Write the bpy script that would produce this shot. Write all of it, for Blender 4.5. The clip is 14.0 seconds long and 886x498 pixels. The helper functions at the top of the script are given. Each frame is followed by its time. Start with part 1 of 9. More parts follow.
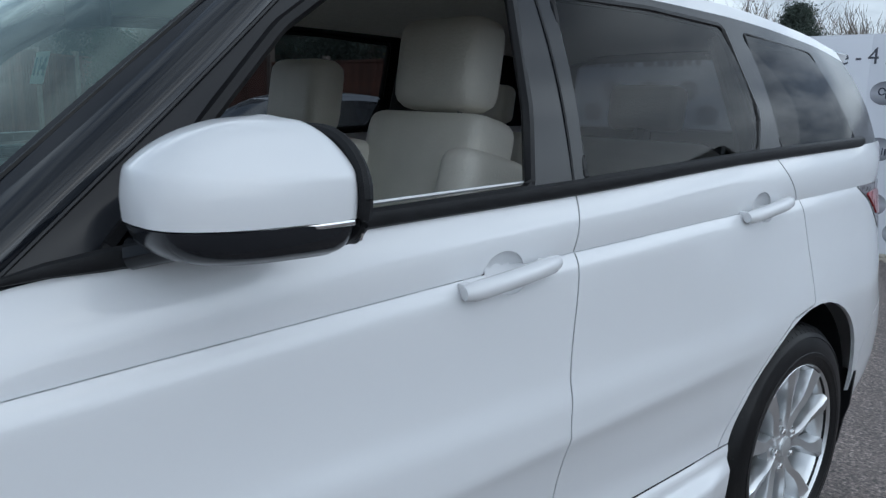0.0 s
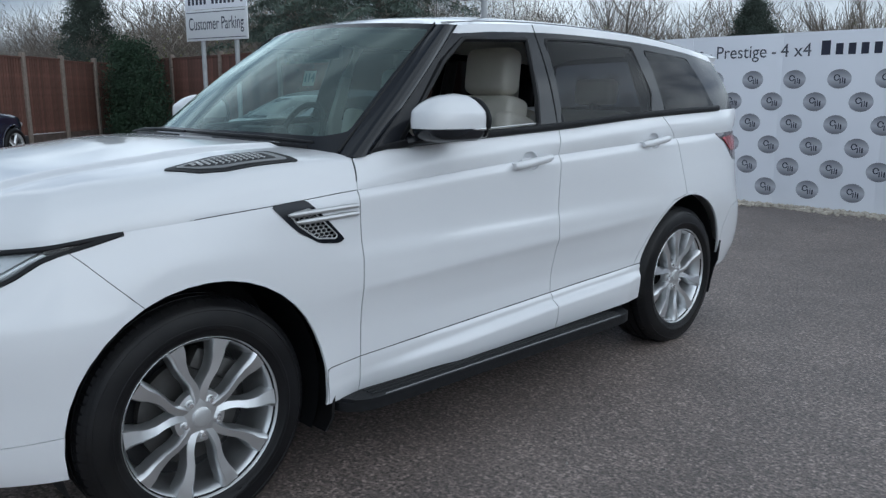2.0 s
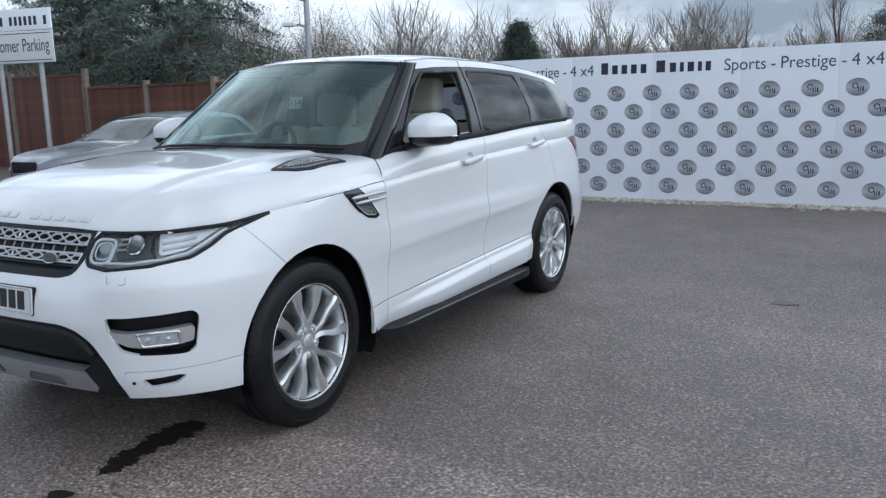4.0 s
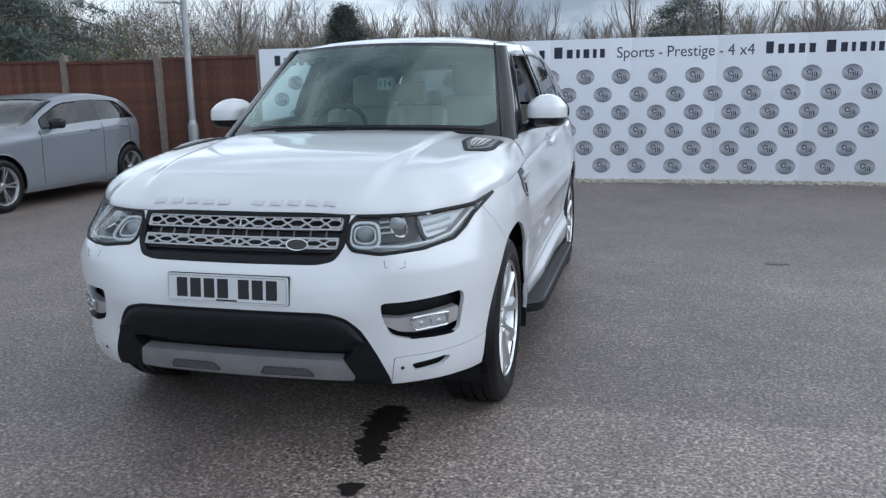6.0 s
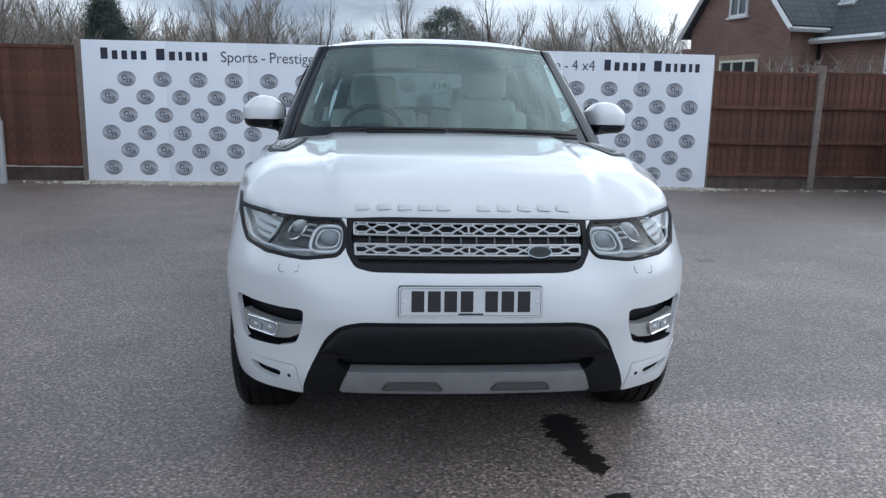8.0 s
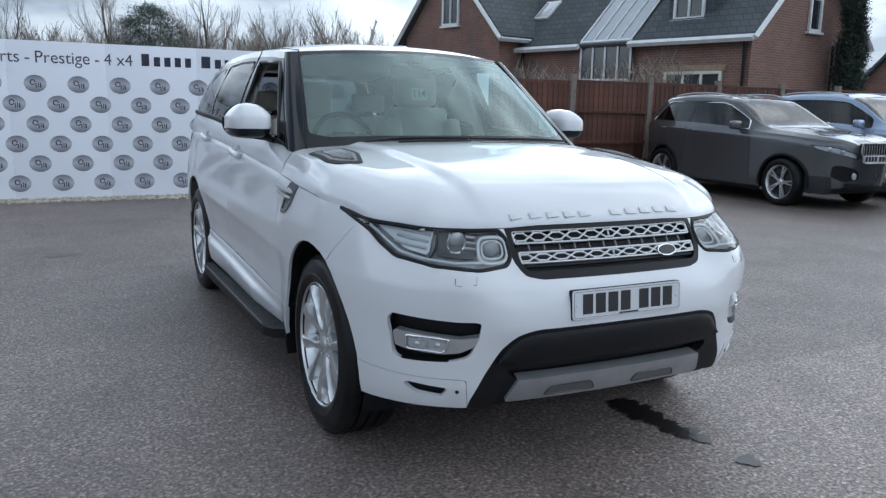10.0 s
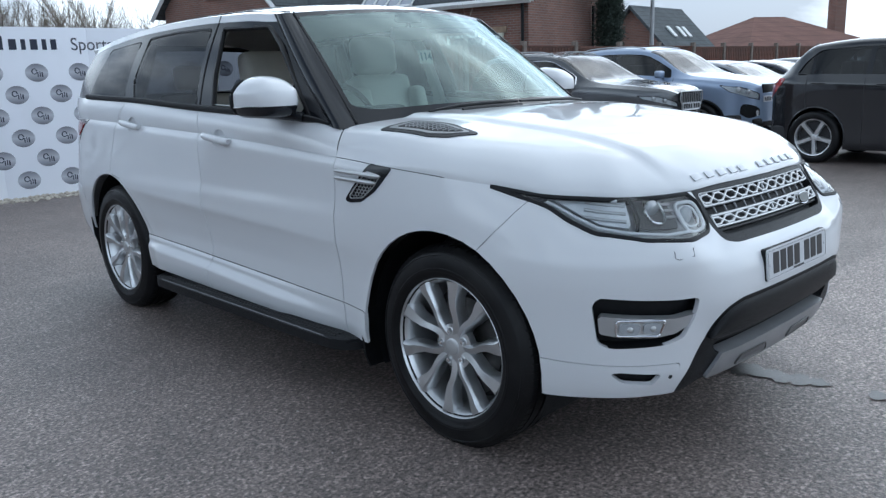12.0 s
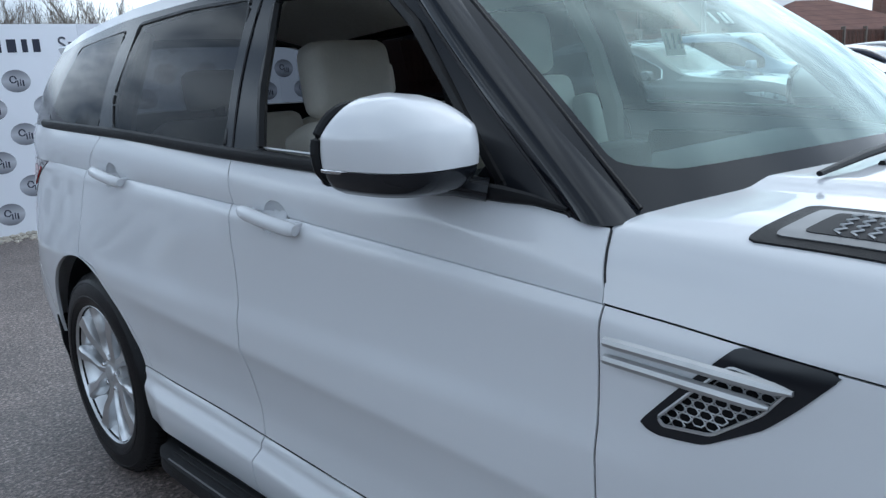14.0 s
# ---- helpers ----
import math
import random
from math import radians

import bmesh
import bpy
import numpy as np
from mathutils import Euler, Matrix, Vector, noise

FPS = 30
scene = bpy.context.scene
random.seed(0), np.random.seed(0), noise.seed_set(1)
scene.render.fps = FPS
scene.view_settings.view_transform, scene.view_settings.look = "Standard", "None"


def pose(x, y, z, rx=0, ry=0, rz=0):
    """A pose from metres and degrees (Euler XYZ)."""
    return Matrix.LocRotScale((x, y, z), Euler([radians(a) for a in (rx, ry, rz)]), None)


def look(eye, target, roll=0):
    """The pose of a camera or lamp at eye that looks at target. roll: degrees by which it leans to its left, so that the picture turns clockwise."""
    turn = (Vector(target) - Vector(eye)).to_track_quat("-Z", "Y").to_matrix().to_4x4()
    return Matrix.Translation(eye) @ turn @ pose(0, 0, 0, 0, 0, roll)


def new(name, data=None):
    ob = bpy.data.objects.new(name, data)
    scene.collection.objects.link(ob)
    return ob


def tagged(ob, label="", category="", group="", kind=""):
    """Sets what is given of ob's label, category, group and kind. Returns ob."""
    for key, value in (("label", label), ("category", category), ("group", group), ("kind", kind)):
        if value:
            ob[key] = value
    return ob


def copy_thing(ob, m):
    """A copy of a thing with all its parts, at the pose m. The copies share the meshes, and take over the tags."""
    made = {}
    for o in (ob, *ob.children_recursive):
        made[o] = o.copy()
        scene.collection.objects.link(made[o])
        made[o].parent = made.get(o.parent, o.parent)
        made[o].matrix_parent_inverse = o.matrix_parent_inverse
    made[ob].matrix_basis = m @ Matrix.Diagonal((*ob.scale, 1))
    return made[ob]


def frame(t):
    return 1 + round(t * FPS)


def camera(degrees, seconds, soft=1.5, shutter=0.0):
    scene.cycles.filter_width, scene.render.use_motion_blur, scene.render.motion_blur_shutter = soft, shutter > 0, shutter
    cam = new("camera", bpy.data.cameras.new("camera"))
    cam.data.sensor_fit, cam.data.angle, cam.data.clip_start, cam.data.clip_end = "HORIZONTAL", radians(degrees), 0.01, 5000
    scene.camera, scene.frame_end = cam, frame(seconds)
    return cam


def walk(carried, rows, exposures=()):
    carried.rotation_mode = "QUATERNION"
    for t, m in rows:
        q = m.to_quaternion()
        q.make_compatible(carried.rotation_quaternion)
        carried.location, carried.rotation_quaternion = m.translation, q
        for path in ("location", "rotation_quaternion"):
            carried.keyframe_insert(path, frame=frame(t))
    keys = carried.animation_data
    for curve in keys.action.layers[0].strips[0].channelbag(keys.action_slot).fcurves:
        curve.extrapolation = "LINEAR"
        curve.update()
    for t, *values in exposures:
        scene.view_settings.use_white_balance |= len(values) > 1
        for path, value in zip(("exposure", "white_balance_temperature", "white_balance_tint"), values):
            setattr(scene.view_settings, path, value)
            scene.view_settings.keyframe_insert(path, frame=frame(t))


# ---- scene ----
cam = camera(58.1, 14.0, soft=1.35)
PATH = [
    (0, (1.932, 0.542, 1.432), (0.482, 1.868, 1.058), 1.3),
    (0.5, (2.267, 0.134, 1.425), (0.828, 1.467, 1.04), 2.2),
    (1, (2.664, -0.26, 1.412), (1.195, 1.044, 1.036), 1.7),
    (1.5, (2.977, -0.714, 1.418), (1.519, 0.606, 1.054), 0.3),
    (2, (3.226, -1.124, 1.407), (1.81, 0.236, 1.023), -0.1),
    (2.5, (3.402, -1.565, 1.429), (2.044, -0.152, 1.03), -0.6),
    (3, (3.483, -2.034, 1.429), (2.236, -0.519, 1.044), -1.2),
    (3.2, (3.501, -2.195, 1.423), (2.321, -0.627, 1.039), -1.2),
    (5.3, (2.23, -3.472, 1.459), (1.518, -1.633, 1.13), -2.0),
    (5.5, (2.053, -3.54, 1.461), (1.407, -1.68, 1.108), -2.0),
    (6, (1.575, -3.597, 1.453), (1.082, -1.7, 1.055), -1.0),
    (6.5, (1.065, -3.676, 1.457), (0.735, -1.743, 1.064), -0.3),
    (7, (0.597, -3.69, 1.443), (0.426, -1.737, 1.048), -1.1),
    (7.5, (0.133, -3.665, 1.437), (0.129, -1.704, 1.047), -0.1),
    (7.7, (-0.054, -3.673, 1.435), (0.006, -1.711, 1.049), 0.5),
    (9.8, (-1.817, -3.296, 1.413), (-1.015, -1.5, 1.051), 1.4),
    (10, (-1.981, -3.243, 1.427), (-1.099, -1.485, 1.067), 1.3),
    (10.5, (-2.381, -3.11, 1.422), (-1.35, -1.433, 1.068), 0.7),
    (11, (-2.706, -2.848, 1.389), (-1.553, -1.257, 1.017), -0.3),
    (11.5, (-2.911, -2.477, 1.387), (-1.629, -0.996, 0.986), -0.6),
    (12, (-2.937, -2.047, 1.389), (-1.58, -0.642, 0.959), -1.9),
    (12.5, (-2.738, -1.555, 1.405), (-1.39, -0.142, 0.974), -2.0),
    (13, (-2.528, -1.072, 1.413), (-1.191, 0.346, 0.964), -2.3),
    (13.5, (-2.25, -0.592, 1.448), (-0.922, 0.826, 0.973), -3.9),
    (14, (-1.943, -0.074, 1.441), (-0.617, 1.357, 1.001), -3.3),
]

walk(cam, [(t, look(eye, aim, roll)) for t, eye, aim, roll in PATH], [(0, 0.55, 5720, 4), (1.5, 0.47, 5760, 4), (2, 0.50, 5780, 4), (3, 0.78, 5820, 5), (5.3, 0.80, 5820, 6), (7, 0.90, 5820, 6), (10, 0.83, 5730, 5), (11.5, 0.90, 5670, 4), (12.5, 0.95, 5590, 4), (13.5, 0.99, 5580, 4), (14, 0.87, 5580, 4)])

# ---------- world and sun ----------
SUN_EL, SUN_AZ = 40.0, 78.0   # degrees up, and clockwise from +y
SUN_WAY = Vector((math.cos(radians(SUN_EL)) * math.sin(radians(SUN_AZ)), math.cos(radians(SUN_EL)) * math.cos(radians(SUN_AZ)), math.sin(radians(SUN_EL))))
world = bpy.data.worlds.new("sky")
scene.world = world
world.use_nodes = True
wt = world.node_tree
wt.nodes.clear()


def wnode(kind, **kw):
    n = wt.nodes.new(kind)
    for k, v in kw.items():
        n.inputs[k].default_value = v
    return n


sky = wt.nodes.new("ShaderNodeTexSky")
sky.sky_type = "NISHITA"
sky.sun_disc = False
sky.sun_elevation = radians(SUN_EL)
sky.sun_rotation = radians(SUN_AZ)
sky.dust_density = 3.0
coord = wt.nodes.new("ShaderNodeTexCoord")
stretch = wt.nodes.new("ShaderNodeMapping")
stretch.inputs["Scale"].default_value = (1.0, 1.0, 2.6)
clouds = wnode("ShaderNodeTexNoise", Scale=3.2, Detail=7.0, Roughness=0.55, Distortion=0.25)
tone = wt.nodes.new("ShaderNodeValToRGB")
tone.color_ramp.elements[0].position, tone.color_ramp.elements[0].color = 0.39, (0.30, 0.33, 0.38, 1)
tone.color_ramp.elements[1].position, tone.color_ramp.elements[1].color = 0.64, (1.13, 1.12, 1.10, 1)
cloud_gain = wt.nodes.new("ShaderNodeMix")
cloud_gain.data_type, cloud_gain.blend_type = "RGBA", "MULTIPLY"
cloud_gain.inputs[0].default_value = 1.0
cloud_gain.inputs[7].default_value = (12.6, 13.0, 13.6, 1)
blend = wt.nodes.new("ShaderNodeMix")
blend.data_type = "RGBA"
blend.inputs[0].default_value = 0.90
bg = wnode("ShaderNodeBackground", Strength=0.110)
wout = wt.nodes.new("ShaderNodeOutputWorld")
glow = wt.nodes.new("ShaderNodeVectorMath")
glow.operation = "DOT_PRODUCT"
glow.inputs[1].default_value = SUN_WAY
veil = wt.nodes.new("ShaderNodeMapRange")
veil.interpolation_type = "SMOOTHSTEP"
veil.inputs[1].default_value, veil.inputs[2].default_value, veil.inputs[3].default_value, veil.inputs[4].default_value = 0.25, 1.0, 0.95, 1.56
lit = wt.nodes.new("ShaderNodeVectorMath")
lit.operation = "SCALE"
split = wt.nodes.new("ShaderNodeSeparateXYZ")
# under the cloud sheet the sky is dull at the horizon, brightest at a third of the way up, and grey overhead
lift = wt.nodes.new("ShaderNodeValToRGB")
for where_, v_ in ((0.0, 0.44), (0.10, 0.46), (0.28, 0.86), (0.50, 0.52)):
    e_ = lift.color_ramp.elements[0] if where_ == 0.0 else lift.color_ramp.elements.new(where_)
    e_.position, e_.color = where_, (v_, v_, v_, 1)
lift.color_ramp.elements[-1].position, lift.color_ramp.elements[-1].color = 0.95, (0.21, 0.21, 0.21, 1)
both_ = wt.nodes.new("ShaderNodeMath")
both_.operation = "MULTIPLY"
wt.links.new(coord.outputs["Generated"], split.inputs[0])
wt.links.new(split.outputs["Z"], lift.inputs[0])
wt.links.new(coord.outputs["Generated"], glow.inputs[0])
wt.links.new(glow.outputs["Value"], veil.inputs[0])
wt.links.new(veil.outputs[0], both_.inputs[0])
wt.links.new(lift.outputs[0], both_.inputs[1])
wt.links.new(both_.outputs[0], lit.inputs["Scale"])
wt.links.new(coord.outputs["Generated"], stretch.inputs[0])
wt.links.new(stretch.outputs[0], clouds.inputs["Vector"])
wt.links.new(clouds.outputs[0], tone.inputs[0])
wt.links.new(tone.outputs[0], cloud_gain.inputs[6])
wt.links.new(sky.outputs[0], blend.inputs[6])
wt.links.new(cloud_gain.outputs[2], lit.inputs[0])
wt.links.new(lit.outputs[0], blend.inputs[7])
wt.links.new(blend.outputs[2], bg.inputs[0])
wt.links.new(bg.outputs[0], wout.inputs[0])

sun = new("sun", bpy.data.lights.new("sun", "SUN"))
sun.data.energy, sun.data.angle, sun.data.color = 0.5, radians(120), (1.0, 0.97, 0.93)
sun.matrix_world = look(SUN_WAY * 60, (0, 0, 0))

# ---------- materials ----------
def shader(name, color, rough=0.5, metal=0.0, coat=0.0, spec=0.5, scale=0.0, vary=0.0, bump=0.0, bump_scale=200.0,
           second=None, second_at=(0.45, 0.65), second_scale=2.0, rough_vary=0.0, per_piece=0.0, trans=0.0, alpha=1.0, ior=1.5):
    """A principled material with colour variation at two scales, relief and wear."""
    m = bpy.data.materials.new(name)
    m.use_nodes = True
    t = m.node_tree
    p = t.nodes["Principled BSDF"]
    p.inputs["Roughness"].default_value = rough
    p.inputs["Metallic"].default_value = metal
    p.inputs["Coat Weight"].default_value = coat
    p.inputs["Coat Roughness"].default_value = 0.03
    p.inputs["Specular IOR Level"].default_value = spec
    p.inputs["Transmission Weight"].default_value = trans
    p.inputs["IOR"].default_value = ior
    p.inputs["Alpha"].default_value = alpha
    p.inputs["Base Color"].default_value = (*color, 1)
    where = t.nodes.new("ShaderNodeTexCoord")
    src = None
    if scale:
        n = t.nodes.new("ShaderNodeTexNoise")
        n.inputs["Scale"].default_value, n.inputs["Detail"].default_value = scale, 6
        t.links.new(where.outputs["Object"], n.inputs["Vector"])
        r = t.nodes.new("ShaderNodeValToRGB")
        r.color_ramp.elements[0].position, r.color_ramp.elements[1].position = 0.3, 0.7
        r.color_ramp.elements[0].color = (*[c * (1 - vary) for c in color], 1)
        r.color_ramp.elements[1].color = (*[min(1, c * (1 + vary)) for c in color], 1)
        t.links.new(n.outputs[0], r.inputs[0])
        src = r.outputs[0]
        if rough_vary:
            q = t.nodes.new("ShaderNodeMapRange")
            q.inputs[3].default_value, q.inputs[4].default_value = rough - rough_vary, rough + rough_vary
            t.links.new(n.outputs[0], q.inputs[0])
            t.links.new(q.outputs[0], p.inputs["Roughness"])
    if second:
        n2 = t.nodes.new("ShaderNodeTexNoise")
        n2.inputs["Scale"].default_value, n2.inputs["Detail"].default_value = second_scale, 5
        t.links.new(where.outputs["Object"], n2.inputs["Vector"])
        r2 = t.nodes.new("ShaderNodeMapRange")
        r2.inputs[1].default_value, r2.inputs[2].default_value = second_at
        t.links.new(n2.outputs[0], r2.inputs[0])
        mx = t.nodes.new("ShaderNodeMix")
        mx.data_type = "RGBA"
        t.links.new(r2.outputs[0], mx.inputs[0])
        if src:
            t.links.new(src, mx.inputs[6])
        else:
            mx.inputs[6].default_value = (*color, 1)
        mx.inputs[7].default_value = (*second, 1)
        src = mx.outputs[2]
    if per_piece:
        info = t.nodes.new("ShaderNodeObjectInfo")
        q = t.nodes.new("ShaderNodeMapRange")
        q.inputs[3].default_value, q.inputs[4].default_value = 1 - per_piece, 1 + per_piece
        t.links.new(info.outputs["Random"], q.inputs[0])
        h = t.nodes.new("ShaderNodeHueSaturation")
        t.links.new(q.outputs[0], h.inputs["Value"])
        if src:
            t.links.new(src, h.inputs["Color"])
        else:
            h.inputs["Color"].default_value = (*color, 1)
        src = h.outputs[0]
    if src:
        t.links.new(src, p.inputs["Base Color"])
    if bump:
        nb = t.nodes.new("ShaderNodeTexNoise")
        nb.inputs["Scale"].default_value, nb.inputs["Detail"].default_value = bump_scale, 4
        t.links.new(where.outputs["Object"], nb.inputs["Vector"])
        b = t.nodes.new("ShaderNodeBump")
        b.inputs["Strength"].default_value, b.inputs["Distance"].default_value = bump, 0.01
        t.links.new(nb.outputs[0], b.inputs["Height"])
        t.links.new(b.outputs[0], p.inputs["Normal"])
    return m


def glass(name, tint, rough=0.0, ior=1.5, sheen=(1, 1, 1)):
    """A thin pane: clear or tinted, with a glass surface's gloss."""
    m = bpy.data.materials.new(name)
    m.use_nodes = True
    t = m.node_tree
    t.nodes.clear()
    out = t.nodes.new("ShaderNodeOutputMaterial")
    clear = t.nodes.new("ShaderNodeBsdfTransparent")
    clear.inputs[0].default_value = (*tint, 1)
    gloss = t.nodes.new("ShaderNodeBsdfGlossy")
    gloss.inputs["Roughness"].default_value = rough
    gloss.inputs[0].default_value = (*sheen, 1)
    fres = t.nodes.new("ShaderNodeFresnel")
    fres.inputs[0].default_value = ior
    mix = t.nodes.new("ShaderNodeMixShader")
    t.links.new(fres.outputs[0], mix.inputs[0])
    t.links.new(clear.outputs[0], mix.inputs[1])
    t.links.new(gloss.outputs[0], mix.inputs[2])
    t.links.new(mix.outputs[0], out.inputs[0])
    return m


M = {}
M["paint"] = shader("white_paint", (0.67, 0.68, 0.70), 0.45, coat=1.0, spec=0.3, scale=1.3, vary=0.012, rough_vary=0.05, second=(0.66, 0.66, 0.66), second_at=(0.62, 0.95), second_scale=1.1)
M["gap"] = shader("panel_gap_dark", (0.02, 0.02, 0.022), 0.7)
M["gloss_black"] = shader("gloss_black", (0.011, 0.0125, 0.016), 0.14, coat=0.0, spec=0.36, scale=3, vary=0.2, rough_vary=0.04)
M["frame_black"] = shader("satin_black_frame", (0.010, 0.011, 0.014), 0.14, spec=0.30, scale=4, vary=0.1)
M["plastic"] = shader("black_plastic", (0.009, 0.0095, 0.011), 0.5, spec=0.22, scale=30, vary=0.25, bump=0.15, bump_scale=400)
M["rubber"] = shader("tyre_rubber", (0.006, 0.006, 0.007), 0.42, spec=0.22, rough_vary=0.14, scale=9, vary=0.35, second=(0.016, 0.0155, 0.015), second_at=(0.5, 0.8), second_scale=5, bump=0.1, bump_scale=250)
M["alloy"] = shader("silver_alloy", (0.66, 0.67, 0.68), 0.30, metal=0.92, scale=14, vary=0.05, rough_vary=0.05)
M["steel"] = shader("dull_steel", (0.11, 0.108, 0.105), 0.5, metal=0.8, scale=20, vary=0.2)
M["satin"] = shader("satin_silver", (0.50, 0.505, 0.51), 0.34, metal=0.6, scale=12, vary=0.06)
M["skid"] = shader("skid_silver", (0.34, 0.345, 0.355), 0.38, metal=0.55, scale=12, vary=0.08)
M["chrome"] = shader("bright_chrome", (0.8, 0.8, 0.81), 0.08, metal=1.0)
M["screen"] = glass("windscreen_glass", (0.46, 0.64, 0.60), 0.055, 1.95, (0.82, 0.97, 0.95))


def dust_and_sheen(m, amount, tone):
    """A thin uneven film of road dust and old water marks on a pane, doubling as painted sky reflection."""
    t = m.node_tree
    out = [n for n in t.nodes if n.bl_idname == "ShaderNodeOutputMaterial"][0]
    src = out.inputs[0].links[0].from_socket
    tc, n, r = t.nodes.new("ShaderNodeTexCoord"), t.nodes.new("ShaderNodeTexNoise"), t.nodes.new("ShaderNodeMapRange")
    mp = t.nodes.new("ShaderNodeMapping")
    mp.inputs["Scale"].default_value = (1.6, 0.7, 0.7)
    n.inputs["Scale"].default_value, n.inputs["Detail"].default_value, n.inputs["Distortion"].default_value = 2.0, 3, 0.3
    r.inputs[1].default_value, r.inputs[2].default_value, r.inputs[3].default_value, r.inputs[4].default_value = 0.3, 0.75, amount * 0.75, amount * 1.25
    film, mix = t.nodes.new("ShaderNodeBsdfDiffuse"), t.nodes.new("ShaderNodeMixShader")
    film.inputs[0].default_value = (*tone, 1)
    t.links.new(tc.outputs["Object"], mp.inputs[0])
    t.links.new(mp.outputs[0], n.inputs["Vector"])
    t.links.new(n.outputs[0], r.inputs[0])
    t.links.new(r.outputs[0], mix.inputs[0])
    t.links.new(src, mix.inputs[1])
    t.links.new(film.outputs[0], mix.inputs[2])
    t.links.new(mix.outputs[0], out.inputs[0])


# the film's pale green also paints reflected sky onto the windscreen
dust_and_sheen(M["screen"], 0.05, (0.52, 0.70, 0.66))
M["privacy"] = glass("privacy_glass", (0.21, 0.22, 0.235), 0.0, 1.2)
M["dark_privacy"] = glass("dark_privacy_glass", (0.03, 0.032, 0.037), 0.0, 1.2)
M["lampglass"] = glass("lamp_glass", (0.93, 0.95, 0.96))
M["leather"] = shader("cream_leather", (0.68, 0.65, 0.58), 0.48, scale=8, vary=0.06, bump=0.2, bump_scale=140)
M["trim_dark"] = shader("dark_trim", (0.03, 0.031, 0.034), 0.6, scale=40, vary=0.2, bump=0.15, bump_scale=300)
M["liner"] = shader("headliner_cloth", (0.74, 0.73, 0.69), 0.9, scale=60, vary=0.05)
M["red_lens"] = shader("red_lamp_lens", (0.35, 0.012, 0.018), 0.1, coat=0.5)
M["white_lens"] = shader("clear_lamp_lens", (0.80, 0.82, 0.84), 0.14, coat=0.8)
M["plate"] = shader("plate_white", (0.60, 0.61, 0.63), 0.35, scale=20, vary=0.03)
M["ink"] = shader("black_print", (0.015, 0.015, 0.017), 0.4)
M["asphalt"] = shader("asphalt", (0.16, 0.146, 0.14), 0.52, spec=0.8)


def asphalt_nodes(m):
    """Stone chips in tar: fine speckle, coarse chips, wide worn and dirty patches, and relief."""
    t = m.node_tree
    p = t.nodes["Principled BSDF"]
    tc = t.nodes.new("ShaderNodeTexCoord")

    def noise_(scale, detail, lo, hi, a, b):
        n, r = t.nodes.new("ShaderNodeTexNoise"), t.nodes.new("ShaderNodeMapRange")
        n.inputs["Scale"].default_value, n.inputs["Detail"].default_value, n.inputs["Roughness"].default_value = scale, detail, 0.65
        r.inputs[1].default_value, r.inputs[2].default_value, r.inputs[3].default_value, r.inputs[4].default_value = lo, hi, a, b
        t.links.new(tc.outputs["Object"], n.inputs["Vector"])
        t.links.new(n.outputs[0], r.inputs[0])
        return n, r.outputs[0]
    fine, f = noise_(64, 4, 0.35, 0.65, 0.20, 1.90)
    chip, c = noise_(26, 3, 0.30, 0.70, 0.70, 1.34)
    _, w = noise_(0.35, 6, 0.35, 0.65, 0.74, 1.22)
    _, d = noise_(2.2, 5, 0.35, 0.70, 0.84, 1.16)
    # single stones: some pale, most dark with tar
    stones = t.nodes.new("ShaderNodeTexVoronoi")
    stones.inputs["Scale"].default_value = 88
    pale = t.nodes.new("ShaderNodeSeparateColor")
    pick = t.nodes.new("ShaderNodeMapRange")
    pick.inputs[1].default_value, pick.inputs[2].default_value, pick.inputs[3].default_value, pick.inputs[4].default_value = 0.55, 1.0, 0.80, 1.75
    t.links.new(tc.outputs["Object"], stones.inputs["Vector"])
    t.links.new(stones.outputs["Color"], pale.inputs[0])
    t.links.new(pale.outputs[0], pick.inputs[0])
    # a newer, paler lay of tarmac south of a straight joint beside the parked car
    sep = t.nodes.new("ShaderNodeSeparateXYZ")
    jag, _ = noise_(9, 4, 0, 1, 0, 1)
    wob = t.nodes.new("ShaderNodeMath")
    wob.operation, wob.inputs[1].default_value = "MULTIPLY_ADD", 0.10
    t.links.new(tc.outputs["Object"], sep.inputs[0])
    t.links.new(jag.outputs[0], wob.inputs[0])
    t.links.new(sep.outputs["Y"], wob.inputs[2])
    lay = t.nodes.new("ShaderNodeMapRange")
    lay.inputs[1].default_value, lay.inputs[2].default_value, lay.inputs[3].default_value, lay.inputs[4].default_value = -0.11, -0.06, 1.0, 0.0
    t.links.new(wob.outputs[0], lay.inputs[0])
    east = t.nodes.new("ShaderNodeMapRange")
    east.inputs[1].default_value, east.inputs[2].default_value, east.inputs[3].default_value, east.inputs[4].default_value = 0.2, 1.1, 0.0, 0.34
    t.links.new(sep.outputs["X"], east.inputs[0])
    newer = t.nodes.new("ShaderNodeMath")
    newer.operation = "MULTIPLY"
    t.links.new(lay.outputs[0], newer.inputs[0])
    t.links.new(east.outputs[0], newer.inputs[1])
    paler = t.nodes.new("ShaderNodeMath")
    paler.operation, paler.inputs[1].default_value = "ADD", 1.0
    t.links.new(newer.outputs[0], paler.inputs[0])
    out = f
    for other in (c, w, d, pick.outputs[0], paler.outputs[0]):
        mu = t.nodes.new("ShaderNodeMath")
        mu.operation = "MULTIPLY"
        t.links.new(out, mu.inputs[0])
        t.links.new(other, mu.inputs[1])
        out = mu.outputs[0]
    sc = t.nodes.new("ShaderNodeVectorMath")
    sc.operation = "SCALE"
    sc.inputs[0].default_value = (0.154, 0.124, 0.111)
    t.links.new(out, sc.inputs["Scale"])
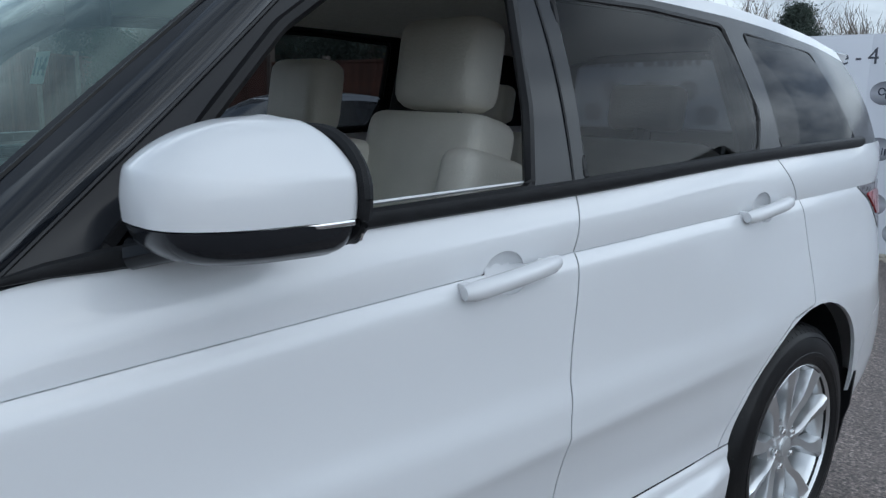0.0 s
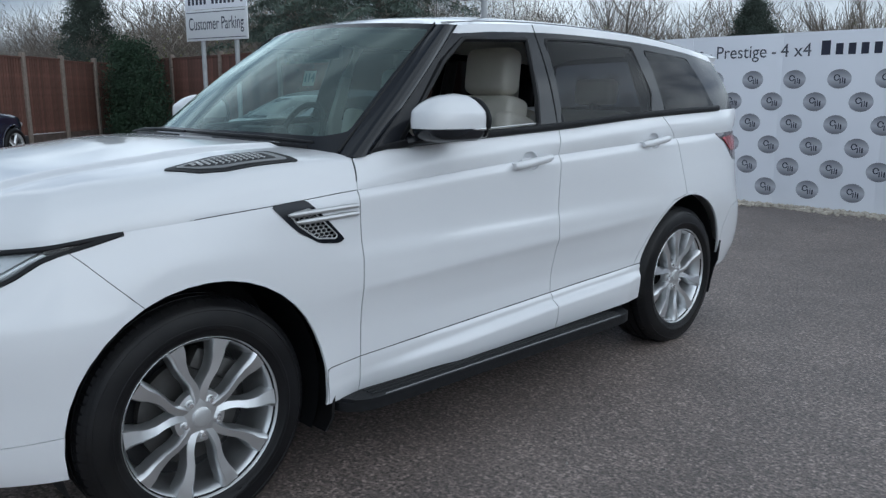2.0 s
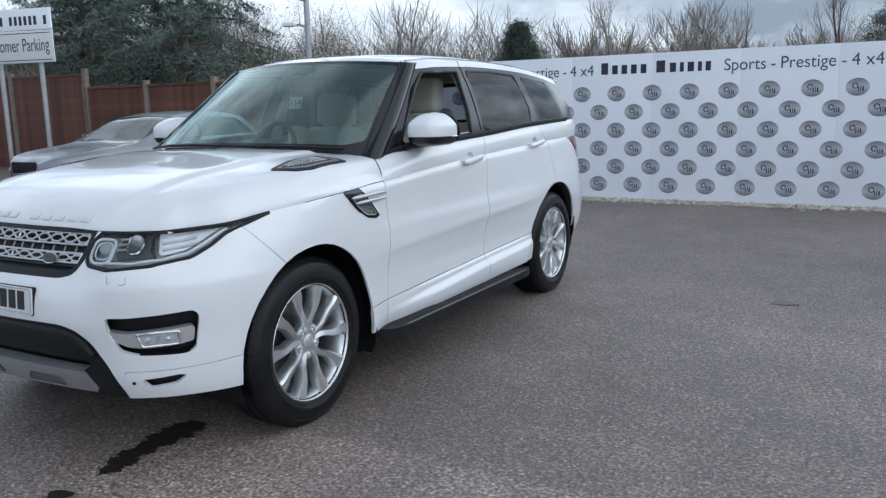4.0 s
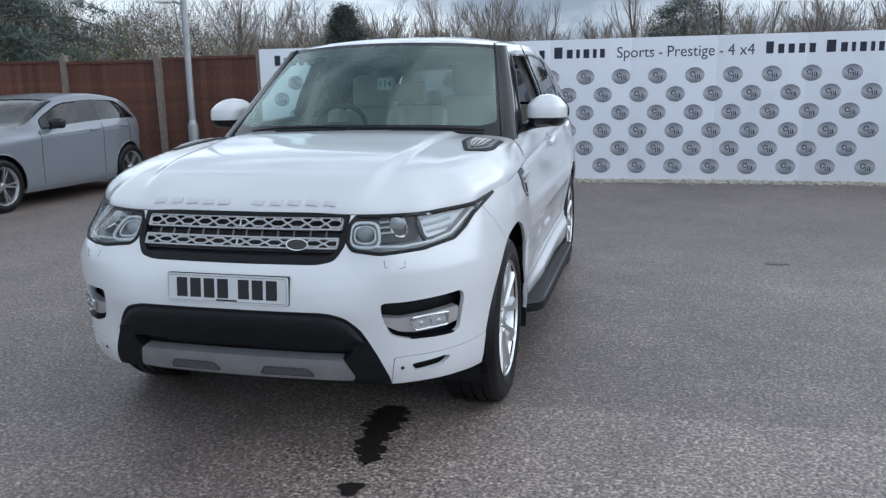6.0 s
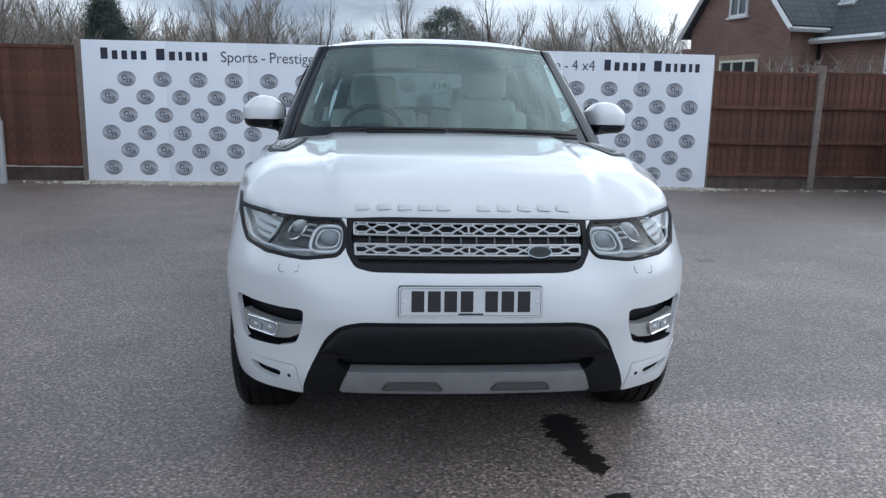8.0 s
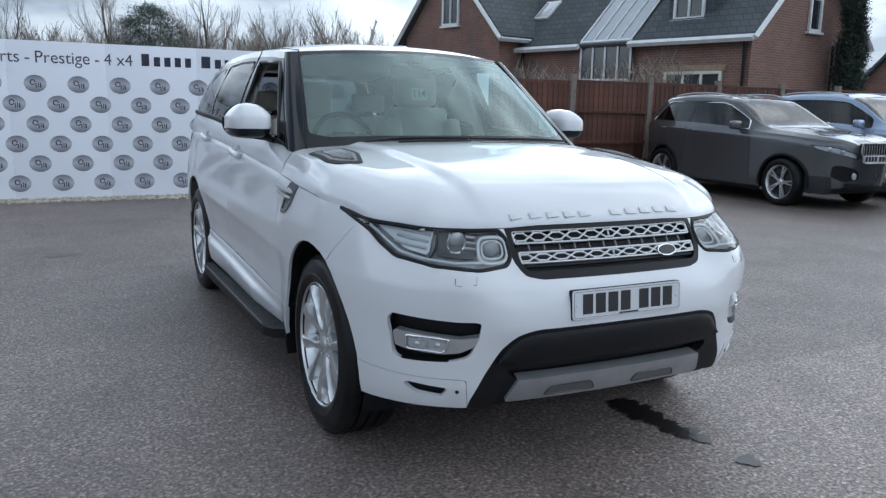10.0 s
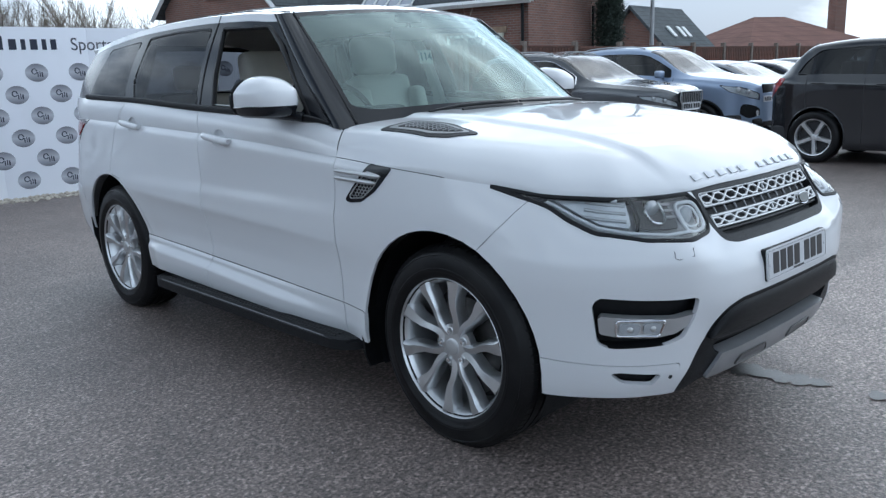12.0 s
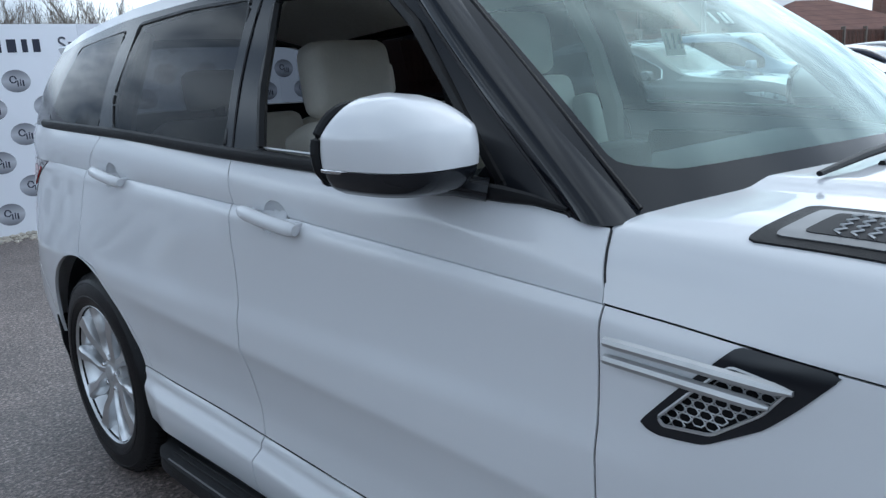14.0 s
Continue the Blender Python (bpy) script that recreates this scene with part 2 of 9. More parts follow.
    t.links.new(sc.outputs[0], p.inputs["Base Color"])
    b = t.nodes.new("ShaderNodeBump")
    b.inputs["Strength"].default_value, b.inputs["Distance"].default_value = 0.55, 0.012
    t.links.new(fine.outputs[0], b.inputs["Height"])
    t.links.new(b.outputs[0], p.inputs["Normal"])


asphalt_nodes(M["asphalt"])
M["wet"] = shader("wet_asphalt", (0.020, 0.0175, 0.0165), 0.33, spec=0.42, scale=62, vary=0.5, bump=0.12, bump_scale=62)

# ---------- geometry helpers ----------
def mesh_object(name, bm, material, parent=None, smooth=True, label=""):
    me = bpy.data.meshes.new(name)
    bm.normal_update()
    bm.to_mesh(me)
    bm.free()
    for mt in (material if isinstance(material, (list, tuple)) else [material]):
        me.materials.append(mt)
    if smooth:
        me.shade_smooth()
        me.set_sharp_from_angle(angle=radians(38))
    ob = new(name, me)
    if parent:
        ob.parent = parent
    if label:
        ob["label"] = label
    return ob


def part(name, bm, material, parent, label="", smooth=True):
    return mesh_object(name, bm, material, parent, smooth, label)


def empty(name, m=None):
    e = new(name)
    e.empty_display_size = 0.2
    if m:
        e.matrix_world = m
    return e


def box(bm, size, at=(0, 0, 0), bevel=0.0, m=None, segments=2):
    r = bmesh.ops.create_cube(bm, size=1.0)
    vs = r["verts"]
    bmesh.ops.scale(bm, vec=size, verts=vs)
    if bevel:
        es = list({e for v in vs for e in v.link_edges})
        b = bmesh.ops.bevel(bm, geom=es, offset=bevel, segments=segments, affect="EDGES", profile=0.6)
        vs = list({v for f in b["faces"] for v in f.verts} | {v for v in vs if v.is_valid})
    bmesh.ops.transform(bm, matrix=Matrix.Translation(at) @ (m or Matrix()), verts=vs)
    return vs


def tube(bm, pts, radius, sides=10, caps=True, flat=1.0):
    """A round bar along points; radius may be a list."""
    pts = [Vector(p) for p in pts]
    rings = []
    up = Vector((0, 0, 1))
    for i, p in enumerate(pts):
        d = (pts[min(i + 1, len(pts) - 1)] - pts[max(i - 1, 0)]).normalized()
        ref = up if abs(d.z) < 0.9 else Vector((1, 0, 0))
        a = d.cross(ref).normalized()
        b = a.cross(d).normalized()
        r = radius[i] if isinstance(radius, (list, tuple)) else radius
        rings.append([bm.verts.new(p + a * r * math.cos(k * math.tau / sides) + b * r * flat * math.sin(k * math.tau / sides)) for k in range(sides)])
    for q, w in zip(rings, rings[1:]):
        for k in range(sides):
            bm.faces.new((q[k], q[(k + 1) % sides], w[(k + 1) % sides], w[k]))
    if caps:
        bm.faces.new(rings[0][::-1])
        bm.faces.new(rings[-1])
    return rings


def lathe(bm, profile, n=48, m=None):
    """Turns (radius, height) points round the z axis."""
    rings = []
    for r, z in profile:
        rings.append([bm.verts.new((r * math.cos(k * math.tau / n), r * math.sin(k * math.tau / n), z)) for k in range(n)])
    for q, w in zip(rings, rings[1:]):
        for k in range(n):
            bm.faces.new((q[k], q[(k + 1) % n], w[(k + 1) % n], w[k]))
    if m:
        bmesh.ops.transform(bm, matrix=m, verts=[v for r in rings for v in r])
    return rings


def prism(bm, poly, depth, m=None, bevel=0.0):
    """A plate with the outline poly in x, y, from z = 0 to depth."""
    lo = [bm.verts.new((x, y, 0)) for x, y in poly]
    hi = [bm.verts.new((x, y, depth)) for x, y in poly]
    n = len(poly)
    fs = [bm.faces.new(lo[::-1]), bm.faces.new(hi)]
    for k in range(n):
        fs.append(bm.faces.new((lo[k], lo[(k + 1) % n], hi[(k + 1) % n], hi[k])))
    vs = lo + hi
    if bevel:
        b = bmesh.ops.bevel(bm, geom=list(fs[1].edges), offset=bevel, segments=2, affect="EDGES")
        vs = list({v for f in b["faces"] for v in f.verts} | {v for v in vs if v.is_valid})
    bmesh.ops.recalc_face_normals(bm, faces=list({f for v in vs if v.is_valid for f in v.link_faces}))
    if m:
        bmesh.ops.transform(bm, matrix=m, verts=[v for v in vs if v.is_valid])
    return vs


def spline(keys, values, at):
    """A smooth curve through values at keys that does not overshoot."""
    k, v, x = np.asarray(keys, float), np.asarray(values, float), np.clip(np.asarray(at, float), keys[0], keys[-1])
    h = np.diff(k)
    d = np.diff(v) / h
    m = np.zeros_like(v)
    m[0], m[-1] = d[0], d[-1]
    if len(k) > 2:
        same = d[:-1] * d[1:] > 0
        w1, w2 = 2 * h[1:] + h[:-1], h[1:] + 2 * h[:-1]
        with np.errstate(divide="ignore", invalid="ignore"):
            hm = (w1 + w2) / (w1 / d[:-1] + w2 / d[1:])
        m[1:-1] = np.where(same, hm, 0)
    i = np.clip(np.searchsorted(k, x, side="right") - 1, 0, len(h) - 1)
    t = (x - k[i]) / h[i]
    return (v[i] * (1 + 2 * t) * (1 - t) ** 2 + h[i] * m[i] * t * (1 - t) ** 2 + v[i + 1] * t * t * (3 - 2 * t) + h[i] * m[i + 1] * t * t * (t - 1))


def poly_distance(poly, x, y):
    """Signed distance of points to a closed outline, negative inside."""
    P = np.asarray(poly, float)
    Q = np.roll(P, -1, axis=0)
    best = np.full(np.shape(x), 1e9)
    inside = np.zeros(np.shape(x), bool)
    for (ax, ay), (bx, by) in zip(P, Q):
        dx, dy = bx - ax, by - ay
        t = np.clip(((x - ax) * dx + (y - ay) * dy) / (dx * dx + dy * dy + 1e-12), 0, 1)
        best = np.minimum(best, np.hypot(x - ax - t * dx, y - ay - t * dy))
        if abs(dy) > 1e-9:
            hit = ((ay > y) != (by > y)) & (x < (y - ay) * dx / dy + ax)
            inside ^= hit
    return np.where(inside, -best, best)


def rounded(poly, r=0.02, n=4):
    """The outline with its corners rounded."""
    out = []
    N = len(poly)
    for i in range(N):
        a, b, c = (Vector(poly[(i + k) % N]) for k in (-1, 0, 1))
        u, w = a - b, c - b
        q = min(r, u.length * 0.45, w.length * 0.45)
        s, e = b + u.normalized() * q, b + w.normalized() * q
        for k in range(n + 1):
            t = k / n
            out.append(tuple(s * (1 - t) ** 2 + b * 2 * t * (1 - t) + e * t * t))
    return out


class Sheet:
    """A surface as faces over points; each point carries its flat coordinates (a, b) for cutting outlines out of it."""

    def __init__(self, pts, flat, faces):
        self.p, self.f, self.faces = np.asarray(pts, float), np.asarray(flat, float), faces

    @staticmethod
    def grid(P, F):
        n, m = P.shape[:2]
        faces = [(i * m + j, (i + 1) * m + j, (i + 1) * m + j + 1, i * m + j + 1) for i in range(n - 1) for j in range(m - 1)]
        return Sheet(P.reshape(-1, 3), F.reshape(-1, 2), faces)

    def cut(self, values):
        """Splits the faces where values cross zero: gives the sheets below and above."""
        v = np.asarray(values, float)
        v = np.where(np.abs(v) < 1e-7, 1e-7, v)
        P, F, made, lo, hi = list(self.p), list(self.f), {}, [], []
        for face in self.faces:
            s = [v[i] < 0 for i in face]
            if all(s):
                lo.append(face)
            elif not any(s):
                hi.append(face)
            else:
                a, b = [], []
                n = len(face)
                for k in range(n):
                    i, j = face[k], face[(k + 1) % n]
                    (a if v[i] < 0 else b).append(i)
                    if (v[i] < 0) != (v[j] < 0):
                        key = (min(i, j), max(i, j))
                        if key not in made:
                            t = v[i] / (v[i] - v[j])
                            made[key] = len(P)
                            P.append(self.p[i] + t * (self.p[j] - self.p[i]))
                            F.append(self.f[i] + t * (self.f[j] - self.f[i]))
                        a.append(made[key])
                        b.append(made[key])
                if len(a) > 2:
                    lo.append(tuple(a))
                if len(b) > 2:
                    hi.append(tuple(b))
        P, F = np.array(P), np.array(F)
        return Sheet(P, F, lo), Sheet(P, F, hi)

    def inside(self, poly, gap=0.0):
        """Cuts along an outline in the flat coordinates: gives what lies in it, the groove along it, and the rest."""
        d = poly_distance(poly, self.f[:, 0], self.f[:, 1])
        if not gap:
            a, b = self.cut(d)
            return a, None, b
        a, rest = self.cut(d + gap)
        d = poly_distance(poly, rest.f[:, 0], rest.f[:, 1])
        band, rest = rest.cut(d - gap)
        return a, band, rest

    def bm(self, depth=0.0, inward=None, mirror=False, shift=0.0):
        """The sheet as a bmesh; depth turns its rim in along the surface's inner side."""
        bm = bmesh.new()
        index = {}
        flip = -1 if mirror else 1
        for face in self.faces:
            vs = []
            for i in face:
                if i not in index:
                    x, y, z = self.p[i]
                    index[i] = bm.verts.new((flip * x, y, z))
                vs.append(index[i])
            if len(set(vs)) > 2:
                try:
                    bm.faces.new(vs[::-1] if mirror else vs)
                except ValueError:
                    pass
        bmesh.ops.remove_doubles(bm, verts=bm.verts, dist=0.0002)
        bm.normal_update()
        if inward is not None:
            c = Vector(inward)
            ok = sum((f.normal.dot(Vector((flip * c.x, c.y, c.z)) - f.calc_center_median()) > 0) * f.calc_area() for f in bm.faces)
            if ok > 0.5 * sum(f.calc_area() for f in bm.faces):
                bmesh.ops.reverse_faces(bm, faces=bm.faces[:])
                bm.normal_update()
        if shift:
            moves = [(v, v.normal * shift) for v in bm.verts]
            for v, d in moves:
                v.co += d
        if depth:
            rim = [e for e in bm.edges if e.is_boundary]
            inner = {}
            for e in rim:
                for v in e.verts:
                    if v not in inner:
                        inner[v] = None
            for v in list(inner):
                inner[v] = bm.verts.new(v.co - v.normal * depth)
            for e in rim:
                f = e.link_faces[0]
                a, b = e.verts
                for l in f.loops:
                    if l.edge == e:
                        a, b = l.vert, l.link_loop_next.vert
                bm.faces.new((b, a, inner[a], inner[b]))
        return bm

# ---------- the shape of the white car ----------
# front axle at y = 0, rear axle at y = 2.92, nose towards -y, half width to x > 0
PLAN = [(0, -0.900), (0.24, -0.894), (0.45, -0.876), (0.60, -0.838), (0.702, -0.792), (0.799, -0.716), (0.882, -0.604), (0.938, -0.480), (0.970, -0.330),
        (0.987, -0.150), (0.993, 0.02), (0.986, 0.30), (0.974, 0.65), (0.976, 1.20), (0.978, 1.80), (0.982, 2.40), (0.986, 2.92), (0.968, 3.30),
        (0.930, 3.62), (0.86, 3.80), (0.70, 3.90), (0.40, 3.95), (0, 3.965)]
_px, _py = [p[0] for p in PLAN], [p[1] for p in PLAN]
_knot = np.concatenate([[0], np.cumsum(np.hypot(np.diff(_px), np.diff(_py)))])


def plan(a):
    """The car's outline from above: point and outward normal at the arc length a from the middle of the nose."""
    a = np.asarray(a, float)

    def at(q):
        q = np.clip(q, 0, _knot[-1])
        i = np.clip(np.searchsorted(_knot, q, side="right") - 1, 0, len(_knot) - 2)
        pts = np.array(PLAN)
        ext = np.vstack([[-pts[1][0], pts[1][1]], pts, [-pts[-2][0], pts[-2][1]]])
        k = np.concatenate([[-_knot[1]], _knot, [2 * _knot[-1] - _knot[-2]]])
        i = i + 1
        t = ((q - k[i]) / (k[i + 1] - k[i]))[..., None]
        m0 = (ext[i + 1] - ext[i - 1]) / (k[i + 1] - k[i - 1])[..., None] * (k[i + 1] - k[i])[..., None]
        m1 = (ext[i + 2] - ext[i]) / (k[i + 2] - k[i])[..., None] * (k[i + 1] - k[i])[..., None]
        return ext[i] * (1 + 2 * t) * (1 - t) ** 2 + m0 * t * (1 - t) ** 2 + ext[i + 1] * t * t * (3 - 2 * t) + m1 * t * t * (t - 1)
    p = at(a)
    d = at(np.minimum(a + 0.004, _knot[-1])) - at(np.maximum(a - 0.004, 0))
    d /= np.linalg.norm(d, axis=-1, keepdims=True)
    return p, np.stack([d[..., 1], -d[..., 0]], -1)


END = float(_knot[-1])
A0 = float(_knot[10]) - 0.02      # arc length at the front axle: further back a = A0 + y

# how far the skin lies inside the outline at these heights, section by section
LEVELS = [0.28, 0.34, 0.40, 0.46, 0.495, 0.54, 0.63, 0.70, 0.76, 0.81, 0.88, 0.96, 1.02, 1.08, 1.14]
SECTIONS = [
    (0.00, [0.120, 0.085, 0.065, 0.050, 0.039, 0.028, 0.004, 0.010, 0.028, 0.066, 0.112, 0.160, 0.21, 0.27, 0.33]),
    (0.45, [0.120, 0.085, 0.060, 0.045, 0.034, 0.022, 0.000, 0.008, 0.030, 0.066, 0.110, 0.165, 0.22, 0.28, 0.34]),
    (0.70, [0.085, 0.055, 0.036, 0.030, 0.026, 0.022, 0.010, 0.002, 0.000, 0.012, 0.070, 0.165, 0.23, 0.30, 0.36]),
    (0.96, [0.060, 0.036, 0.024, 0.018, 0.016, 0.014, 0.004, 0.000, 0.003, 0.018, 0.056, 0.124, 0.19, 0.26, 0.32]),
    (1.22, [0.050, 0.034, 0.026, 0.020, 0.016, 0.012, 0.004, 0.000, 0.004, 0.015, 0.032, 0.060, 0.090, 0.14, 0.21]),
    (A0 + 0.00, [0.020, 0.016, 0.014, 0.012, 0.011, 0.010, 0.006, 0.002, 0.000, 0.001, 0.006, 0.022, 0.038, 0.06, 0.10]),
    (A0 + 0.45, [0.016, 0.010, 0.008, 0.010, 0.012, 0.014, 0.010, 0.004, 0.002, 0.003, 0.008, 0.017, 0.022, 0.035, 0.06]),
    (A0 + 0.66, [0.052, 0.034, 0.026, 0.024, 0.024, 0.024, 0.018, 0.010, 0.004, 0.003, 0.015, 0.020, 0.021, 0.026, 0.05]),
    (A0 + 1.30, [0.070, 0.048, 0.040, 0.038, 0.038, 0.038, 0.026, 0.014, 0.004, 0.002, 0.018, 0.023, 0.024, 0.026, 0.034]),
    (A0 + 1.90, [0.074, 0.052, 0.042, 0.040, 0.041, 0.042, 0.030, 0.016, 0.004, 0.002, 0.017, 0.023, 0.025, 0.029, 0.036]),
    (A0 + 2.40, [0.062, 0.046, 0.036, 0.034, 0.034, 0.034, 0.022, 0.014, 0.005, 0.002, 0.013, 0.021, 0.026, 0.032, 0.040]),
    (A0 + 2.92, [0.020, 0.016, 0.014, 0.012, 0.011, 0.010, 0.006, 0.002, 0.000, 0.001, 0.008, 0.022, 0.034, 0.044, 0.054]),
    (A0 + 3.40, [0.070, 0.050, 0.040, 0.030, 0.025, 0.020, 0.010, 0.004, 0.002, 0.003, 0.010, 0.022, 0.034, 0.044, 0.054]),
    (A0 + 3.85, [0.120, 0.080, 0.050, 0.025, 0.018, 0.010, 0.006, 0.010, 0.020, 0.030, 0.038, 0.046, 0.054, 0.062, 0.072]),
    (END, [0.120, 0.080, 0.050, 0.020, 0.010, 0.000, 0.000, 0.020, 0.050, 0.070, 0.075, 0.08, 0.085, 0.09, 0.10]),
]
_sa = [s[0] for s in SECTIONS]
_st = np.array([s[1] for s in SECTIONS])


def inset(a, z):
    a, z = np.broadcast_arrays(np.asarray(a, float), np.asarray(z, float))
    cols = np.stack([spline(LEVELS, row, z.ravel()) for row in _st], 0)
    i = np.clip(np.searchsorted(_sa, a.ravel(), side="right") - 1, 0, len(_sa) - 2)
    k = np.array(_sa)
    t = np.clip((a.ravel() - k[i]) / (k[i + 1] - k[i]), 0, 1)
    t = t * t * (3 - 2 * t)
    n = np.arange(a.size)
    base = (cols[i, n] * (1 - t) + cols[i + 1, n] * t).reshape(a.shape)
    # the flank's upper edge rolls in just under the handle crease
    up = np.clip((z - shoulder(a) + 0.040) / 0.040, 0, 1.3) ** 2
    base = base + 0.013 * up * np.clip((a - A0 - 0.25) / 0.4, 0, 1) * np.clip((A0 + 3.7 - a) / 0.3, 0, 1)
    y = a - A0
    # a soft ridge along the doors, rising to the rear
    ridge = np.exp(-np.abs(z - 0.704 - 0.037 * (y - 0.7)) / 0.045)
    base = base - 0.010 * ridge * np.clip((y - 0.45) / 0.35, 0, 1) * np.clip((2.75 - y) / 0.4, 0, 1)
    # the sill swells out under its shut line: a narrow ledge at the top, a hollow above the swell towards the front
    u = sill_line(y) - z
    ledge = np.clip(u / 0.016, 0, 1)
    swell = np.clip((u - 0.030 - 0.020 * np.clip((1.7 - y) / 1.1, 0, 1)) / 0.040, 0, 1)
    swell = swell * swell * (3 - 2 * swell)
    size = np.clip((y - 0.62) / 0.55, 0, 1) * np.clip((2.62 - y) / 0.25, 0, 1)
    return base - (0.011 * ledge * np.clip((y - 0.45) / 0.1, 0, 1) + 0.034 * swell) * np.clip(size, 0.12, 1) * np.where((y > 0.45) & (y < 2.62), 1, 0)


def sill_line(y):
    """Height of the shut line along the foot of the doors."""
    return spline([0.47, 1.2, 1.78, 2.30, 2.60], [0.434, 0.460, 0.483, 0.506, 0.520], y)


def skin(a, z):
    p, n = plan(a)
    q = p - n * inset(a, z)[..., None]
    x = np.where(np.asarray(a) < 1e-6, 0.0, np.maximum(q[..., 0], 0))
    return np.stack([x, q[..., 1], np.broadcast_to(z, np.shape(a))], -1)


def shoulder(a):
    """Height of the bonnet's shut line and, from the doors on, of the crease by the handles."""
    return spline([0, 0.30, 0.48, 0.70, 0.96, 1.22, A0 - 0.22, A0 + 0.28, A0 + 0.65, A0 + 1.82, A0 + 3.5, END],
                  [0.975, 0.974, 0.968, 0.966, 0.972, 0.990, 1.008, 1.040, 1.062, 1.125, 1.170, 1.175], a)


def floor_line(a):
    return spline([0, 0.46, 0.62, 0.9, 1.2, A0 + 0.5, A0 + 0.66, A0 + 1.8, A0 + 2.4, A0 + 2.9, A0 + 3.6, END],
                  [0.33, 0.33, 0.305, 0.31, 0.30, 0.30, 0.30, 0.31, 0.33, 0.34, 0.36, 0.38], a)


def belt(y):
    """Height of the lower edge of the side windows."""
    return spline([0.60, 0.686, 0.84, 1.33, 1.86, 2.66, 3.45, 3.8], [1.165, 1.172, 1.197, 1.222, 1.243, 1.283, 1.303, 1.308], y)


def belt_x(y):
    return spline([0.60, 0.70, 1.2, 1.9, 2.7, 3.3, 3.6, 3.8], [0.868, 0.872, 0.895, 0.900, 0.895, 0.872, 0.835, 0.79], y)


def rail(y):
    """The upper edge of the side windows' frame: x and height."""
    x = spline([0.6, 1.33, 1.8, 2.6, 3.3, 3.7], [0.70, 0.700, 0.712, 0.705, 0.68, 0.65], y)
    z = spline([0.6, 1.33, 1.60, 2.1, 2.7, 3.3, 3.7], [1.70, 1.694, 1.712, 1.724, 1.712, 1.672, 1.625], y)
    return x, z


def bonnet_height(x, y):
    mid = spline([-0.80, -0.72, -0.62, -0.50, -0.285, 0.0, 0.3, 0.75], [1.01, 1.045, 1.085, 1.125, 1.172, 1.205, 1.232, 1.238], y)
    fold = np.clip((np.abs(x) - 0.49 - 0.06 * (y + 0.6)) / 0.055, 0, 1)
    fold = fold * fold * (3 - 2 * fold)
    return mid - 0.022 * (x / 0.8) ** 2 - 0.015 * fold - 0.012 * np.clip(np.abs(x) - 0.6, 0, 1) / 0.25


def along(a, z, depth=0.0):
    """The point of the skin at (a, z), moved in by depth."""
    p, n = plan(np.array([a]))
    q = p[0] - n[0] * (float(inset(np.array([a]), np.array([z]))[0]) + depth)
    return Vector((q[0], q[1], z))


def sink(y, z, depth=0.0):
    return along(A0 + y, z, depth)


def patch(outline, off=0.0, step=0.012):
    """A piece of skin with the outline given in (a, z), moved in by off."""
    P = np.array(outline)
    (a0, z0), (a1, z1) = P.min(0), P.max(0)
    a0 = max(a0, 0.0)
    na, nz = max(3, int((a1 - a0) / step) + 2), max(3, int((z1 - z0) / step) + 2)
    a, z = np.meshgrid(np.linspace(a0, a1, na), np.linspace(z0, z1, nz), indexing="ij")
    p, n = plan(a)
    q = p - n * (inset(a, z) + off)[..., None]
    x = np.where(a < 1e-6, 0.0, q[..., 0])
    s = Sheet.grid(np.stack([x, q[..., 1], z], -1), np.stack([a, z], -1))
    return s.inside(outline)[0]

# ---------- white car: body panels ----------
car = empty("large_suv")
tagged(car, "white SUV with black pillars, silver alloys and lowered front windows", "car")
INSIDE = (0, 1.6, 0.7)
GAP = 0.0022


def islands(bm):
    """The separate pieces of a mesh, each as a mesh; specks are dropped."""
    seen, out = set(), []
    for f in bm.faces:
        if f in seen:
            continue
        stack, group = [f], []
        seen.add(f)
        while stack:
            g = stack.pop()
            group.append(g)
            for e in g.edges:
                for h in e.link_faces:
                    if h not in seen:
                        seen.add(h)
                        stack.append(h)
        if sum(g.calc_area() for g in group) < 0.00012:
            continue
        b, idx = bmesh.new(), {}
        for g in group:
            vs = []
            for v in g.verts:
                if v not in idx:
                    idx[v] = b.verts.new(v.co)
                vs.append(idx[v])
            b.faces.new(vs)
        out.append(b)
    bm.free()
    return out


def both(name, sheet, material, depth=0.0, label="", shift=0.0, inward=INSIDE, parent=None):
    """A panel on each side of the car."""
    out = []
    for mir in (False, True):
        bm = sheet.bm(0 if name == "panel_gap" else depth, inward, mir, shift)
        for piece in islands(bm) if name in ("panel_gap", "front_fender") else [bm]:
            out.append(part(name, piece, material, parent or car, label))
    return out


def whole(name, sheet, material, depth=0.0, label="", shift=0.0, inward=INSIDE, parent=None):
    """A panel that runs across the car's middle."""
    a, b = sheet.bm(0, inward, False, shift), sheet.bm(0, inward, True, shift)
    me = bpy.data.meshes.new("half")
    b.to_mesh(me)
    b.free()
    a.from_mesh(me)
    bpy.data.meshes.remove(me)
    bmesh.ops.remove_doubles(a, verts=a.verts, dist=0.0012)
    a.normal_update()
    if depth:
        rim = [e for e in a.edges if e.is_boundary]
        inner = {}
        for e in rim:
            for v in e.verts:
                inner[v] = None
        for v in list(inner):
            inner[v] = a.verts.new(v.co - v.normal * depth)
        for e in rim:
            for l in e.link_faces[0].loops:
                if l.edge == e:
                    p, q = l.vert, l.link_loop_next.vert
            a.faces.new((q, p, inner[p], inner[q]))
    return part(name, a, material, parent or car, label)


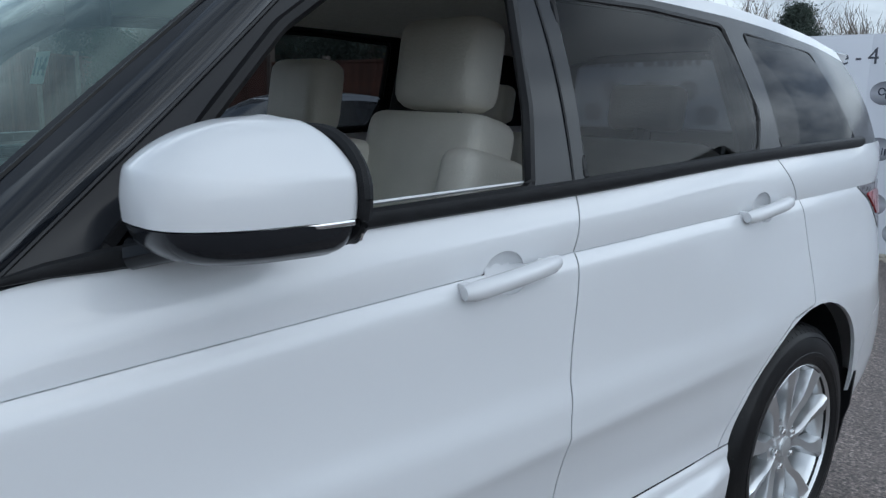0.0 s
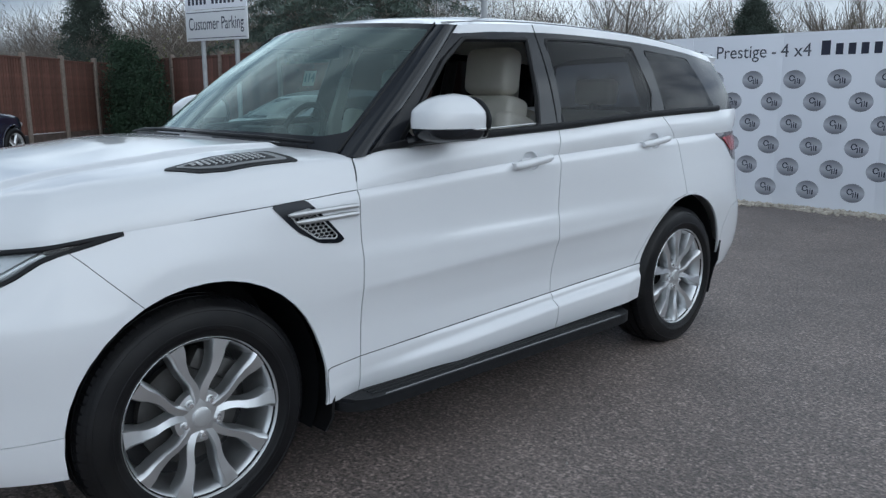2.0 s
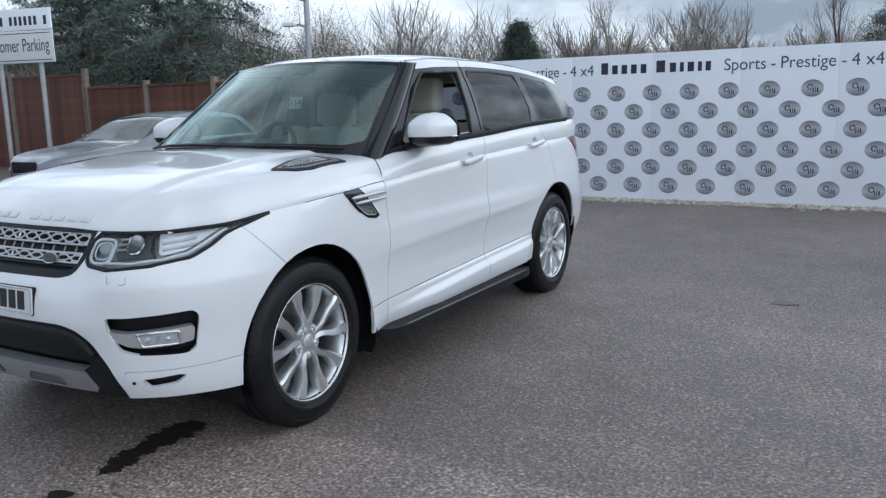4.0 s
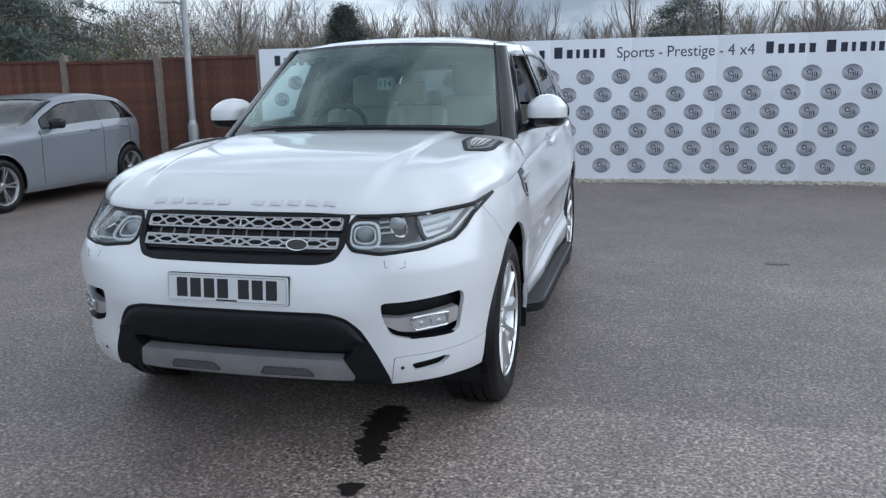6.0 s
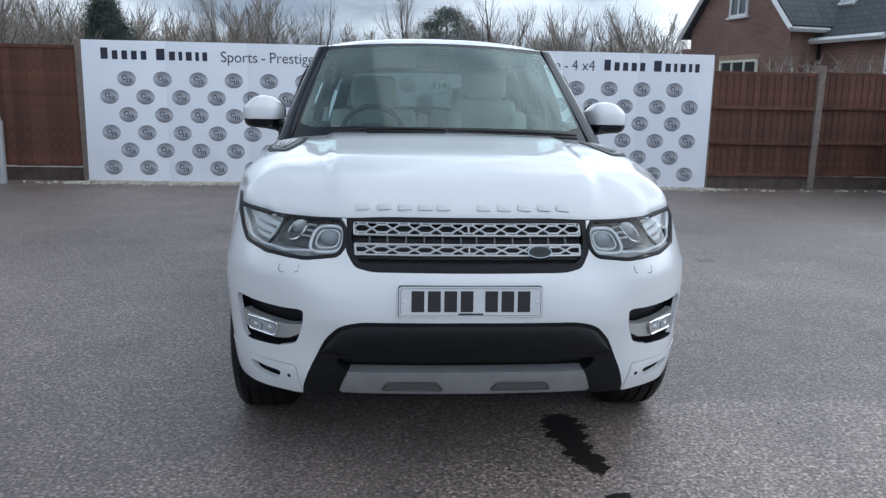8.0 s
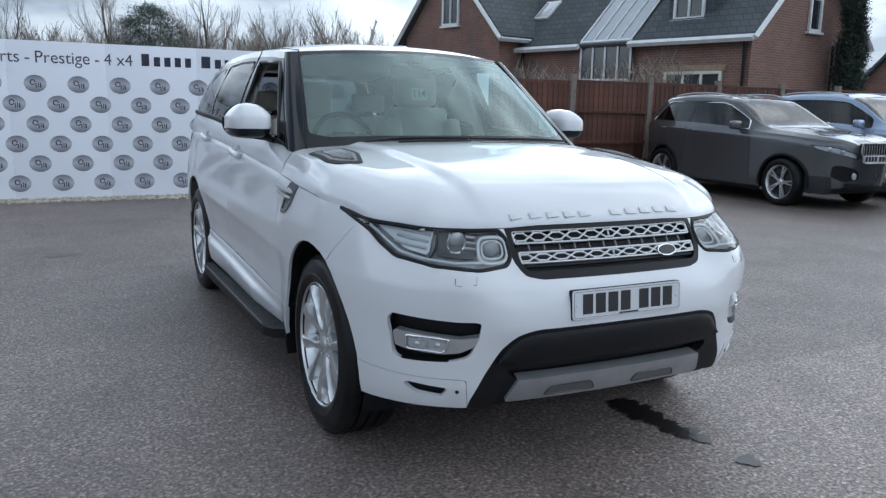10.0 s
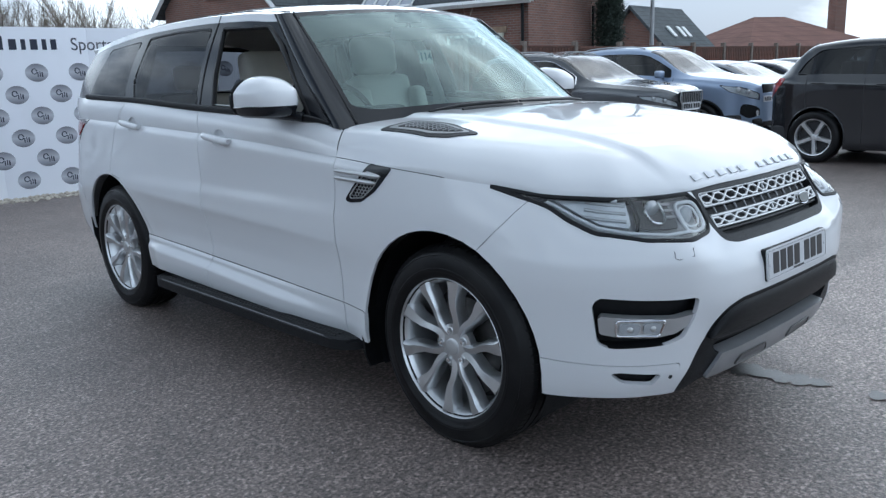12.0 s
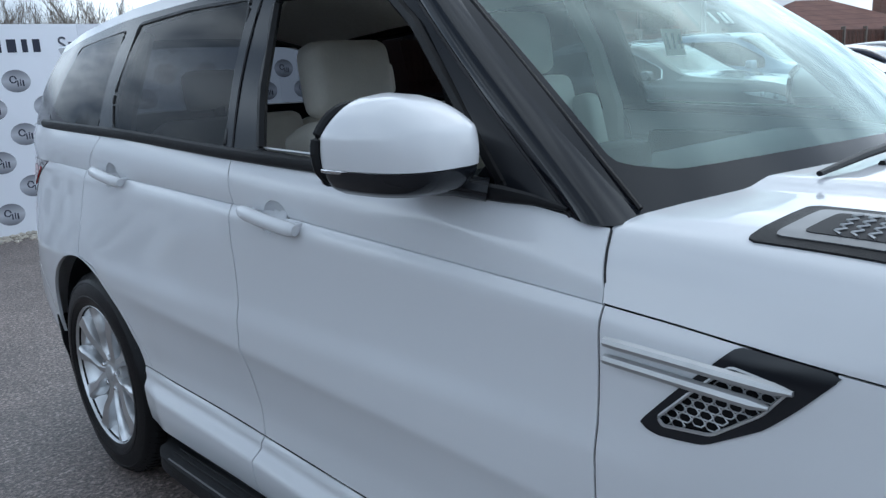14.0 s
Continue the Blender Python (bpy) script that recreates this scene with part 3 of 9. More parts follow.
# lower body, from the middle of the nose round to the middle of the tail
cols = np.concatenate([np.linspace(0, 1.4, 96)[:-1], np.linspace(1.4, A0 + 3.3, 190)[:-1], np.linspace(A0 + 3.3, END, 40)])
rows = np.concatenate([np.linspace(0, 0.34, 40)[:-1], np.linspace(0.34, 1, 44)])
ga, gt = np.meshgrid(cols, rows, indexing="ij")
gz = floor_line(ga) + gt * (shoulder(ga) - floor_line(ga))
body = Sheet.grid(skin(ga, gz), np.stack([ga, gz], -1))


def yz(pts):
    """An outline in y and z on the car's flank as flat coordinates."""
    return [(A0 + y, z) for y, z in pts]


def ring(cy, cz, r, n=40, top=1.0):
    return [(A0 + cy + r * math.cos(k * math.tau / n), cz + r * top * math.sin(k * math.tau / n)) for k in range(n)]


ARCH_F, ARCH_R = ring(0.016, 0.380, 0.452), ring(2.955, 0.385, 0.462)
_, _, body = body.inside(ARCH_F)
_, _, body = body.inside(ARCH_R)

# openings in the nose (arc length from the middle, height)
GRILLE = rounded([(-0.5, 1.2), (0.492, 1.2), (0.490, 0.960), (0.478, 0.93), (0.476, 0.865), (0.43, 0.806), (0.36, 0.792), (-0.5, 0.790)], 0.02)
HEADLAMP = rounded([(0.505, 0.842), (0.62, 0.834), (0.80, 0.846), (0.98, 0.868), (1.075, 0.905), (1.16, 0.950), (1.40, 1.006), (1.30, 1.010), (1.16, 0.996), (0.96, 0.980), (0.70, 0.973), (0.53, 0.968), (0.485, 0.93), (0.482, 0.87)], 0.02)
FOG = rounded([(0.612, 0.652), (0.70, 0.652), (0.965, 0.668), (0.985, 0.64), (0.965, 0.505), (0.92, 0.492), (0.73, 0.496), (0.655, 0.515), (0.622, 0.585)], 0.02)
INTAKE = rounded([(-0.6, 0.618), (0.40, 0.618), (0.475, 0.600), (0.535, 0.545), (0.60, 0.43), (0.655, 0.318), (0.655, 0.2), (-0.6, 0.2)], 0.03)
SLOT = rounded([(0.735, 0.392), (0.89, 0.408), (0.925, 0.402), (0.88, 0.368), (0.765, 0.352)], 0.01)
grille_skin, _, body = body.inside(GRILLE)
lamp_skin, lamp_gap, body = body.inside(HEADLAMP, 0.003)
fog_skin, _, body = body.inside(FOG)
intake_skin, _, body = body.inside(INTAKE)
slot_skin, _, body = body.inside(SLOT)

SILL = yz([(0.47, 0.434), (1.2, 0.460), (1.78, 0.483), (2.30, 0.506), (2.60, 0.520), (2.60, 0.2), (0.47, 0.2)])
LAMP_R = yz([(3.355, 1.30), (3.36, 1.165), (3.47, 1.11), (3.60, 1.01), (3.70, 0.995), (9, 0.995), (9, 1.30)])
LIP = [(0.665, 0.425), (0.93, 0.432), (A0 - 0.36, 0.440), (A0 - 0.3, 0.2), (0.655, 0.2), (0.655, 0.318)]
VENT = rounded(yz([(0.414, 1.048), (0.271, 1.040), (0.325, 0.982), (0.366, 0.944), (0.451, 0.896), (0.530, 0.886), (0.566, 0.895), (0.501, 0.965)]), 0.012)
BARS = yz([(0.632, 1.022), (0.632, 0.976), (0.50, 0.965), (0.45, 1.02)])

# panels
DOOR_F = yz([(0.645, 1.09), (0.642, 0.75), (0.633, 0.45), (0.619, 0.20), (1.80, 0.20), (1.786, 0.42), (1.774, 0.49), (1.782, 0.80), (1.815, 1.05), (1.830, 1.20)])
DOOR_R = yz([(1.830, 1.20), (1.815, 1.05), (1.782, 0.80), (1.774, 0.49), (1.786, 0.42), (1.80, 0.20), (2.40, 0.20), (2.44, 0.46), (2.47, 0.53),
             (2.56, 0.66), (2.66, 0.76), (2.78, 0.83), (2.92, 0.853), (2.90, 1.0), (2.86, 1.25)])
BUMPER_F = [(-0.3, 0.2), (A0 - 0.38, 0.2), (A0 - 0.30, 0.70), (A0 - 0.178, 0.778), (A0 - 0.335, 0.935), (A0 - 0.385, 0.978), (1.10, 0.945), (0.8, 0.90), (0.55, 0.90), (0.47, 0.93), (0.44, 1.2), (-0.3, 1.2)]
BUMPER_R = yz([(3.43, 0.2), (3.43, 0.60), (3.52, 0.72), (3.70, 0.74), (4.3, 0.74), (9, 0.74), (9, 0.2)])
sill, gap_s, body = body.inside(SILL, GAP)
sill_ff, gap_s1, sill = sill.inside(yz([(0, 0), (0.625, 0), (0.631, 0.47), (0.631, 0.9), (0, 0.9)]), GAP)
sill_f, gap_s2, sill_r = sill.inside(yz([(0, 0), (1.796, 0), (1.786, 0.42), (1.774, 0.49), (1.774, 0.9), (0, 0.9)]), GAP)
vent_skin, _, body = body.inside(VENT)
tail_skin, gap_t, body = body.inside(LAMP_R, GAP)
CUP_F = [(A0 + 1.617 + 0.056 * math.cos(k * math.tau / 24), 1.112 + 0.040 * math.sin(k * math.tau / 24)) for k in range(24)]
CUP_R = [(A0 + 2.637 + 0.056 * math.cos(k * math.tau / 24), 1.158 + 0.040 * math.sin(k * math.tau / 24)) for k in range(24)]
_, _, body = body.inside(CUP_F)
_, _, body = body.inside(CUP_R)
door_f, gap_a, body = body.inside(DOOR_F, GAP)
door_r, gap_b, body = body.inside(DOOR_R, GAP)
lip, gap_l, body = body.inside(LIP, 0.0012)
bumper_f, gap_c, body = body.inside(BUMPER_F, 0.0012)
bumper_r, gap_d, body = body.inside(BUMPER_R, GAP)
front, rear = body.cut(body.f[:, 0] - (A0 + 1.6))

# upper flank, from the handle crease to the windows
cy = np.concatenate([np.linspace(0.60, 3.3, 150)[:-1], np.linspace(3.3, 3.80, 30)])
ry = np.linspace(0, 1, 14)
uy, ut = np.meshgrid(cy, ry, indexing="ij")
lowp = skin(A0 + uy, shoulder(A0 + uy))
low_y, low_x = lowp[..., 1], lowp[..., 0]
uz = (shoulder(A0 + uy) + 0.0003) * (1 - ut) + belt(uy) * ut
ux = (low_x - 0.005) * (1 - ut) + belt_x(uy) * ut + 0.013 * np.sin(math.pi * ut)
upper = Sheet.grid(np.stack([ux, low_y * (1 - ut) + uy * ut, uz], -1), np.stack([A0 + uy, uz], -1))
UP_F = yz([(0.647, 1.0), (0.650, 1.08), (0.690, 1.22), (0.70, 1.4), (1.862, 1.4), (1.853, 1.235), (1.823, 1.12), (1.80, 1.0)])
UP_R = yz([(1.80, 1.0), (1.823, 1.12), (1.853, 1.235), (1.862, 1.4), (2.74, 1.4), (2.76, 1.28), (2.86, 1.17), (2.87, 1.0)])
_, _, upper = upper.inside(CUP_F)
_, _, upper = upper.inside(CUP_R)
up_f, gap_e, upper = upper.inside(UP_F, GAP)
up_r, gap_f, upper = upper.inside(UP_R, GAP)
_, up_q = upper.cut(upper.f[:, 0] - (A0 + 1.6))

PAINT, DARK = M["paint"], M["gap"]
whole("front_bumper", bumper_f, PAINT, 0.02)
both("front_fender", front, PAINT, 0.012)
both("quarter_panel", rear, PAINT, 0.012)
whole("rear_bumper", bumper_r, PAINT, 0.02)
doors = {}
for key, low, up, name in (("f", door_f, up_f, "front_door"), ("r", door_r, up_r, "rear_door")):
    doors[key] = both(name, low, PAINT, 0.008)
    for d, mir in zip(doors[key], (False, True)):
        part("shoulder_panel", up.bm(0.008, INSIDE, mir), PAINT, d)
both("sill_front", sill_ff, PAINT, 0.02)
for key, sh in (("f", sill_f), ("r", sill_r)):
    for d, mir in zip(doors[key], (False, True)):
        part("sill_moulding", sh.bm(0.02, INSIDE, mir), PAINT, d)
both("bumper_lip", lip, PAINT, 0.02, "", 0.002)
crease_a = np.linspace(A0 + 0.65, A0 + 3.62, 120)
crease = np.stack([skin(crease_a, shoulder(crease_a) - 0.004), skin(crease_a, shoulder(crease_a) + 0.010)], 1) - np.array([0.011, 0, 0])
crease = Sheet.grid(crease, np.stack([np.stack([crease_a, crease_a], 1), crease[..., 2]], -1))
for cup in (CUP_F, CUP_R):
    _, _, crease = crease.inside(cup)
both("shoulder_crease", crease, PAINT)
both("rear_shoulder", up_q, PAINT, 0.008)
for g in (gap_a, gap_b, gap_c, gap_d, gap_e, gap_f, lamp_gap, gap_s, gap_s1, gap_s2, gap_t, gap_l):
    both("panel_gap", g, DARK, 0.0, "", -0.004)

# bonnet
edge_a = np.linspace(0, A0 + 0.68, 200)
edge = skin(edge_a, shoulder(edge_a) + 0.0028)
nu, nv = 64, 60
us = np.sin(np.linspace(0, math.pi / 2, nu))
vs_ = 1 - np.cos(np.linspace(0, math.pi / 2, nv))
k = int(np.argmin(np.abs(edge[:, 1] + 0.33)))
front_x, front_y = edge[:k + 1, 0], edge[:k + 1, 1]
side_y, side_x = edge[k:, 1], edge[k:, 0]
cowl = lambda u: min(0.46 + 0.262 * u * u, 0.6825 - (u - 0.915) / 0.085 * 0.035)
P = np.zeros((nu, nv, 3))
for i, u in enumerate(us):
    x0 = front_x[-1] * u
    y0 = np.interp(x0, front_x, front_y)
    x1 = 0.875 * u
    for j, v in enumerate(vs_):
        y = y0 + (cowl(u) - y0) * v
        xe = np.interp(y, side_y, side_x)
        w = min(1, max(0, (y + 0.33) / 0.5))
        x = u * (front_x[-1] if y < -0.33 else xe) if y >= -0.33 else x0
        P[i, j] = (x, y, 0)


def bonnet_z(x, y):
    x = np.abs(x)
    d, ez = np.full(np.shape(x), 9.0), np.zeros(np.shape(x))
    for e, f in zip(edge, edge[1:]):
        w = f[:2] - e[:2]
        t = np.clip(((x - e[0]) * w[0] + (y - e[1]) * w[1]) / (w @ w), 0, 1)
        q = np.hypot(x - e[0] - t * w[0], y - e[1] - t * w[1])
        ez = np.where(q < d, e[2] + t * (f[2] - e[2]), ez)
        d = np.minimum(d, q)
    r = np.clip(1 - np.maximum(d - 0.0005, 0) / 0.20, 0, 1)
    nose = np.sqrt(np.clip(1 - r ** 2.2, 0, 1))
    side = np.interp(d, [0, 0.012, 0.024, 0.033, 0.043, 0.056, 0.068, 0.09, 0.13, 0.2], [0, 0.20, 0.415, 0.53, 0.645, 0.76, 0.865, 0.93, 0.98, 1])
    w = np.clip((y + 0.1) / 0.65, 0, 1)
    w = w * w * (3 - 2 * w)
    return ez + (bonnet_height(x, y) - ez) * (nose * (1 - w) + side * w)


P[..., 2] = bonnet_z(P[..., 0], P[..., 1])
bonnet = Sheet.grid(P, P[..., :2])
whole("bonnet", bonnet, PAINT, 0.012, inward=(0, 0.0, 0.5))
# dark groove under the bonnet's edge
groove = np.stack([skin(edge_a, shoulder(edge_a) - 0.002), skin(edge_a, shoulder(edge_a) + 0.006)], 1)
groove[..., :2] *= 0.988
both("panel_gap", Sheet.grid(groove, groove[..., :2]), DARK)

# glasshouse: windscreen, sides, roof, tail
wu, wv = np.meshgrid(np.linspace(0, 1, 40), np.linspace(0, 1, 40), indexing="ij")
base = np.stack([0.872 * wu, 0.44 + 0.25 * wu ** 2, 1.205 - 0.030 * wu ** 2], -1)
head = np.stack([0.700 * wu, 1.185 + 0.145 * wu ** 2, 1.722 - 0.028 * wu ** 2], -1)
ws = base * (1 - wv[..., None]) + head * wv[..., None]
bulge = 0.030 * np.sin(math.pi * wv) * (1 - wu ** 4)
ws[..., 1] -= bulge * 0.7
ws[..., 2] += bulge * 0.7
windscreen = Sheet.grid(ws, np.stack([wu, wv], -1))
SCREEN = rounded([(-0.5, 0.085), (0.80, 0.105), (0.905, 0.15), (0.915, 0.955), (-0.5, 0.965)], 0.03)
pane, _, border = windscreen.inside(SCREEN)
pillar_a, border = border.cut(0.93 - border.f[:, 0])
screen = whole("windscreen", pane, M["screen"], 0.0, "clear windscreen with a numbered sticker")
screen.visible_shadow = False
whole("screen_border", border, M["gloss_black"], 0.006)
both("front_pillar", pillar_a, M["gloss_black"], 0.01)

# sides of the glasshouse
sy, st = np.meshgrid(np.linspace(0, 1, 150), np.linspace(0, 1, 30), indexing="ij")
y_low = 0.69 + sy * (3.72 - 0.69)
y_top = 1.33 + sy * (3.66 - 1.33)
bx, bz = belt_x(y_low), belt(y_low)
rx_, rz_ = rail(y_top)
px = bx * (1 - st) + rx_ * st + 0.022 * np.sin(math.pi * st) * np.clip(sy / 0.12, 0, 1) ** 0.7
py = y_low * (1 - st) + y_top * st
pz = bz * (1 - st) + rz_ * st
flank = Sheet.grid(np.stack([px, py, pz], -1), np.stack([py, pz], -1))
WIN_F = rounded([(0.90, 1.214), (1.725, 1.254), (1.755, 1.40), (1.80, 1.648), (1.395, 1.636), (1.230, 1.535)], 0.02)
WIN_R = rounded([(1.895, 1.262), (2.655, 1.299), (2.70, 1.40), (2.66, 1.642), (2.30, 1.658), (1.925, 1.654)], 0.025)
WIN_Q = rounded([(2.80, 1.306), (3.40, 1.318), (3.26, 1.602), (2.78, 1.632)], 0.02)
open_f, _, flank = flank.inside(WIN_F)
open_r, _, flank = flank.inside(WIN_R)
quarter, _, flank = flank.inside(WIN_Q)
rail_x, rail_z = rail(flank.p[:, 1])
roof_side, flank = (lambda q: (q[1], q[0]))(flank.cut(np.where(flank.p[:, 1] > 1.2, flank.p[:, 2] - (rail_z - 0.036), -1.0)))
both("roof_side", roof_side, PAINT, 0.006)
both("window_frame", flank, M["frame_black"], 0.02)


def side_x(y, z):
    """Half width of the window frames at (y, z)."""
    b, (rx, rz) = float(belt(np.array([y]))[0]), [float(q[0]) for q in rail(np.array([y]))]
    t = min(1, max(0, (z - b) / (rz - b)))
    return float(belt_x(np.array([y]))[0]) * (1 - t) + rx * t + 0.022 * math.sin(math.pi * t)


# black rubber seals round the openings
for s in (1, -1):
    for outline, r in ((WIN_F, 0.013), (WIN_R, 0.011), (WIN_Q, 0.005)):
        bm = bmesh.new()
        tube(bm, [(s * (side_x(y, z) - r * 0.7), y, z) for y, z in list(outline) + list(outline)[:1]], r, 6, False)
        part("window_seal", bm, M["rubber"], car)
for s in both("quarter_glass", quarter, M["dark_privacy"]):
    s.visible_shadow = False
for s in both("rear_door_glass", open_r, M["privacy"]):
    s.visible_shadow = False

# roof
ru, rv = np.meshgrid(np.sin(np.linspace(0, math.pi / 2, 40)), np.linspace(0, 1, 60), indexing="ij")
y_front = 1.185 + 0.145 * ru ** 2
y_back = 3.98 - 0.20 * ru ** 2
qy = y_front + (y_back - y_front) * rv
ex, ezr = rail(qy)
front_z = 1.722 - 0.028 * ru ** 2
mid_z = spline([1.15, 1.30, 1.5, 1.9, 2.4, 3.0, 3.5, 4.0], [1.722, 1.748, 1.768, 1.790, 1.796, 1.780, 1.745, 1.690], qy)
crown = (1 - ru ** 2.6)
qz = ezr + (mid_z - ezr) * crown
blend_f = np.clip((qy - y_front) / 0.12, 0, 1)
qz = front_z + (qz - front_z) * np.sqrt(blend_f)
roof = Sheet.grid(np.stack([ru * ex, qy, qz], -1), np.stack([ru * ex, qy], -1))
whole("roof", roof, PAINT, 0.03, inward=(0, 2.2, 1.0))

# tail: glass, gate and spoiler edge
tu, tv = np.meshgrid(np.linspace(0, 1, 24), np.linspace(0, 1, 20), indexing="ij")
tb = np.stack([0.80 * tu, 3.93 - 0.20 * tu ** 2, np.full_like(tu, 1.18)], -1)
th = np.stack([0.655 * tu, 3.78 - 0.11 * tu ** 2, 1.655 - 0.03 * tu ** 2], -1)
tail = Sheet.grid(tb * (1 - tv[..., None]) + th * tv[..., None], np.stack([tu, tv], -1))
t_glass, _, t_rest = tail.inside([(-0.5, 0.28), (0.86, 0.28), (0.86, 0.93), (-0.5, 0.93)])
g = whole("rear_screen", t_glass, M["privacy"])
g.visible_shadow = False
whole("tailgate_frame", t_rest, M["gloss_black"], 0.02)

# ---------- white car: fittings ----------
def tray(name, sheet, depth, wall, floor, label=""):
    """An opening in the skin: a floor set back from it, and side walls out to the rim."""
    for mir in (False, True):
        bm = sheet.bm(0, INSIDE, mir)
        n = Vector()
        for f in bm.faces:
            n += f.normal * f.calc_area()
        n.normalize()
        rim = [e for e in bm.edges if e.is_boundary]
        outer = {v: bm.verts.new(v.co) for e in rim for v in e.verts}
        for v in outer:
            v.co -= n * depth
        for v in bm.verts:
            if v not in outer and v not in set(outer.values()) and len(v.link_faces):
                v.co -= n * depth
        for e in rim:
            a, b = e.verts
            bm.faces.new((a, b, outer[b], outer[a]))
        bmesh.ops.recalc_face_normals(bm, faces=bm.faces)
        part(name, bm, floor, car, label, smooth=False)


def loaded(bm, m):
    """Sets a tyre on its axle and flattens it where it carries the car, its sidewall bulging there."""
    bmesh.ops.transform(bm, matrix=m, verts=bm.verts)
    for v in bm.verts:
        low = 0.10 - v.co.z
        if low > 0:
            v.co.x += math.copysign(0.09 * low, v.co.x) if abs(v.co.x) > 0.86 else 0.0
        v.co.z = max(v.co.z, 0.001)


def wheel(at, side, turn):
    """An alloy wheel; its axis is z before it is set on the axle."""
    hub = empty("wheel")
    hub.parent = car
    m = Matrix.Translation(at) @ Matrix.Rotation(radians(90 * side), 4, "Y") @ Matrix.Rotation(radians(turn), 4, "Z")
    bm = bmesh.new()
    prof = [(0.240, -0.20), (0.250, -0.03), (0.262, -0.012), (0.2705, -0.004), (0.2725, 0.0), (0.2725, 0.0035), (0.2705, 0.0055), (0.2680, 0.003), (0.2645, -0.016), (0.250, -0.060), (0.238, -0.11), (0.230, -0.20)]
    lathe(bm, prof, 72)
    part("rim", bm, M["alloy"], hub, "silver alloy rim").matrix_basis = m
    bm = bmesh.new()
    lathe(bm, [(0.0005, -0.165), (0.236, -0.165), (0.236, -0.18)], 40)
    part("dust_shield", bm, M["gap"], hub).matrix_basis = m
    # ten spokes in five pairs, each pair springing from one root and spreading towards the rim
    for k in range(10):
        pair, s = divmod(k, 2)
        s = 1 if s else -1
        bm = bmesh.new()
        rows_ = []
        for q in np.linspace(0, 1, 20):
            r = 0.040 + q * 0.222
            a = math.tau * pair / 5 + s * float(spline([0.04, 0.07, 0.10, 0.13, 0.16, 0.20, 0.23, 0.262], [0.15, 0.16, 0.185, 0.250, 0.312, 0.322, 0.305, 0.318], [r])[0])
            w = float(spline([0, 0.2, 0.4, 0.62, 0.85, 1], [0.018, 0.0165, 0.0160, 0.0190, 0.0270, 0.034], [q])[0])
            z = -0.030 + 0.026 * math.sin(q * 1.45)
            d, n = Vector((math.cos(a), math.sin(a), 0)), Vector((-math.sin(a), math.cos(a), 0))
            sec = [(-w * 1.15, -0.050), (-w, -0.010), (-w * 0.86, -0.0015), (s * w * 0.55, 0.0060), (w * 0.86, -0.0015), (w, -0.010), (w * 1.15, -0.050)]
            rows_.append([bm.verts.new(d * r + n * u + Vector((0, 0, z + h))) for u, h in sec])
        for p, q in zip(rows_, rows_[1:]):
            for i in range(6):
                bm.faces.new((p[i], q[i], q[i + 1], p[i + 1]))
        bmesh.ops.recalc_face_normals(bm, faces=bm.faces)
        part("spoke", bm, M["alloy"], hub).matrix_basis = m
    bm = bmesh.new()
    lathe(bm, [(0.0005, -0.014), (0.028, -0.0145), (0.033, -0.017), (0.0345, -0.021), (0.036, -0.021), (0.062, -0.026), (0.088, -0.032), (0.092, -0.06)], 40)
    part("hub_disc", bm, M["alloy"], hub).matrix_basis = m
    bm = bmesh.new()
    lathe(bm, [(0.0005, -0.0105), (0.026, -0.011), (0.031, -0.0135), (0.032, -0.018)], 32)
    part("centre_cap", bm, M["satin"], hub, "grey centre cap").matrix_basis = m
    for k in range(5):
        a = math.tau * (k + 0.5) / 5
        bm = bmesh.new()
        c = Matrix.Translation((0.060 * math.cos(a), 0.060 * math.sin(a), -0.016))
        lathe(bm, [(0.0005, 0.003), (0.008, 0.002), (0.0098, -0.001), (0.0105, -0.02)], 6, c)
        part("wheel_nut", bm, M["chrome"], hub).matrix_basis = m
        bm = bmesh.new()
        lathe(bm, [(0.0155, -0.03), (0.0165, -0.008), (0.0145, -0.007), (0.0135, -0.02)], 16, c)
        part("nut_pocket", bm, M["alloy"], hub).matrix_basis = m
    bm = bmesh.new()
    lathe(bm, [(0.05, -0.105), (0.175, -0.105), (0.176, -0.108), (0.176, -0.135), (0.05, -0.135)], 48)
    part("brake_disc", bm, M["steel"], hub).matrix_basis = m
    bm = bmesh.new()
    box(bm, (0.07, 0.17, 0.06), (0.168, 0, -0.105), 0.015)
    part("brake_caliper", bm, M["steel"], hub).matrix_basis = Matrix.Translation(at) @ Matrix.Rotation(radians(90 * side), 4, "Y") @ Matrix.Rotation(radians(150 if side > 0 else -150), 4, "Z")
    # tyre with grooves, shoulder blocks and sidewall ribs
    bm = bmesh.new()
    prof = [(0.262, -0.012), (0.272, 0.004), (0.285, 0.012), (0.297, 0.0135), (0.299, 0.0155), (0.310, 0.0165), (0.312, 0.0145), (0.335, 0.0120), (0.356, 0.004), (0.358, 0.006), (0.366, 0.002), (0.372, -0.006),
            (0.383, -0.016), (0.390, -0.030), (0.3925, -0.052), (0.385, -0.054), (0.385, -0.062), (0.3935, -0.064), (0.394, -0.100), (0.386, -0.102), (0.386, -0.112), (0.394, -0.114), (0.394, -0.150),
            (0.386, -0.152), (0.386, -0.162), (0.3935, -0.164), (0.392, -0.205), (0.385, -0.225), (0.365, -0.245), (0.30, -0.255), (0.235, -0.23)]
    lathe(bm, prof, 120)
    loaded(bm, m)
    part("tyre", bm, M["rubber"], hub, "black road tyre")
    bm = bmesh.new()
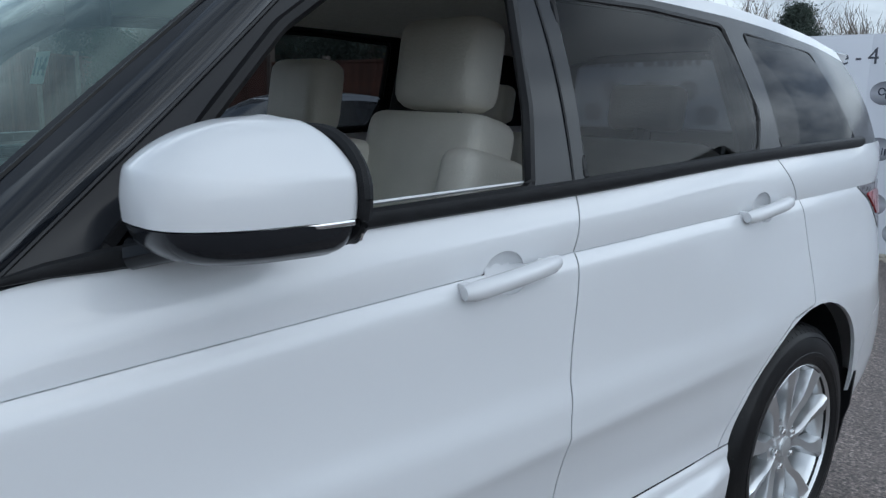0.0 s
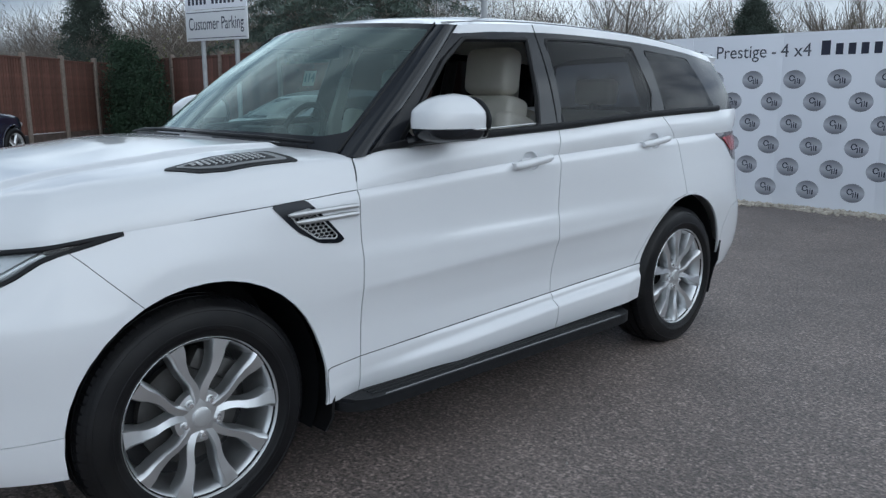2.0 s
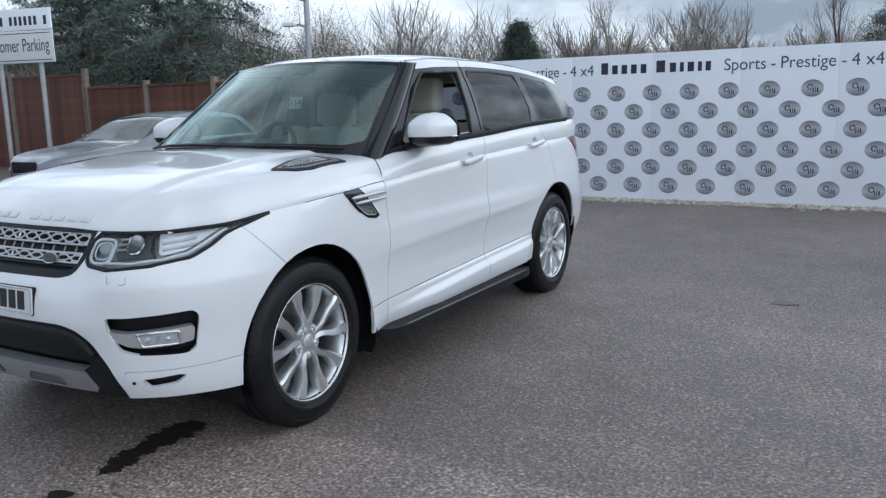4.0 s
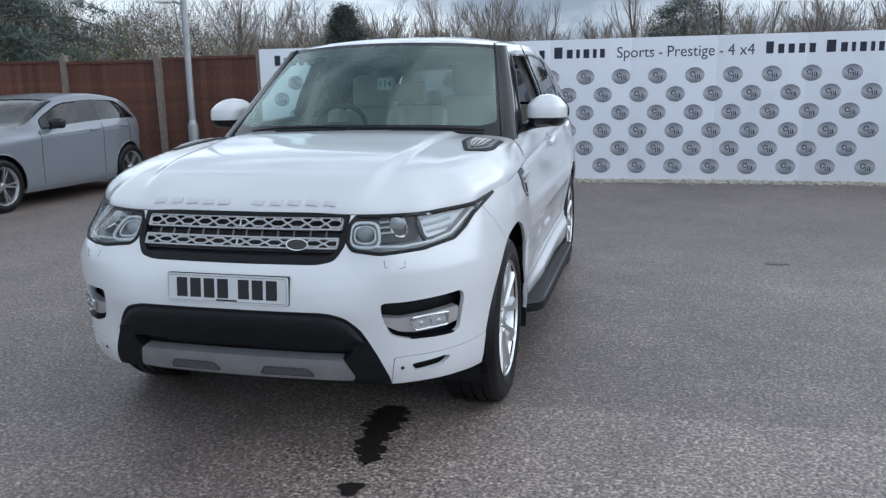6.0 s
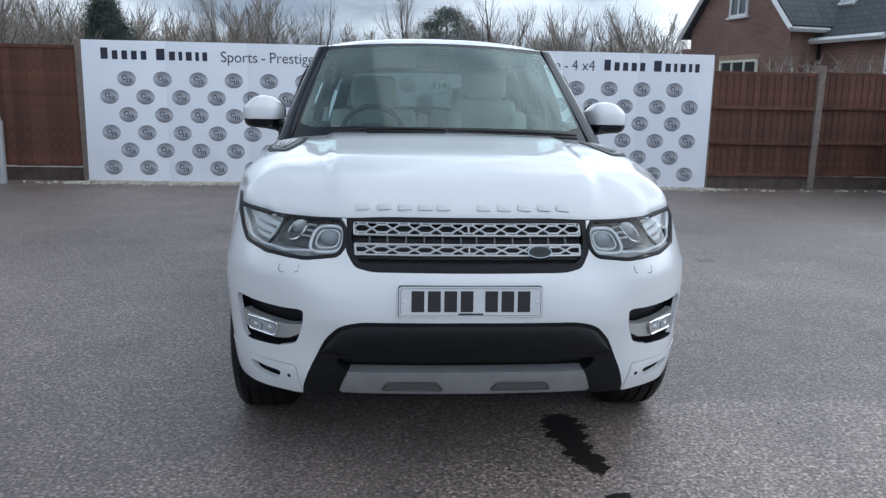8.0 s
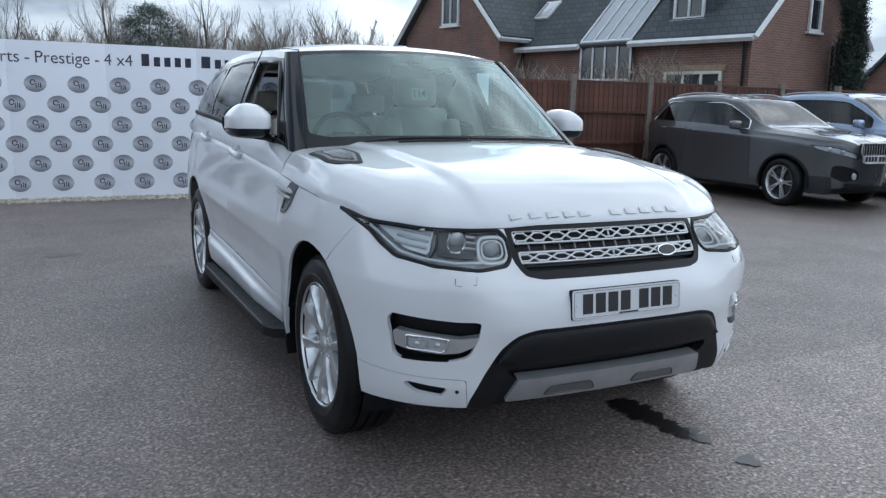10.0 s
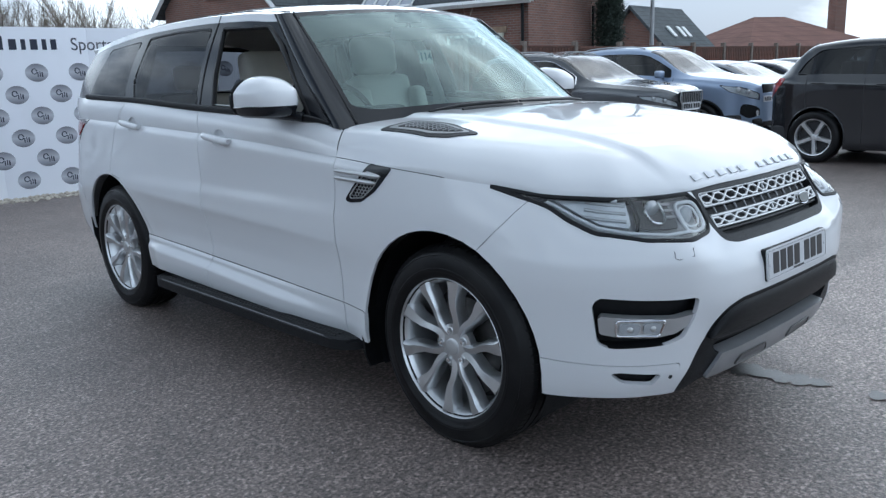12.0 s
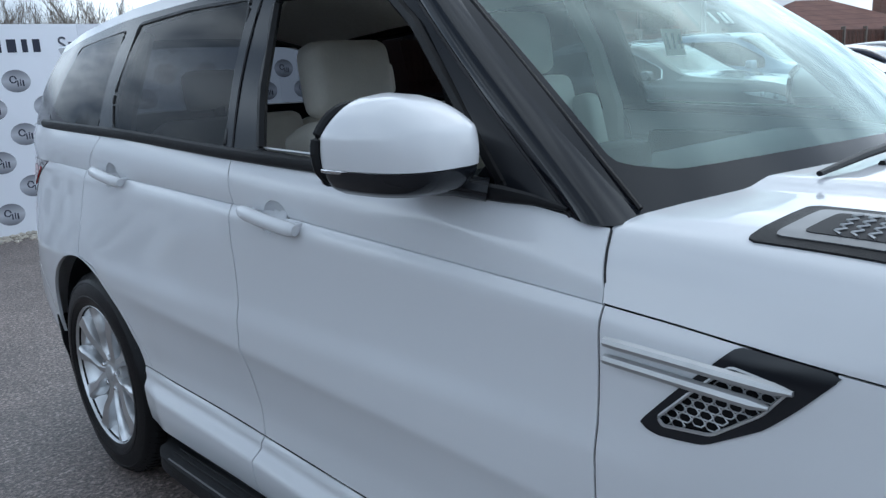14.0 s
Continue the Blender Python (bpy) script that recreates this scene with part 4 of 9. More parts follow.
    for k in range(84):
        a = math.tau * k / 84
        d = Matrix.Rotation(a, 4, "Z")
        vs = []
        for r, z, w in ((0.372, -0.004, 0.0095), (0.391, -0.026, 0.0100), (0.3955, -0.050, 0.0100), (0.380, -0.050, 0.0100), (0.366, -0.012, 0.0095)):
            vs.append((bm.verts.new(d @ Vector((r, -w, z))), bm.verts.new(d @ Vector((r, w, z + 0.0)))))
        for i in range(5):
            (a1, b1), (a2, b2) = vs[i], vs[(i + 1) % 5]
            bm.faces.new((a1, a2, b2, b1))
        bm.faces.new([v[0] for v in vs][::-1])
        bm.faces.new([v[1] for v in vs])
    bmesh.ops.recalc_face_normals(bm, faces=bm.faces)
    loaded(bm, m)
    tagged(part("tread", bm, M["rubber"], hub, smooth=False), kind="stuff")
    return hub


for x, y, turn in ((0.951, -0.004, 36), (0.951, 2.928, 20), (-0.951, -0.004, 49), (-0.951, 2.928, 30)):
    wheel((x, y, 0.378), 1 if x > 0 else -1, turn)

# wheel housings and underside
for cy_, r in ((0.016, 0.457), (2.955, 0.467)):
    for s in (1, -1):
        bm = bmesh.new()
        arc = [(cy_ + r * math.cos(t), 0.385 + r * math.sin(t)) for t in np.linspace(-0.42, math.pi + 0.42, 40)]
        rows_ = [[bm.verts.new((s * x, y if x > 0.6 else y, z)) for y, z in arc] for x in (0.905, 0.86, 0.60)]
        for p, q in zip(rows_, rows_[1:]):
            for i in range(len(arc) - 1):
                bm.faces.new((p[i], p[i + 1], q[i + 1], q[i]))
        bm.faces.new(rows_[-1])
        bmesh.ops.recalc_face_normals(bm, faces=bm.faces)
        part("wheel_housing", bm, M["plastic"], car)
bm = bmesh.new()
box(bm, (1.50, 4.3, 0.12), (0, 1.55, 0.34), 0.03)
part("underside", bm, M["trim_dark"], car)
for y0, y1 in ((0.50, 2.46),):
    bm = bmesh.new()
    box(bm, (1.86, y1 - y0, 0.10), (0, (y0 + y1) / 2, 0.36), 0.02)
    part("floor_pan", bm, M["trim_dark"], car)
bm = bmesh.new()
box(bm, (0.90, 0.40, 0.50), (0, -0.36, 0.62), 0.05)
part("engine_bay", bm, M["trim_dark"], car)

# grille
GR_IN = rounded([(-0.5, 0.962), (0.460, 0.960), (0.455, 0.90), (0.435, 0.845), (0.405, 0.822), (-0.5, 0.818)], 0.012)
gr_open, _, gr_frame = grille_skin.inside(GR_IN)
whole("grille_surround", gr_frame, M["plastic"], 0.05, "black grille surround")
whole("grille_back", patch([(0, 0.79), (0.475, 0.79), (0.475, 0.97), (0, 0.97)], 0.045), M["gap"])


def bar_on_skin(name, pts, r, material, depth=0.0, mats=(1, -1), sides=6, flat=1.0, parent=None):
    for s in mats:
        bm = bmesh.new()
        tube(bm, [Vector((s * q.x, q.y, q.z)) for q in (along(a, z, depth) for a, z in pts)], r, sides, True, flat)
        part(name, bm, material, parent or car)


for lo, hi, end in ((0.915, 0.957, 0.452), (0.848, 0.883, 0.438)):
    mid, cell = (lo + hi) / 2, 0.0830
    amp = (hi - lo) * 0.30
    for s in (1, -1):
        def strand(name, pts, r, parent, flat=1.0):
            bm = bmesh.new()
            tube(bm, [Vector((s * q.x, q.y, q.z)) for q in (along(max(0.0, min(end, a)), z, 0.008) for a, z in pts)], r, 6, True, flat)
            return part(name, bm, M["satin"], parent)
        row = strand("grille_blade", [(a, hi) for a in np.linspace(0, end, 14)], 0.0052, car)
        strand("rail", [(a, lo) for a in np.linspace(0, end - 0.006, 14)], 0.0046, row)
        strand("end_post", [(end, hi), (end - 0.006, lo)], 0.0050, row)
        for c in range(6):
            c0 = (c - 0.5) * cell
            for up in (1, -1):
                strand("mesh_bar", [(c0, mid), (c0 + 0.07 * cell, mid + 0.2 * amp * up), (c0 + 0.30 * cell, mid + amp * up), (c0 + 0.70 * cell, mid + amp * up), (c0 + 0.93 * cell, mid + 0.2 * amp * up), (c0 + cell, mid)], 0.0044, row)
                for f in (0.30, 0.70):
                    a_ = c0 + f * cell
                    if 0 <= a_ < end:
                        strand("mesh_link", [(a_, mid + amp * up), (a_ + (0.06 if f > 0.5 else -0.06) * cell, hi if up > 0 else lo)], 0.0042, row)
bar_on_skin("grille_bar", [(a, 0.906) for a in np.linspace(0, 0.44, 12)], 0.005, M["plastic"], 0.022)
bar_on_skin("grille_bar", [(a, 0.834) for a in np.linspace(0, 0.42, 12)], 0.007, M["plastic"], 0.016)
for k in range(6):
    bar_on_skin("grille_fin", [(0.03 + 0.07 * k, 0.886), (0.03 + 0.07 * k, 0.912)], 0.004, M["satin2"] if "satin2" in M else M.setdefault("satin2", shader("dull_aluminium", (0.18, 0.18, 0.185), 0.4, metal=0.7)), 0.018)
# oval badge, plain
q, r_ = along(0.268, 0.862, -0.002), along(0.268, 0.868, -0.002)
tilt = look(q, q + Vector((0.05, -1, 0.45)))
for nm, sx, sz, dd, mt in (("badge_rim", 0.046, 0.024, 0.0, "chrome"), ("badge", 0.041, 0.020, 0.003, "badge")):
    if mt == "badge":
        M["badge"] = shader("badge_green", (0.018, 0.022, 0.020), 0.3, scale=60, vary=0.4)
    bm = bmesh.new()
    prism(bm, [(sx * math.cos(k * math.tau / 28), sz * math.sin(k * math.tau / 28)) for k in range(28)], 0.006, Matrix.Translation((0, 0, -0.004 - dd)), 0.002)
    bmesh.ops.scale(bm, vec=(1, 1, -1), verts=bm.verts)
    bmesh.ops.reverse_faces(bm, faces=bm.faces[:])
    part(nm, bm, M[mt], car).matrix_basis = Matrix.Translation(q) @ Matrix.Rotation(radians(66), 4, "X")

# headlamps
M["bowl"] = shader("lamp_bowl_grey", (0.34, 0.35, 0.36), 0.28, metal=0.35, scale=30, vary=0.3)
for s in (1, -1):
    lampset = part("headlamp", lamp_skin.bm(0, INSIDE, s < 0), M["lampglass"], car, "clear headlamp with projector lenses")
    lampset.visible_shadow = False
    bm = lamp_skin.bm(0.0, INSIDE, s < 0, -0.040)
    part("lamp_bowl", bm, M["bowl"], lampset)

    def in_lamp(name, pts, r, mt, depth=0.022, flat=1.0, sides=8):
        bm = bmesh.new()
        tube(bm, [Vector((s * q.x, q.y, q.z)) for q in (along(a, z, depth) for a, z in pts)], r, sides, True, flat)
        part(name, bm, M[mt], lampset)
    sq = lambda ca, cz, ra, rz, n=4.0: [(ca + ra * math.copysign(abs(math.cos(t)) ** (2 / n), math.cos(t)), cz + rz * math.copysign(abs(math.sin(t)) ** (2 / n), math.sin(t))) for t in np.linspace(0, math.tau, 33)]
    in_lamp("running_light", sq(0.557, 0.896, 0.064, 0.043, 3.1), 0.0066, "white_lens", 0.010)
    in_lamp("running_ring", sq(0.557, 0.896, 0.046, 0.029, 2.9), 0.0040, "white_lens", 0.016)
    in_lamp("lens_ring", sq(0.725, 0.926, 0.044, 0.037, 2.1), 0.0050, "chrome", 0.018)
    for ca, cz, rr in ((0.557, 0.896, 0.037), (0.725, 0.926, 0.036)):
        q = along(ca, cz, 0.036)
        bm = bmesh.new()
        bmesh.ops.create_uvsphere(bm, u_segments=20, v_segments=12, radius=rr)
        bmesh.ops.scale(bm, vec=(1.0, 0.55, 0.85), verts=bm.verts)
        bmesh.ops.translate(bm, vec=(s * q.x, q.y, q.z), verts=bm.verts)
        part("projector_lens", bm, M["lens"] if "lens" in M else M.setdefault("lens", shader("lens_glass", (0.34, 0.36, 0.38), 0.05, coat=1.0)), lampset)
    in_lamp("light_strip", [(0.61, 0.858), (0.72, 0.857), (0.86, 0.868), (0.97, 0.884), (1.05, 0.914), (1.13, 0.950), (1.21, 0.978), (1.16, 0.981), (1.05, 0.972), (0.90, 0.960)], 0.0060, "white_lens", 0.008)
    for z in (0.900, 0.918, 0.936):
        in_lamp("reflector_fin", [(0.625, z), (0.685, z + 0.004)], 0.0050, "satin", 0.022)
    for z in (0.898, 0.920, 0.942):
        in_lamp("reflector_step", [(0.865, z), (0.95, z + 0.007), (1.03, z + 0.016)], 0.0060, "satin", 0.024)
    in_lamp("divider", [(0.830, 0.868), (0.815, 0.900), (0.822, 0.935), (0.846, 0.966)], 0.0060, "plastic", 0.012)
    part("reflector", patch(rounded([(0.845, 0.878), (0.965, 0.892), (1.045, 0.922), (1.12, 0.954), (1.17, 0.976), (1.04, 0.968), (0.862, 0.960)], 0.01), 0.026).bm(0.01, INSIDE, s < 0), M["white_lens"], lampset)
    part("lens_mask", patch(rounded([(0.622, 0.866), (0.82, 0.876), (0.83, 0.962), (0.63, 0.960)], 0.02), 0.036).bm(0.004, INSIDE, s < 0), M["mask"] if "mask" in M else M.setdefault("mask", shader("lamp_mask", (0.07, 0.072, 0.075), 0.4)), lampset)
    # the black rim under the glass
    bm = bmesh.new()
    rim_ = [along(a, min(z, float(shoulder(np.array([a]))[0]) - 0.006), 0.004) for a, z in HEADLAMP]
    tube(bm, [Vector((s * q.x, q.y, q.z)) for q in rim_ + rim_[:1]], 0.0095, 6)
    part("lamp_rim", bm, M["plastic"], lampset)
    tip = patch([(1.17, 0.958), (1.40, 1.006), (1.30, 1.010), (1.14, 0.998)], 0.001)
    part("lamp_tip", tip.bm(0.0, INSIDE, s < 0), M["plastic"], lampset)
    # washer cover line
    bm = bmesh.new()
    tube(bm, [Vector((s * q.x, q.y, q.z)) for q in (along(a, z, -0.0004) for a, z in ((0.635, 0.815), (0.637, 0.790), (0.70, 0.785), (0.715, 0.790), (0.715, 0.812)))], 0.0012, 5, False)
    part("washer_cover", bm, M["gap"], car)

# fog lamps
tray("fog_recess", fog_skin, 0.06, M["plastic"], M["plastic"])
FOG_BAR = rounded([(0.606, 0.594), (0.69, 0.583), (0.966, 0.603), (0.960, 0.540), (0.90, 0.530), (0.76, 0.522), (0.69, 0.530), (0.632, 0.556)], 0.008)
for s in (1, -1):
    fb = part("fog_bezel", patch(FOG_BAR, 0.009).bm(0.03, INSIDE, s < 0), M["satin"], car, "satin silver fog lamp bezel")
    for a0_, a1_ in ((0.745, 0.812), (0.822, 0.895)):
        L = part("fog_lamp", patch(rounded([(a0_, 0.573), (a1_, 0.579), (a1_, 0.543), (a0_ + 0.006, 0.539)], 0.006), 0.002).bm(0.01, INSIDE, s < 0), M["lens"], fb)
        q = along((a0_ + a1_) / 2, 0.558, 0.010)
        bm = bmesh.new()
        bmesh.ops.create_uvsphere(bm, u_segments=14, v_segments=8, radius=0.0135)
        bmesh.ops.translate(bm, vec=(s * q.x, q.y, q.z), verts=bm.verts)
        part("fog_bulb", bm, M["satin"], L)
    bm = bmesh.new()
    rim_ = [along(a, z, 0.002) for a, z in rounded([(0.735, 0.583), (0.905, 0.588), (0.905, 0.536), (0.755, 0.530)], 0.012)]
    tube(bm, [Vector((s * q.x, q.y, q.z)) for q in rim_ + rim_[:1]], 0.004, 6)
    part("fog_rim", bm, M["chrome"], fb)
    q = along(0.70, 0.379, 0.002)
    bm = bmesh.new()
    bmesh.ops.create_uvsphere(bm, u_segments=10, v_segments=6, radius=0.009)
    bmesh.ops.translate(bm, vec=(s * q.x, q.y, q.z), verts=bm.verts)
    part("parking_sensor", bm, M["plastic"], car)
tray("lower_slot", slot_skin, 0.03, M["plastic"], M["plastic"])

# lower intake, skid plate
whole("intake_back", intake_skin, M["gap"], 0.0, "", -0.07)
_, _, in_frame = intake_skin.inside(rounded([(-0.5, 0.470), (0.495, 0.466), (0.50, 0.452), (0.47, 0.416), (-0.5, 0.416)], 0.01))
whole("intake_frame", in_frame, M["plastic"], 0.05)
# the thick rounded bar over the lower slot
ra, rz = np.meshgrid(np.linspace(0, 0.545, 40), np.linspace(0, 1, 14), indexing="ij")
top_, low_ = spline([0, 0.38, 0.46, 0.52, 0.545], [0.604, 0.602, 0.585, 0.535, 0.50], ra), spline([0, 0.44, 0.50, 0.545], [0.476, 0.474, 0.478, 0.492], ra)
rz_l = low_ + (top_ - low_) * rz
rp, rn = plan(ra)
rq = rp - rn * (inset(ra, rz_l) - 0.001 - 0.020 * np.sin(math.pi * rz) ** 0.7)[..., None]
roll_sheet = Sheet.grid(np.stack([np.where(ra < 1e-6, 0.0, rq[..., 0]), rq[..., 1], rz_l], -1), np.stack([ra, rz_l], -1))
whole("bumper_roll", roll_sheet, M["plastic"], 0.02, "rounded black bumper bar")
skid = whole("skid_plate", patch(rounded([(-0.5, 0.415), (0.452, 0.415), (0.50, 0.318), (-0.5, 0.318)], 0.008), -0.014), M["skid"], 0.05, "satin silver skid plate")
for s in (1, -1):
    # not sunk in: the recess's shade is a darker patch laid on the plate
    rec = rounded([(0.115, 0.372), (0.30, 0.372), (0.325, 0.336), (0.09, 0.336)], 0.012)
    part("recess_shade", patch(rec, -0.0165).bm(0.004, INSIDE, s < 0), M["satin2"], skid)
    bm = bmesh.new()
    rim_ = [along(a, z, -0.0175) for a, z in rec]
    tube(bm, [Vector((s * q.x, q.y, q.z)) for q in rim_ + rim_[:1]], 0.0028, 5)
    part("recess_rim", bm, M["steel"], skid)
whole("chin", patch([(0, 0.320), (0.62, 0.320), (0.64, 0.285), (0, 0.285)], 0.03), M["plastic"], 0.1)

# number plate with plain bars
np_at = Matrix.Translation((0, -0.893, 0.697)) @ Matrix.Rotation(radians(90 - 5), 4, "X")
bm = bmesh.new()
prism(bm, rounded([(-0.26, -0.0555), (0.26, -0.0555), (0.26, 0.0555), (-0.26, 0.0555)], 0.012), 0.006, Matrix.Translation((0, 0, -0.002)), 0.001)
bm2 = part("number_plate", bm, M["plate"], car, "white number plate with plain black bars")
bm2.matrix_basis = np_at
bm = bmesh.new()
prism(bm, rounded([(-0.262, -0.0575), (0.262, -0.0575), (0.262, 0.0575), (-0.262, 0.0575)], 0.012), 0.03, Matrix.Translation((0, 0, -0.033)))
part("plate_holder", bm, M["plastic"], bm2)
bm = bmesh.new()
rim_ = rounded([(-0.2535, -0.049), (0.2535, -0.049), (0.2535, 0.049), (-0.2535, 0.049)], 0.010)
tube(bm, [(x, y, 0.0042) for x, y in rim_ + rim_[:1]], 0.0007, 4, False)
part("plate_border", bm, M["ink"], bm2)
for x in (-0.196, -0.137, -0.078, -0.019, 0.070, 0.129, 0.188):
    bm = bmesh.new()
    box(bm, (0.046, 0.076, 0.0012), (x + 0.004, 0.002, 0.0048))
    part("plate_bar", bm, M["ink"], bm2, smooth=False)
for x in (-0.24, 0.24):
    bm = bmesh.new()
    lathe(bm, [(0.0005, 0.0066), (0.006, 0.006), (0.007, 0.004)], 12, Matrix.Translation((x, 0, 0)))
    part("plate_screw", bm, M["plate"], bm2)
bm = bmesh.new()
box(bm, (0.09, 0.006, 0.001), (0.0, -0.044, 0.0046))
part("maker_bar", bm, M["ink"], bm2, smooth=False)

# raised bars along the bonnet's front edge
M["letter"] = shader("pale_silver", (0.60, 0.61, 0.63), 0.35, metal=0.15)
for x in (-0.395, -0.312, -0.236, -0.160, -0.090, 0.060, 0.138, 0.215, 0.292, 0.365):
    y = float(np.interp(abs(x), front_x, front_y)) + 0.020
    z = float(bonnet_z(np.array([x]), np.array([y]))[0])
    dz = float(bonnet_z(np.array([x]), np.array([y + 0.01]))[0]) - z
    dx = float(bonnet_z(np.array([x + 0.01]), np.array([y]))[0]) - z
    nrm = Vector((-dx, -dz, 0.01)).normalized()
    ux_ = Vector((0.01, 0, dx)).normalized()
    uy_ = nrm.cross(ux_)
    bm = bmesh.new()
    box(bm, (0.050, 0.028, 0.0035), (0, 0, 0.000), 0.001)
    o = part("raised_bar", bm, M["letter"], car)
    o.matrix_basis = Matrix((ux_, uy_, nrm)).transposed().to_4x4()
    o.matrix_basis.translation = Vector((x, y, z)) + nrm * 0.003

# bonnet vents
M["blade"] = shader("grey_vent_blade", (0.20, 0.205, 0.21), 0.4, metal=0.5, scale=20, vary=0.1)
for s in (1, -1):
    out = rounded([(0.690, 0.428), (0.857, 0.455), (0.862, 0.17), (0.839, 0.080), (0.767, 0.002), (0.746, 0.010), (0.692, 0.20)], 0.014)

    def on_bonnet(poly, lift, depth, mt, name, parent=None, label=""):
        P_ = np.array(poly)
        (x0, y0), (x1, y1) = P_.min(0), P_.max(0)
        X, Y = np.meshgrid(np.linspace(x0, x1, 18), np.linspace(y0, y1, 36), indexing="ij")
        sh = Sheet.grid(np.stack([X, Y, bonnet_z(X, Y) + lift], -1), np.stack([X, Y], -1)).inside(poly)[0]
        return part(name, sh.bm(depth, (0, 0.2, 0.3), s < 0), M[mt], parent or car, label)
    frame_ = on_bonnet(out, 0.004, 0.02, "plastic", "bonnet_vent", None, "black bonnet vent with silver mesh")
    on_bonnet(rounded([(0.712, 0.402), (0.838, 0.422), (0.842, 0.17), (0.816, 0.095), (0.768, 0.040), (0.757, 0.045), (0.714, 0.20)], 0.012), 0.0060, 0.003, "blade", "vent_blade", frame_)
    on_bonnet(rounded([(0.728, 0.372), (0.820, 0.388), (0.823, 0.18), (0.800, 0.11), (0.771, 0.065), (0.762, 0.07), (0.730, 0.20)], 0.010), 0.0072, 0.003, "gap", "vent_mesh_back", frame_)
    for k in range(12):
        yk = 0.095 + 0.0225 * k
        bm = bmesh.new()
        pts = []
        for i, f in enumerate(np.linspace(0, 1, 9)):
            xl = np.interp(yk, [0.07, 0.20, 0.372], [0.763, 0.731, 0.729]) + 0.003
            xr = np.interp(yk, [0.07, 0.11, 0.18, 0.388], [0.773, 0.800, 0.823, 0.820]) - 0.003
            x = xl + (xr - xl) * f
            yy = yk + (0.006 if i % 2 else -0.006)
            pts.append((s * x, yy, float(bonnet_z(np.array([x]), np.array([yy]))[0]) + 0.0088))
        tube(bm, pts, 0.0020, 4)
        part("mesh_wire", bm, M["satin"], frame_)

# side vents with two bars
tray("side_vent", vent_skin, 0.016, M["plastic"], M["plastic"], "black side vent")
for s in (1, -1):
    vent = part("vent_frame", patch(VENT, 0.0).inside(rounded(yz([(0.42, 1.020), (0.335, 1.008), (0.37, 0.965), (0.44, 0.915), (0.52, 0.905), (0.53, 0.915), (0.47, 0.975)]), 0.01))[2].bm(0.014, INSIDE, s < 0, 0.003), M["gloss_black"], car, "gloss black vent frame")
    for z0_, y0_ in ((1.006, 0.330), (0.978, 0.360)):
        bm = bmesh.new()
        pts = [Vector((s * q.x, q.y, q.z)) for q in (sink(y, z0_ + (y - 0.35) * 0.018, -0.006) for y in np.linspace(y0_, 0.629, 12))]
        tube(bm, pts, [0.004] + [0.0095] * 10 + [0.0085], 8, True, 1.0)
        part("vent_bar", bm, M["satin"], vent, "satin silver bar")
    inner = yz([(0.42, 1.020), (0.335, 1.008), (0.37, 0.965), (0.44, 0.915), (0.52, 0.905), (0.53, 0.915), (0.47, 0.975)])
    bm = bmesh.new()
    rim_ = [along(a, z, -0.003) for a, z in rounded(inner, 0.01)]
    tube(bm, [Vector((s * q.x, q.y, q.z)) for q in rim_ + rim_[:1]], 0.0028, 5)
    part("vent_rim", bm, M["satin"], vent)
    for row_ in range(9):
        z = 0.912 + row_ * 0.0125
        for k in range(11):
            y = 0.345 + k * 0.022 + (row_ % 2) * 0.011
            hexa = [(y - 0.0125, z), (y - 0.0055, z + 0.0065), (y + 0.0055, z + 0.0065), (y + 0.0125, z), (y + 0.0055, z - 0.0065), (y - 0.0055, z - 0.0065)]
            if float(poly_distance(inner, np.array([A0 + y]), np.array([z]))[0]) > -0.004:
                continue
            bm = bmesh.new()
            rr = [along(A0 + u, w, 0.004) for u, w in hexa]
            tube(bm, [Vector((s * q.x, q.y, q.z)) for q in rr + rr[:1]], 0.0014, 4, False)
            part("mesh_cell", bm, M["satin"], vent)

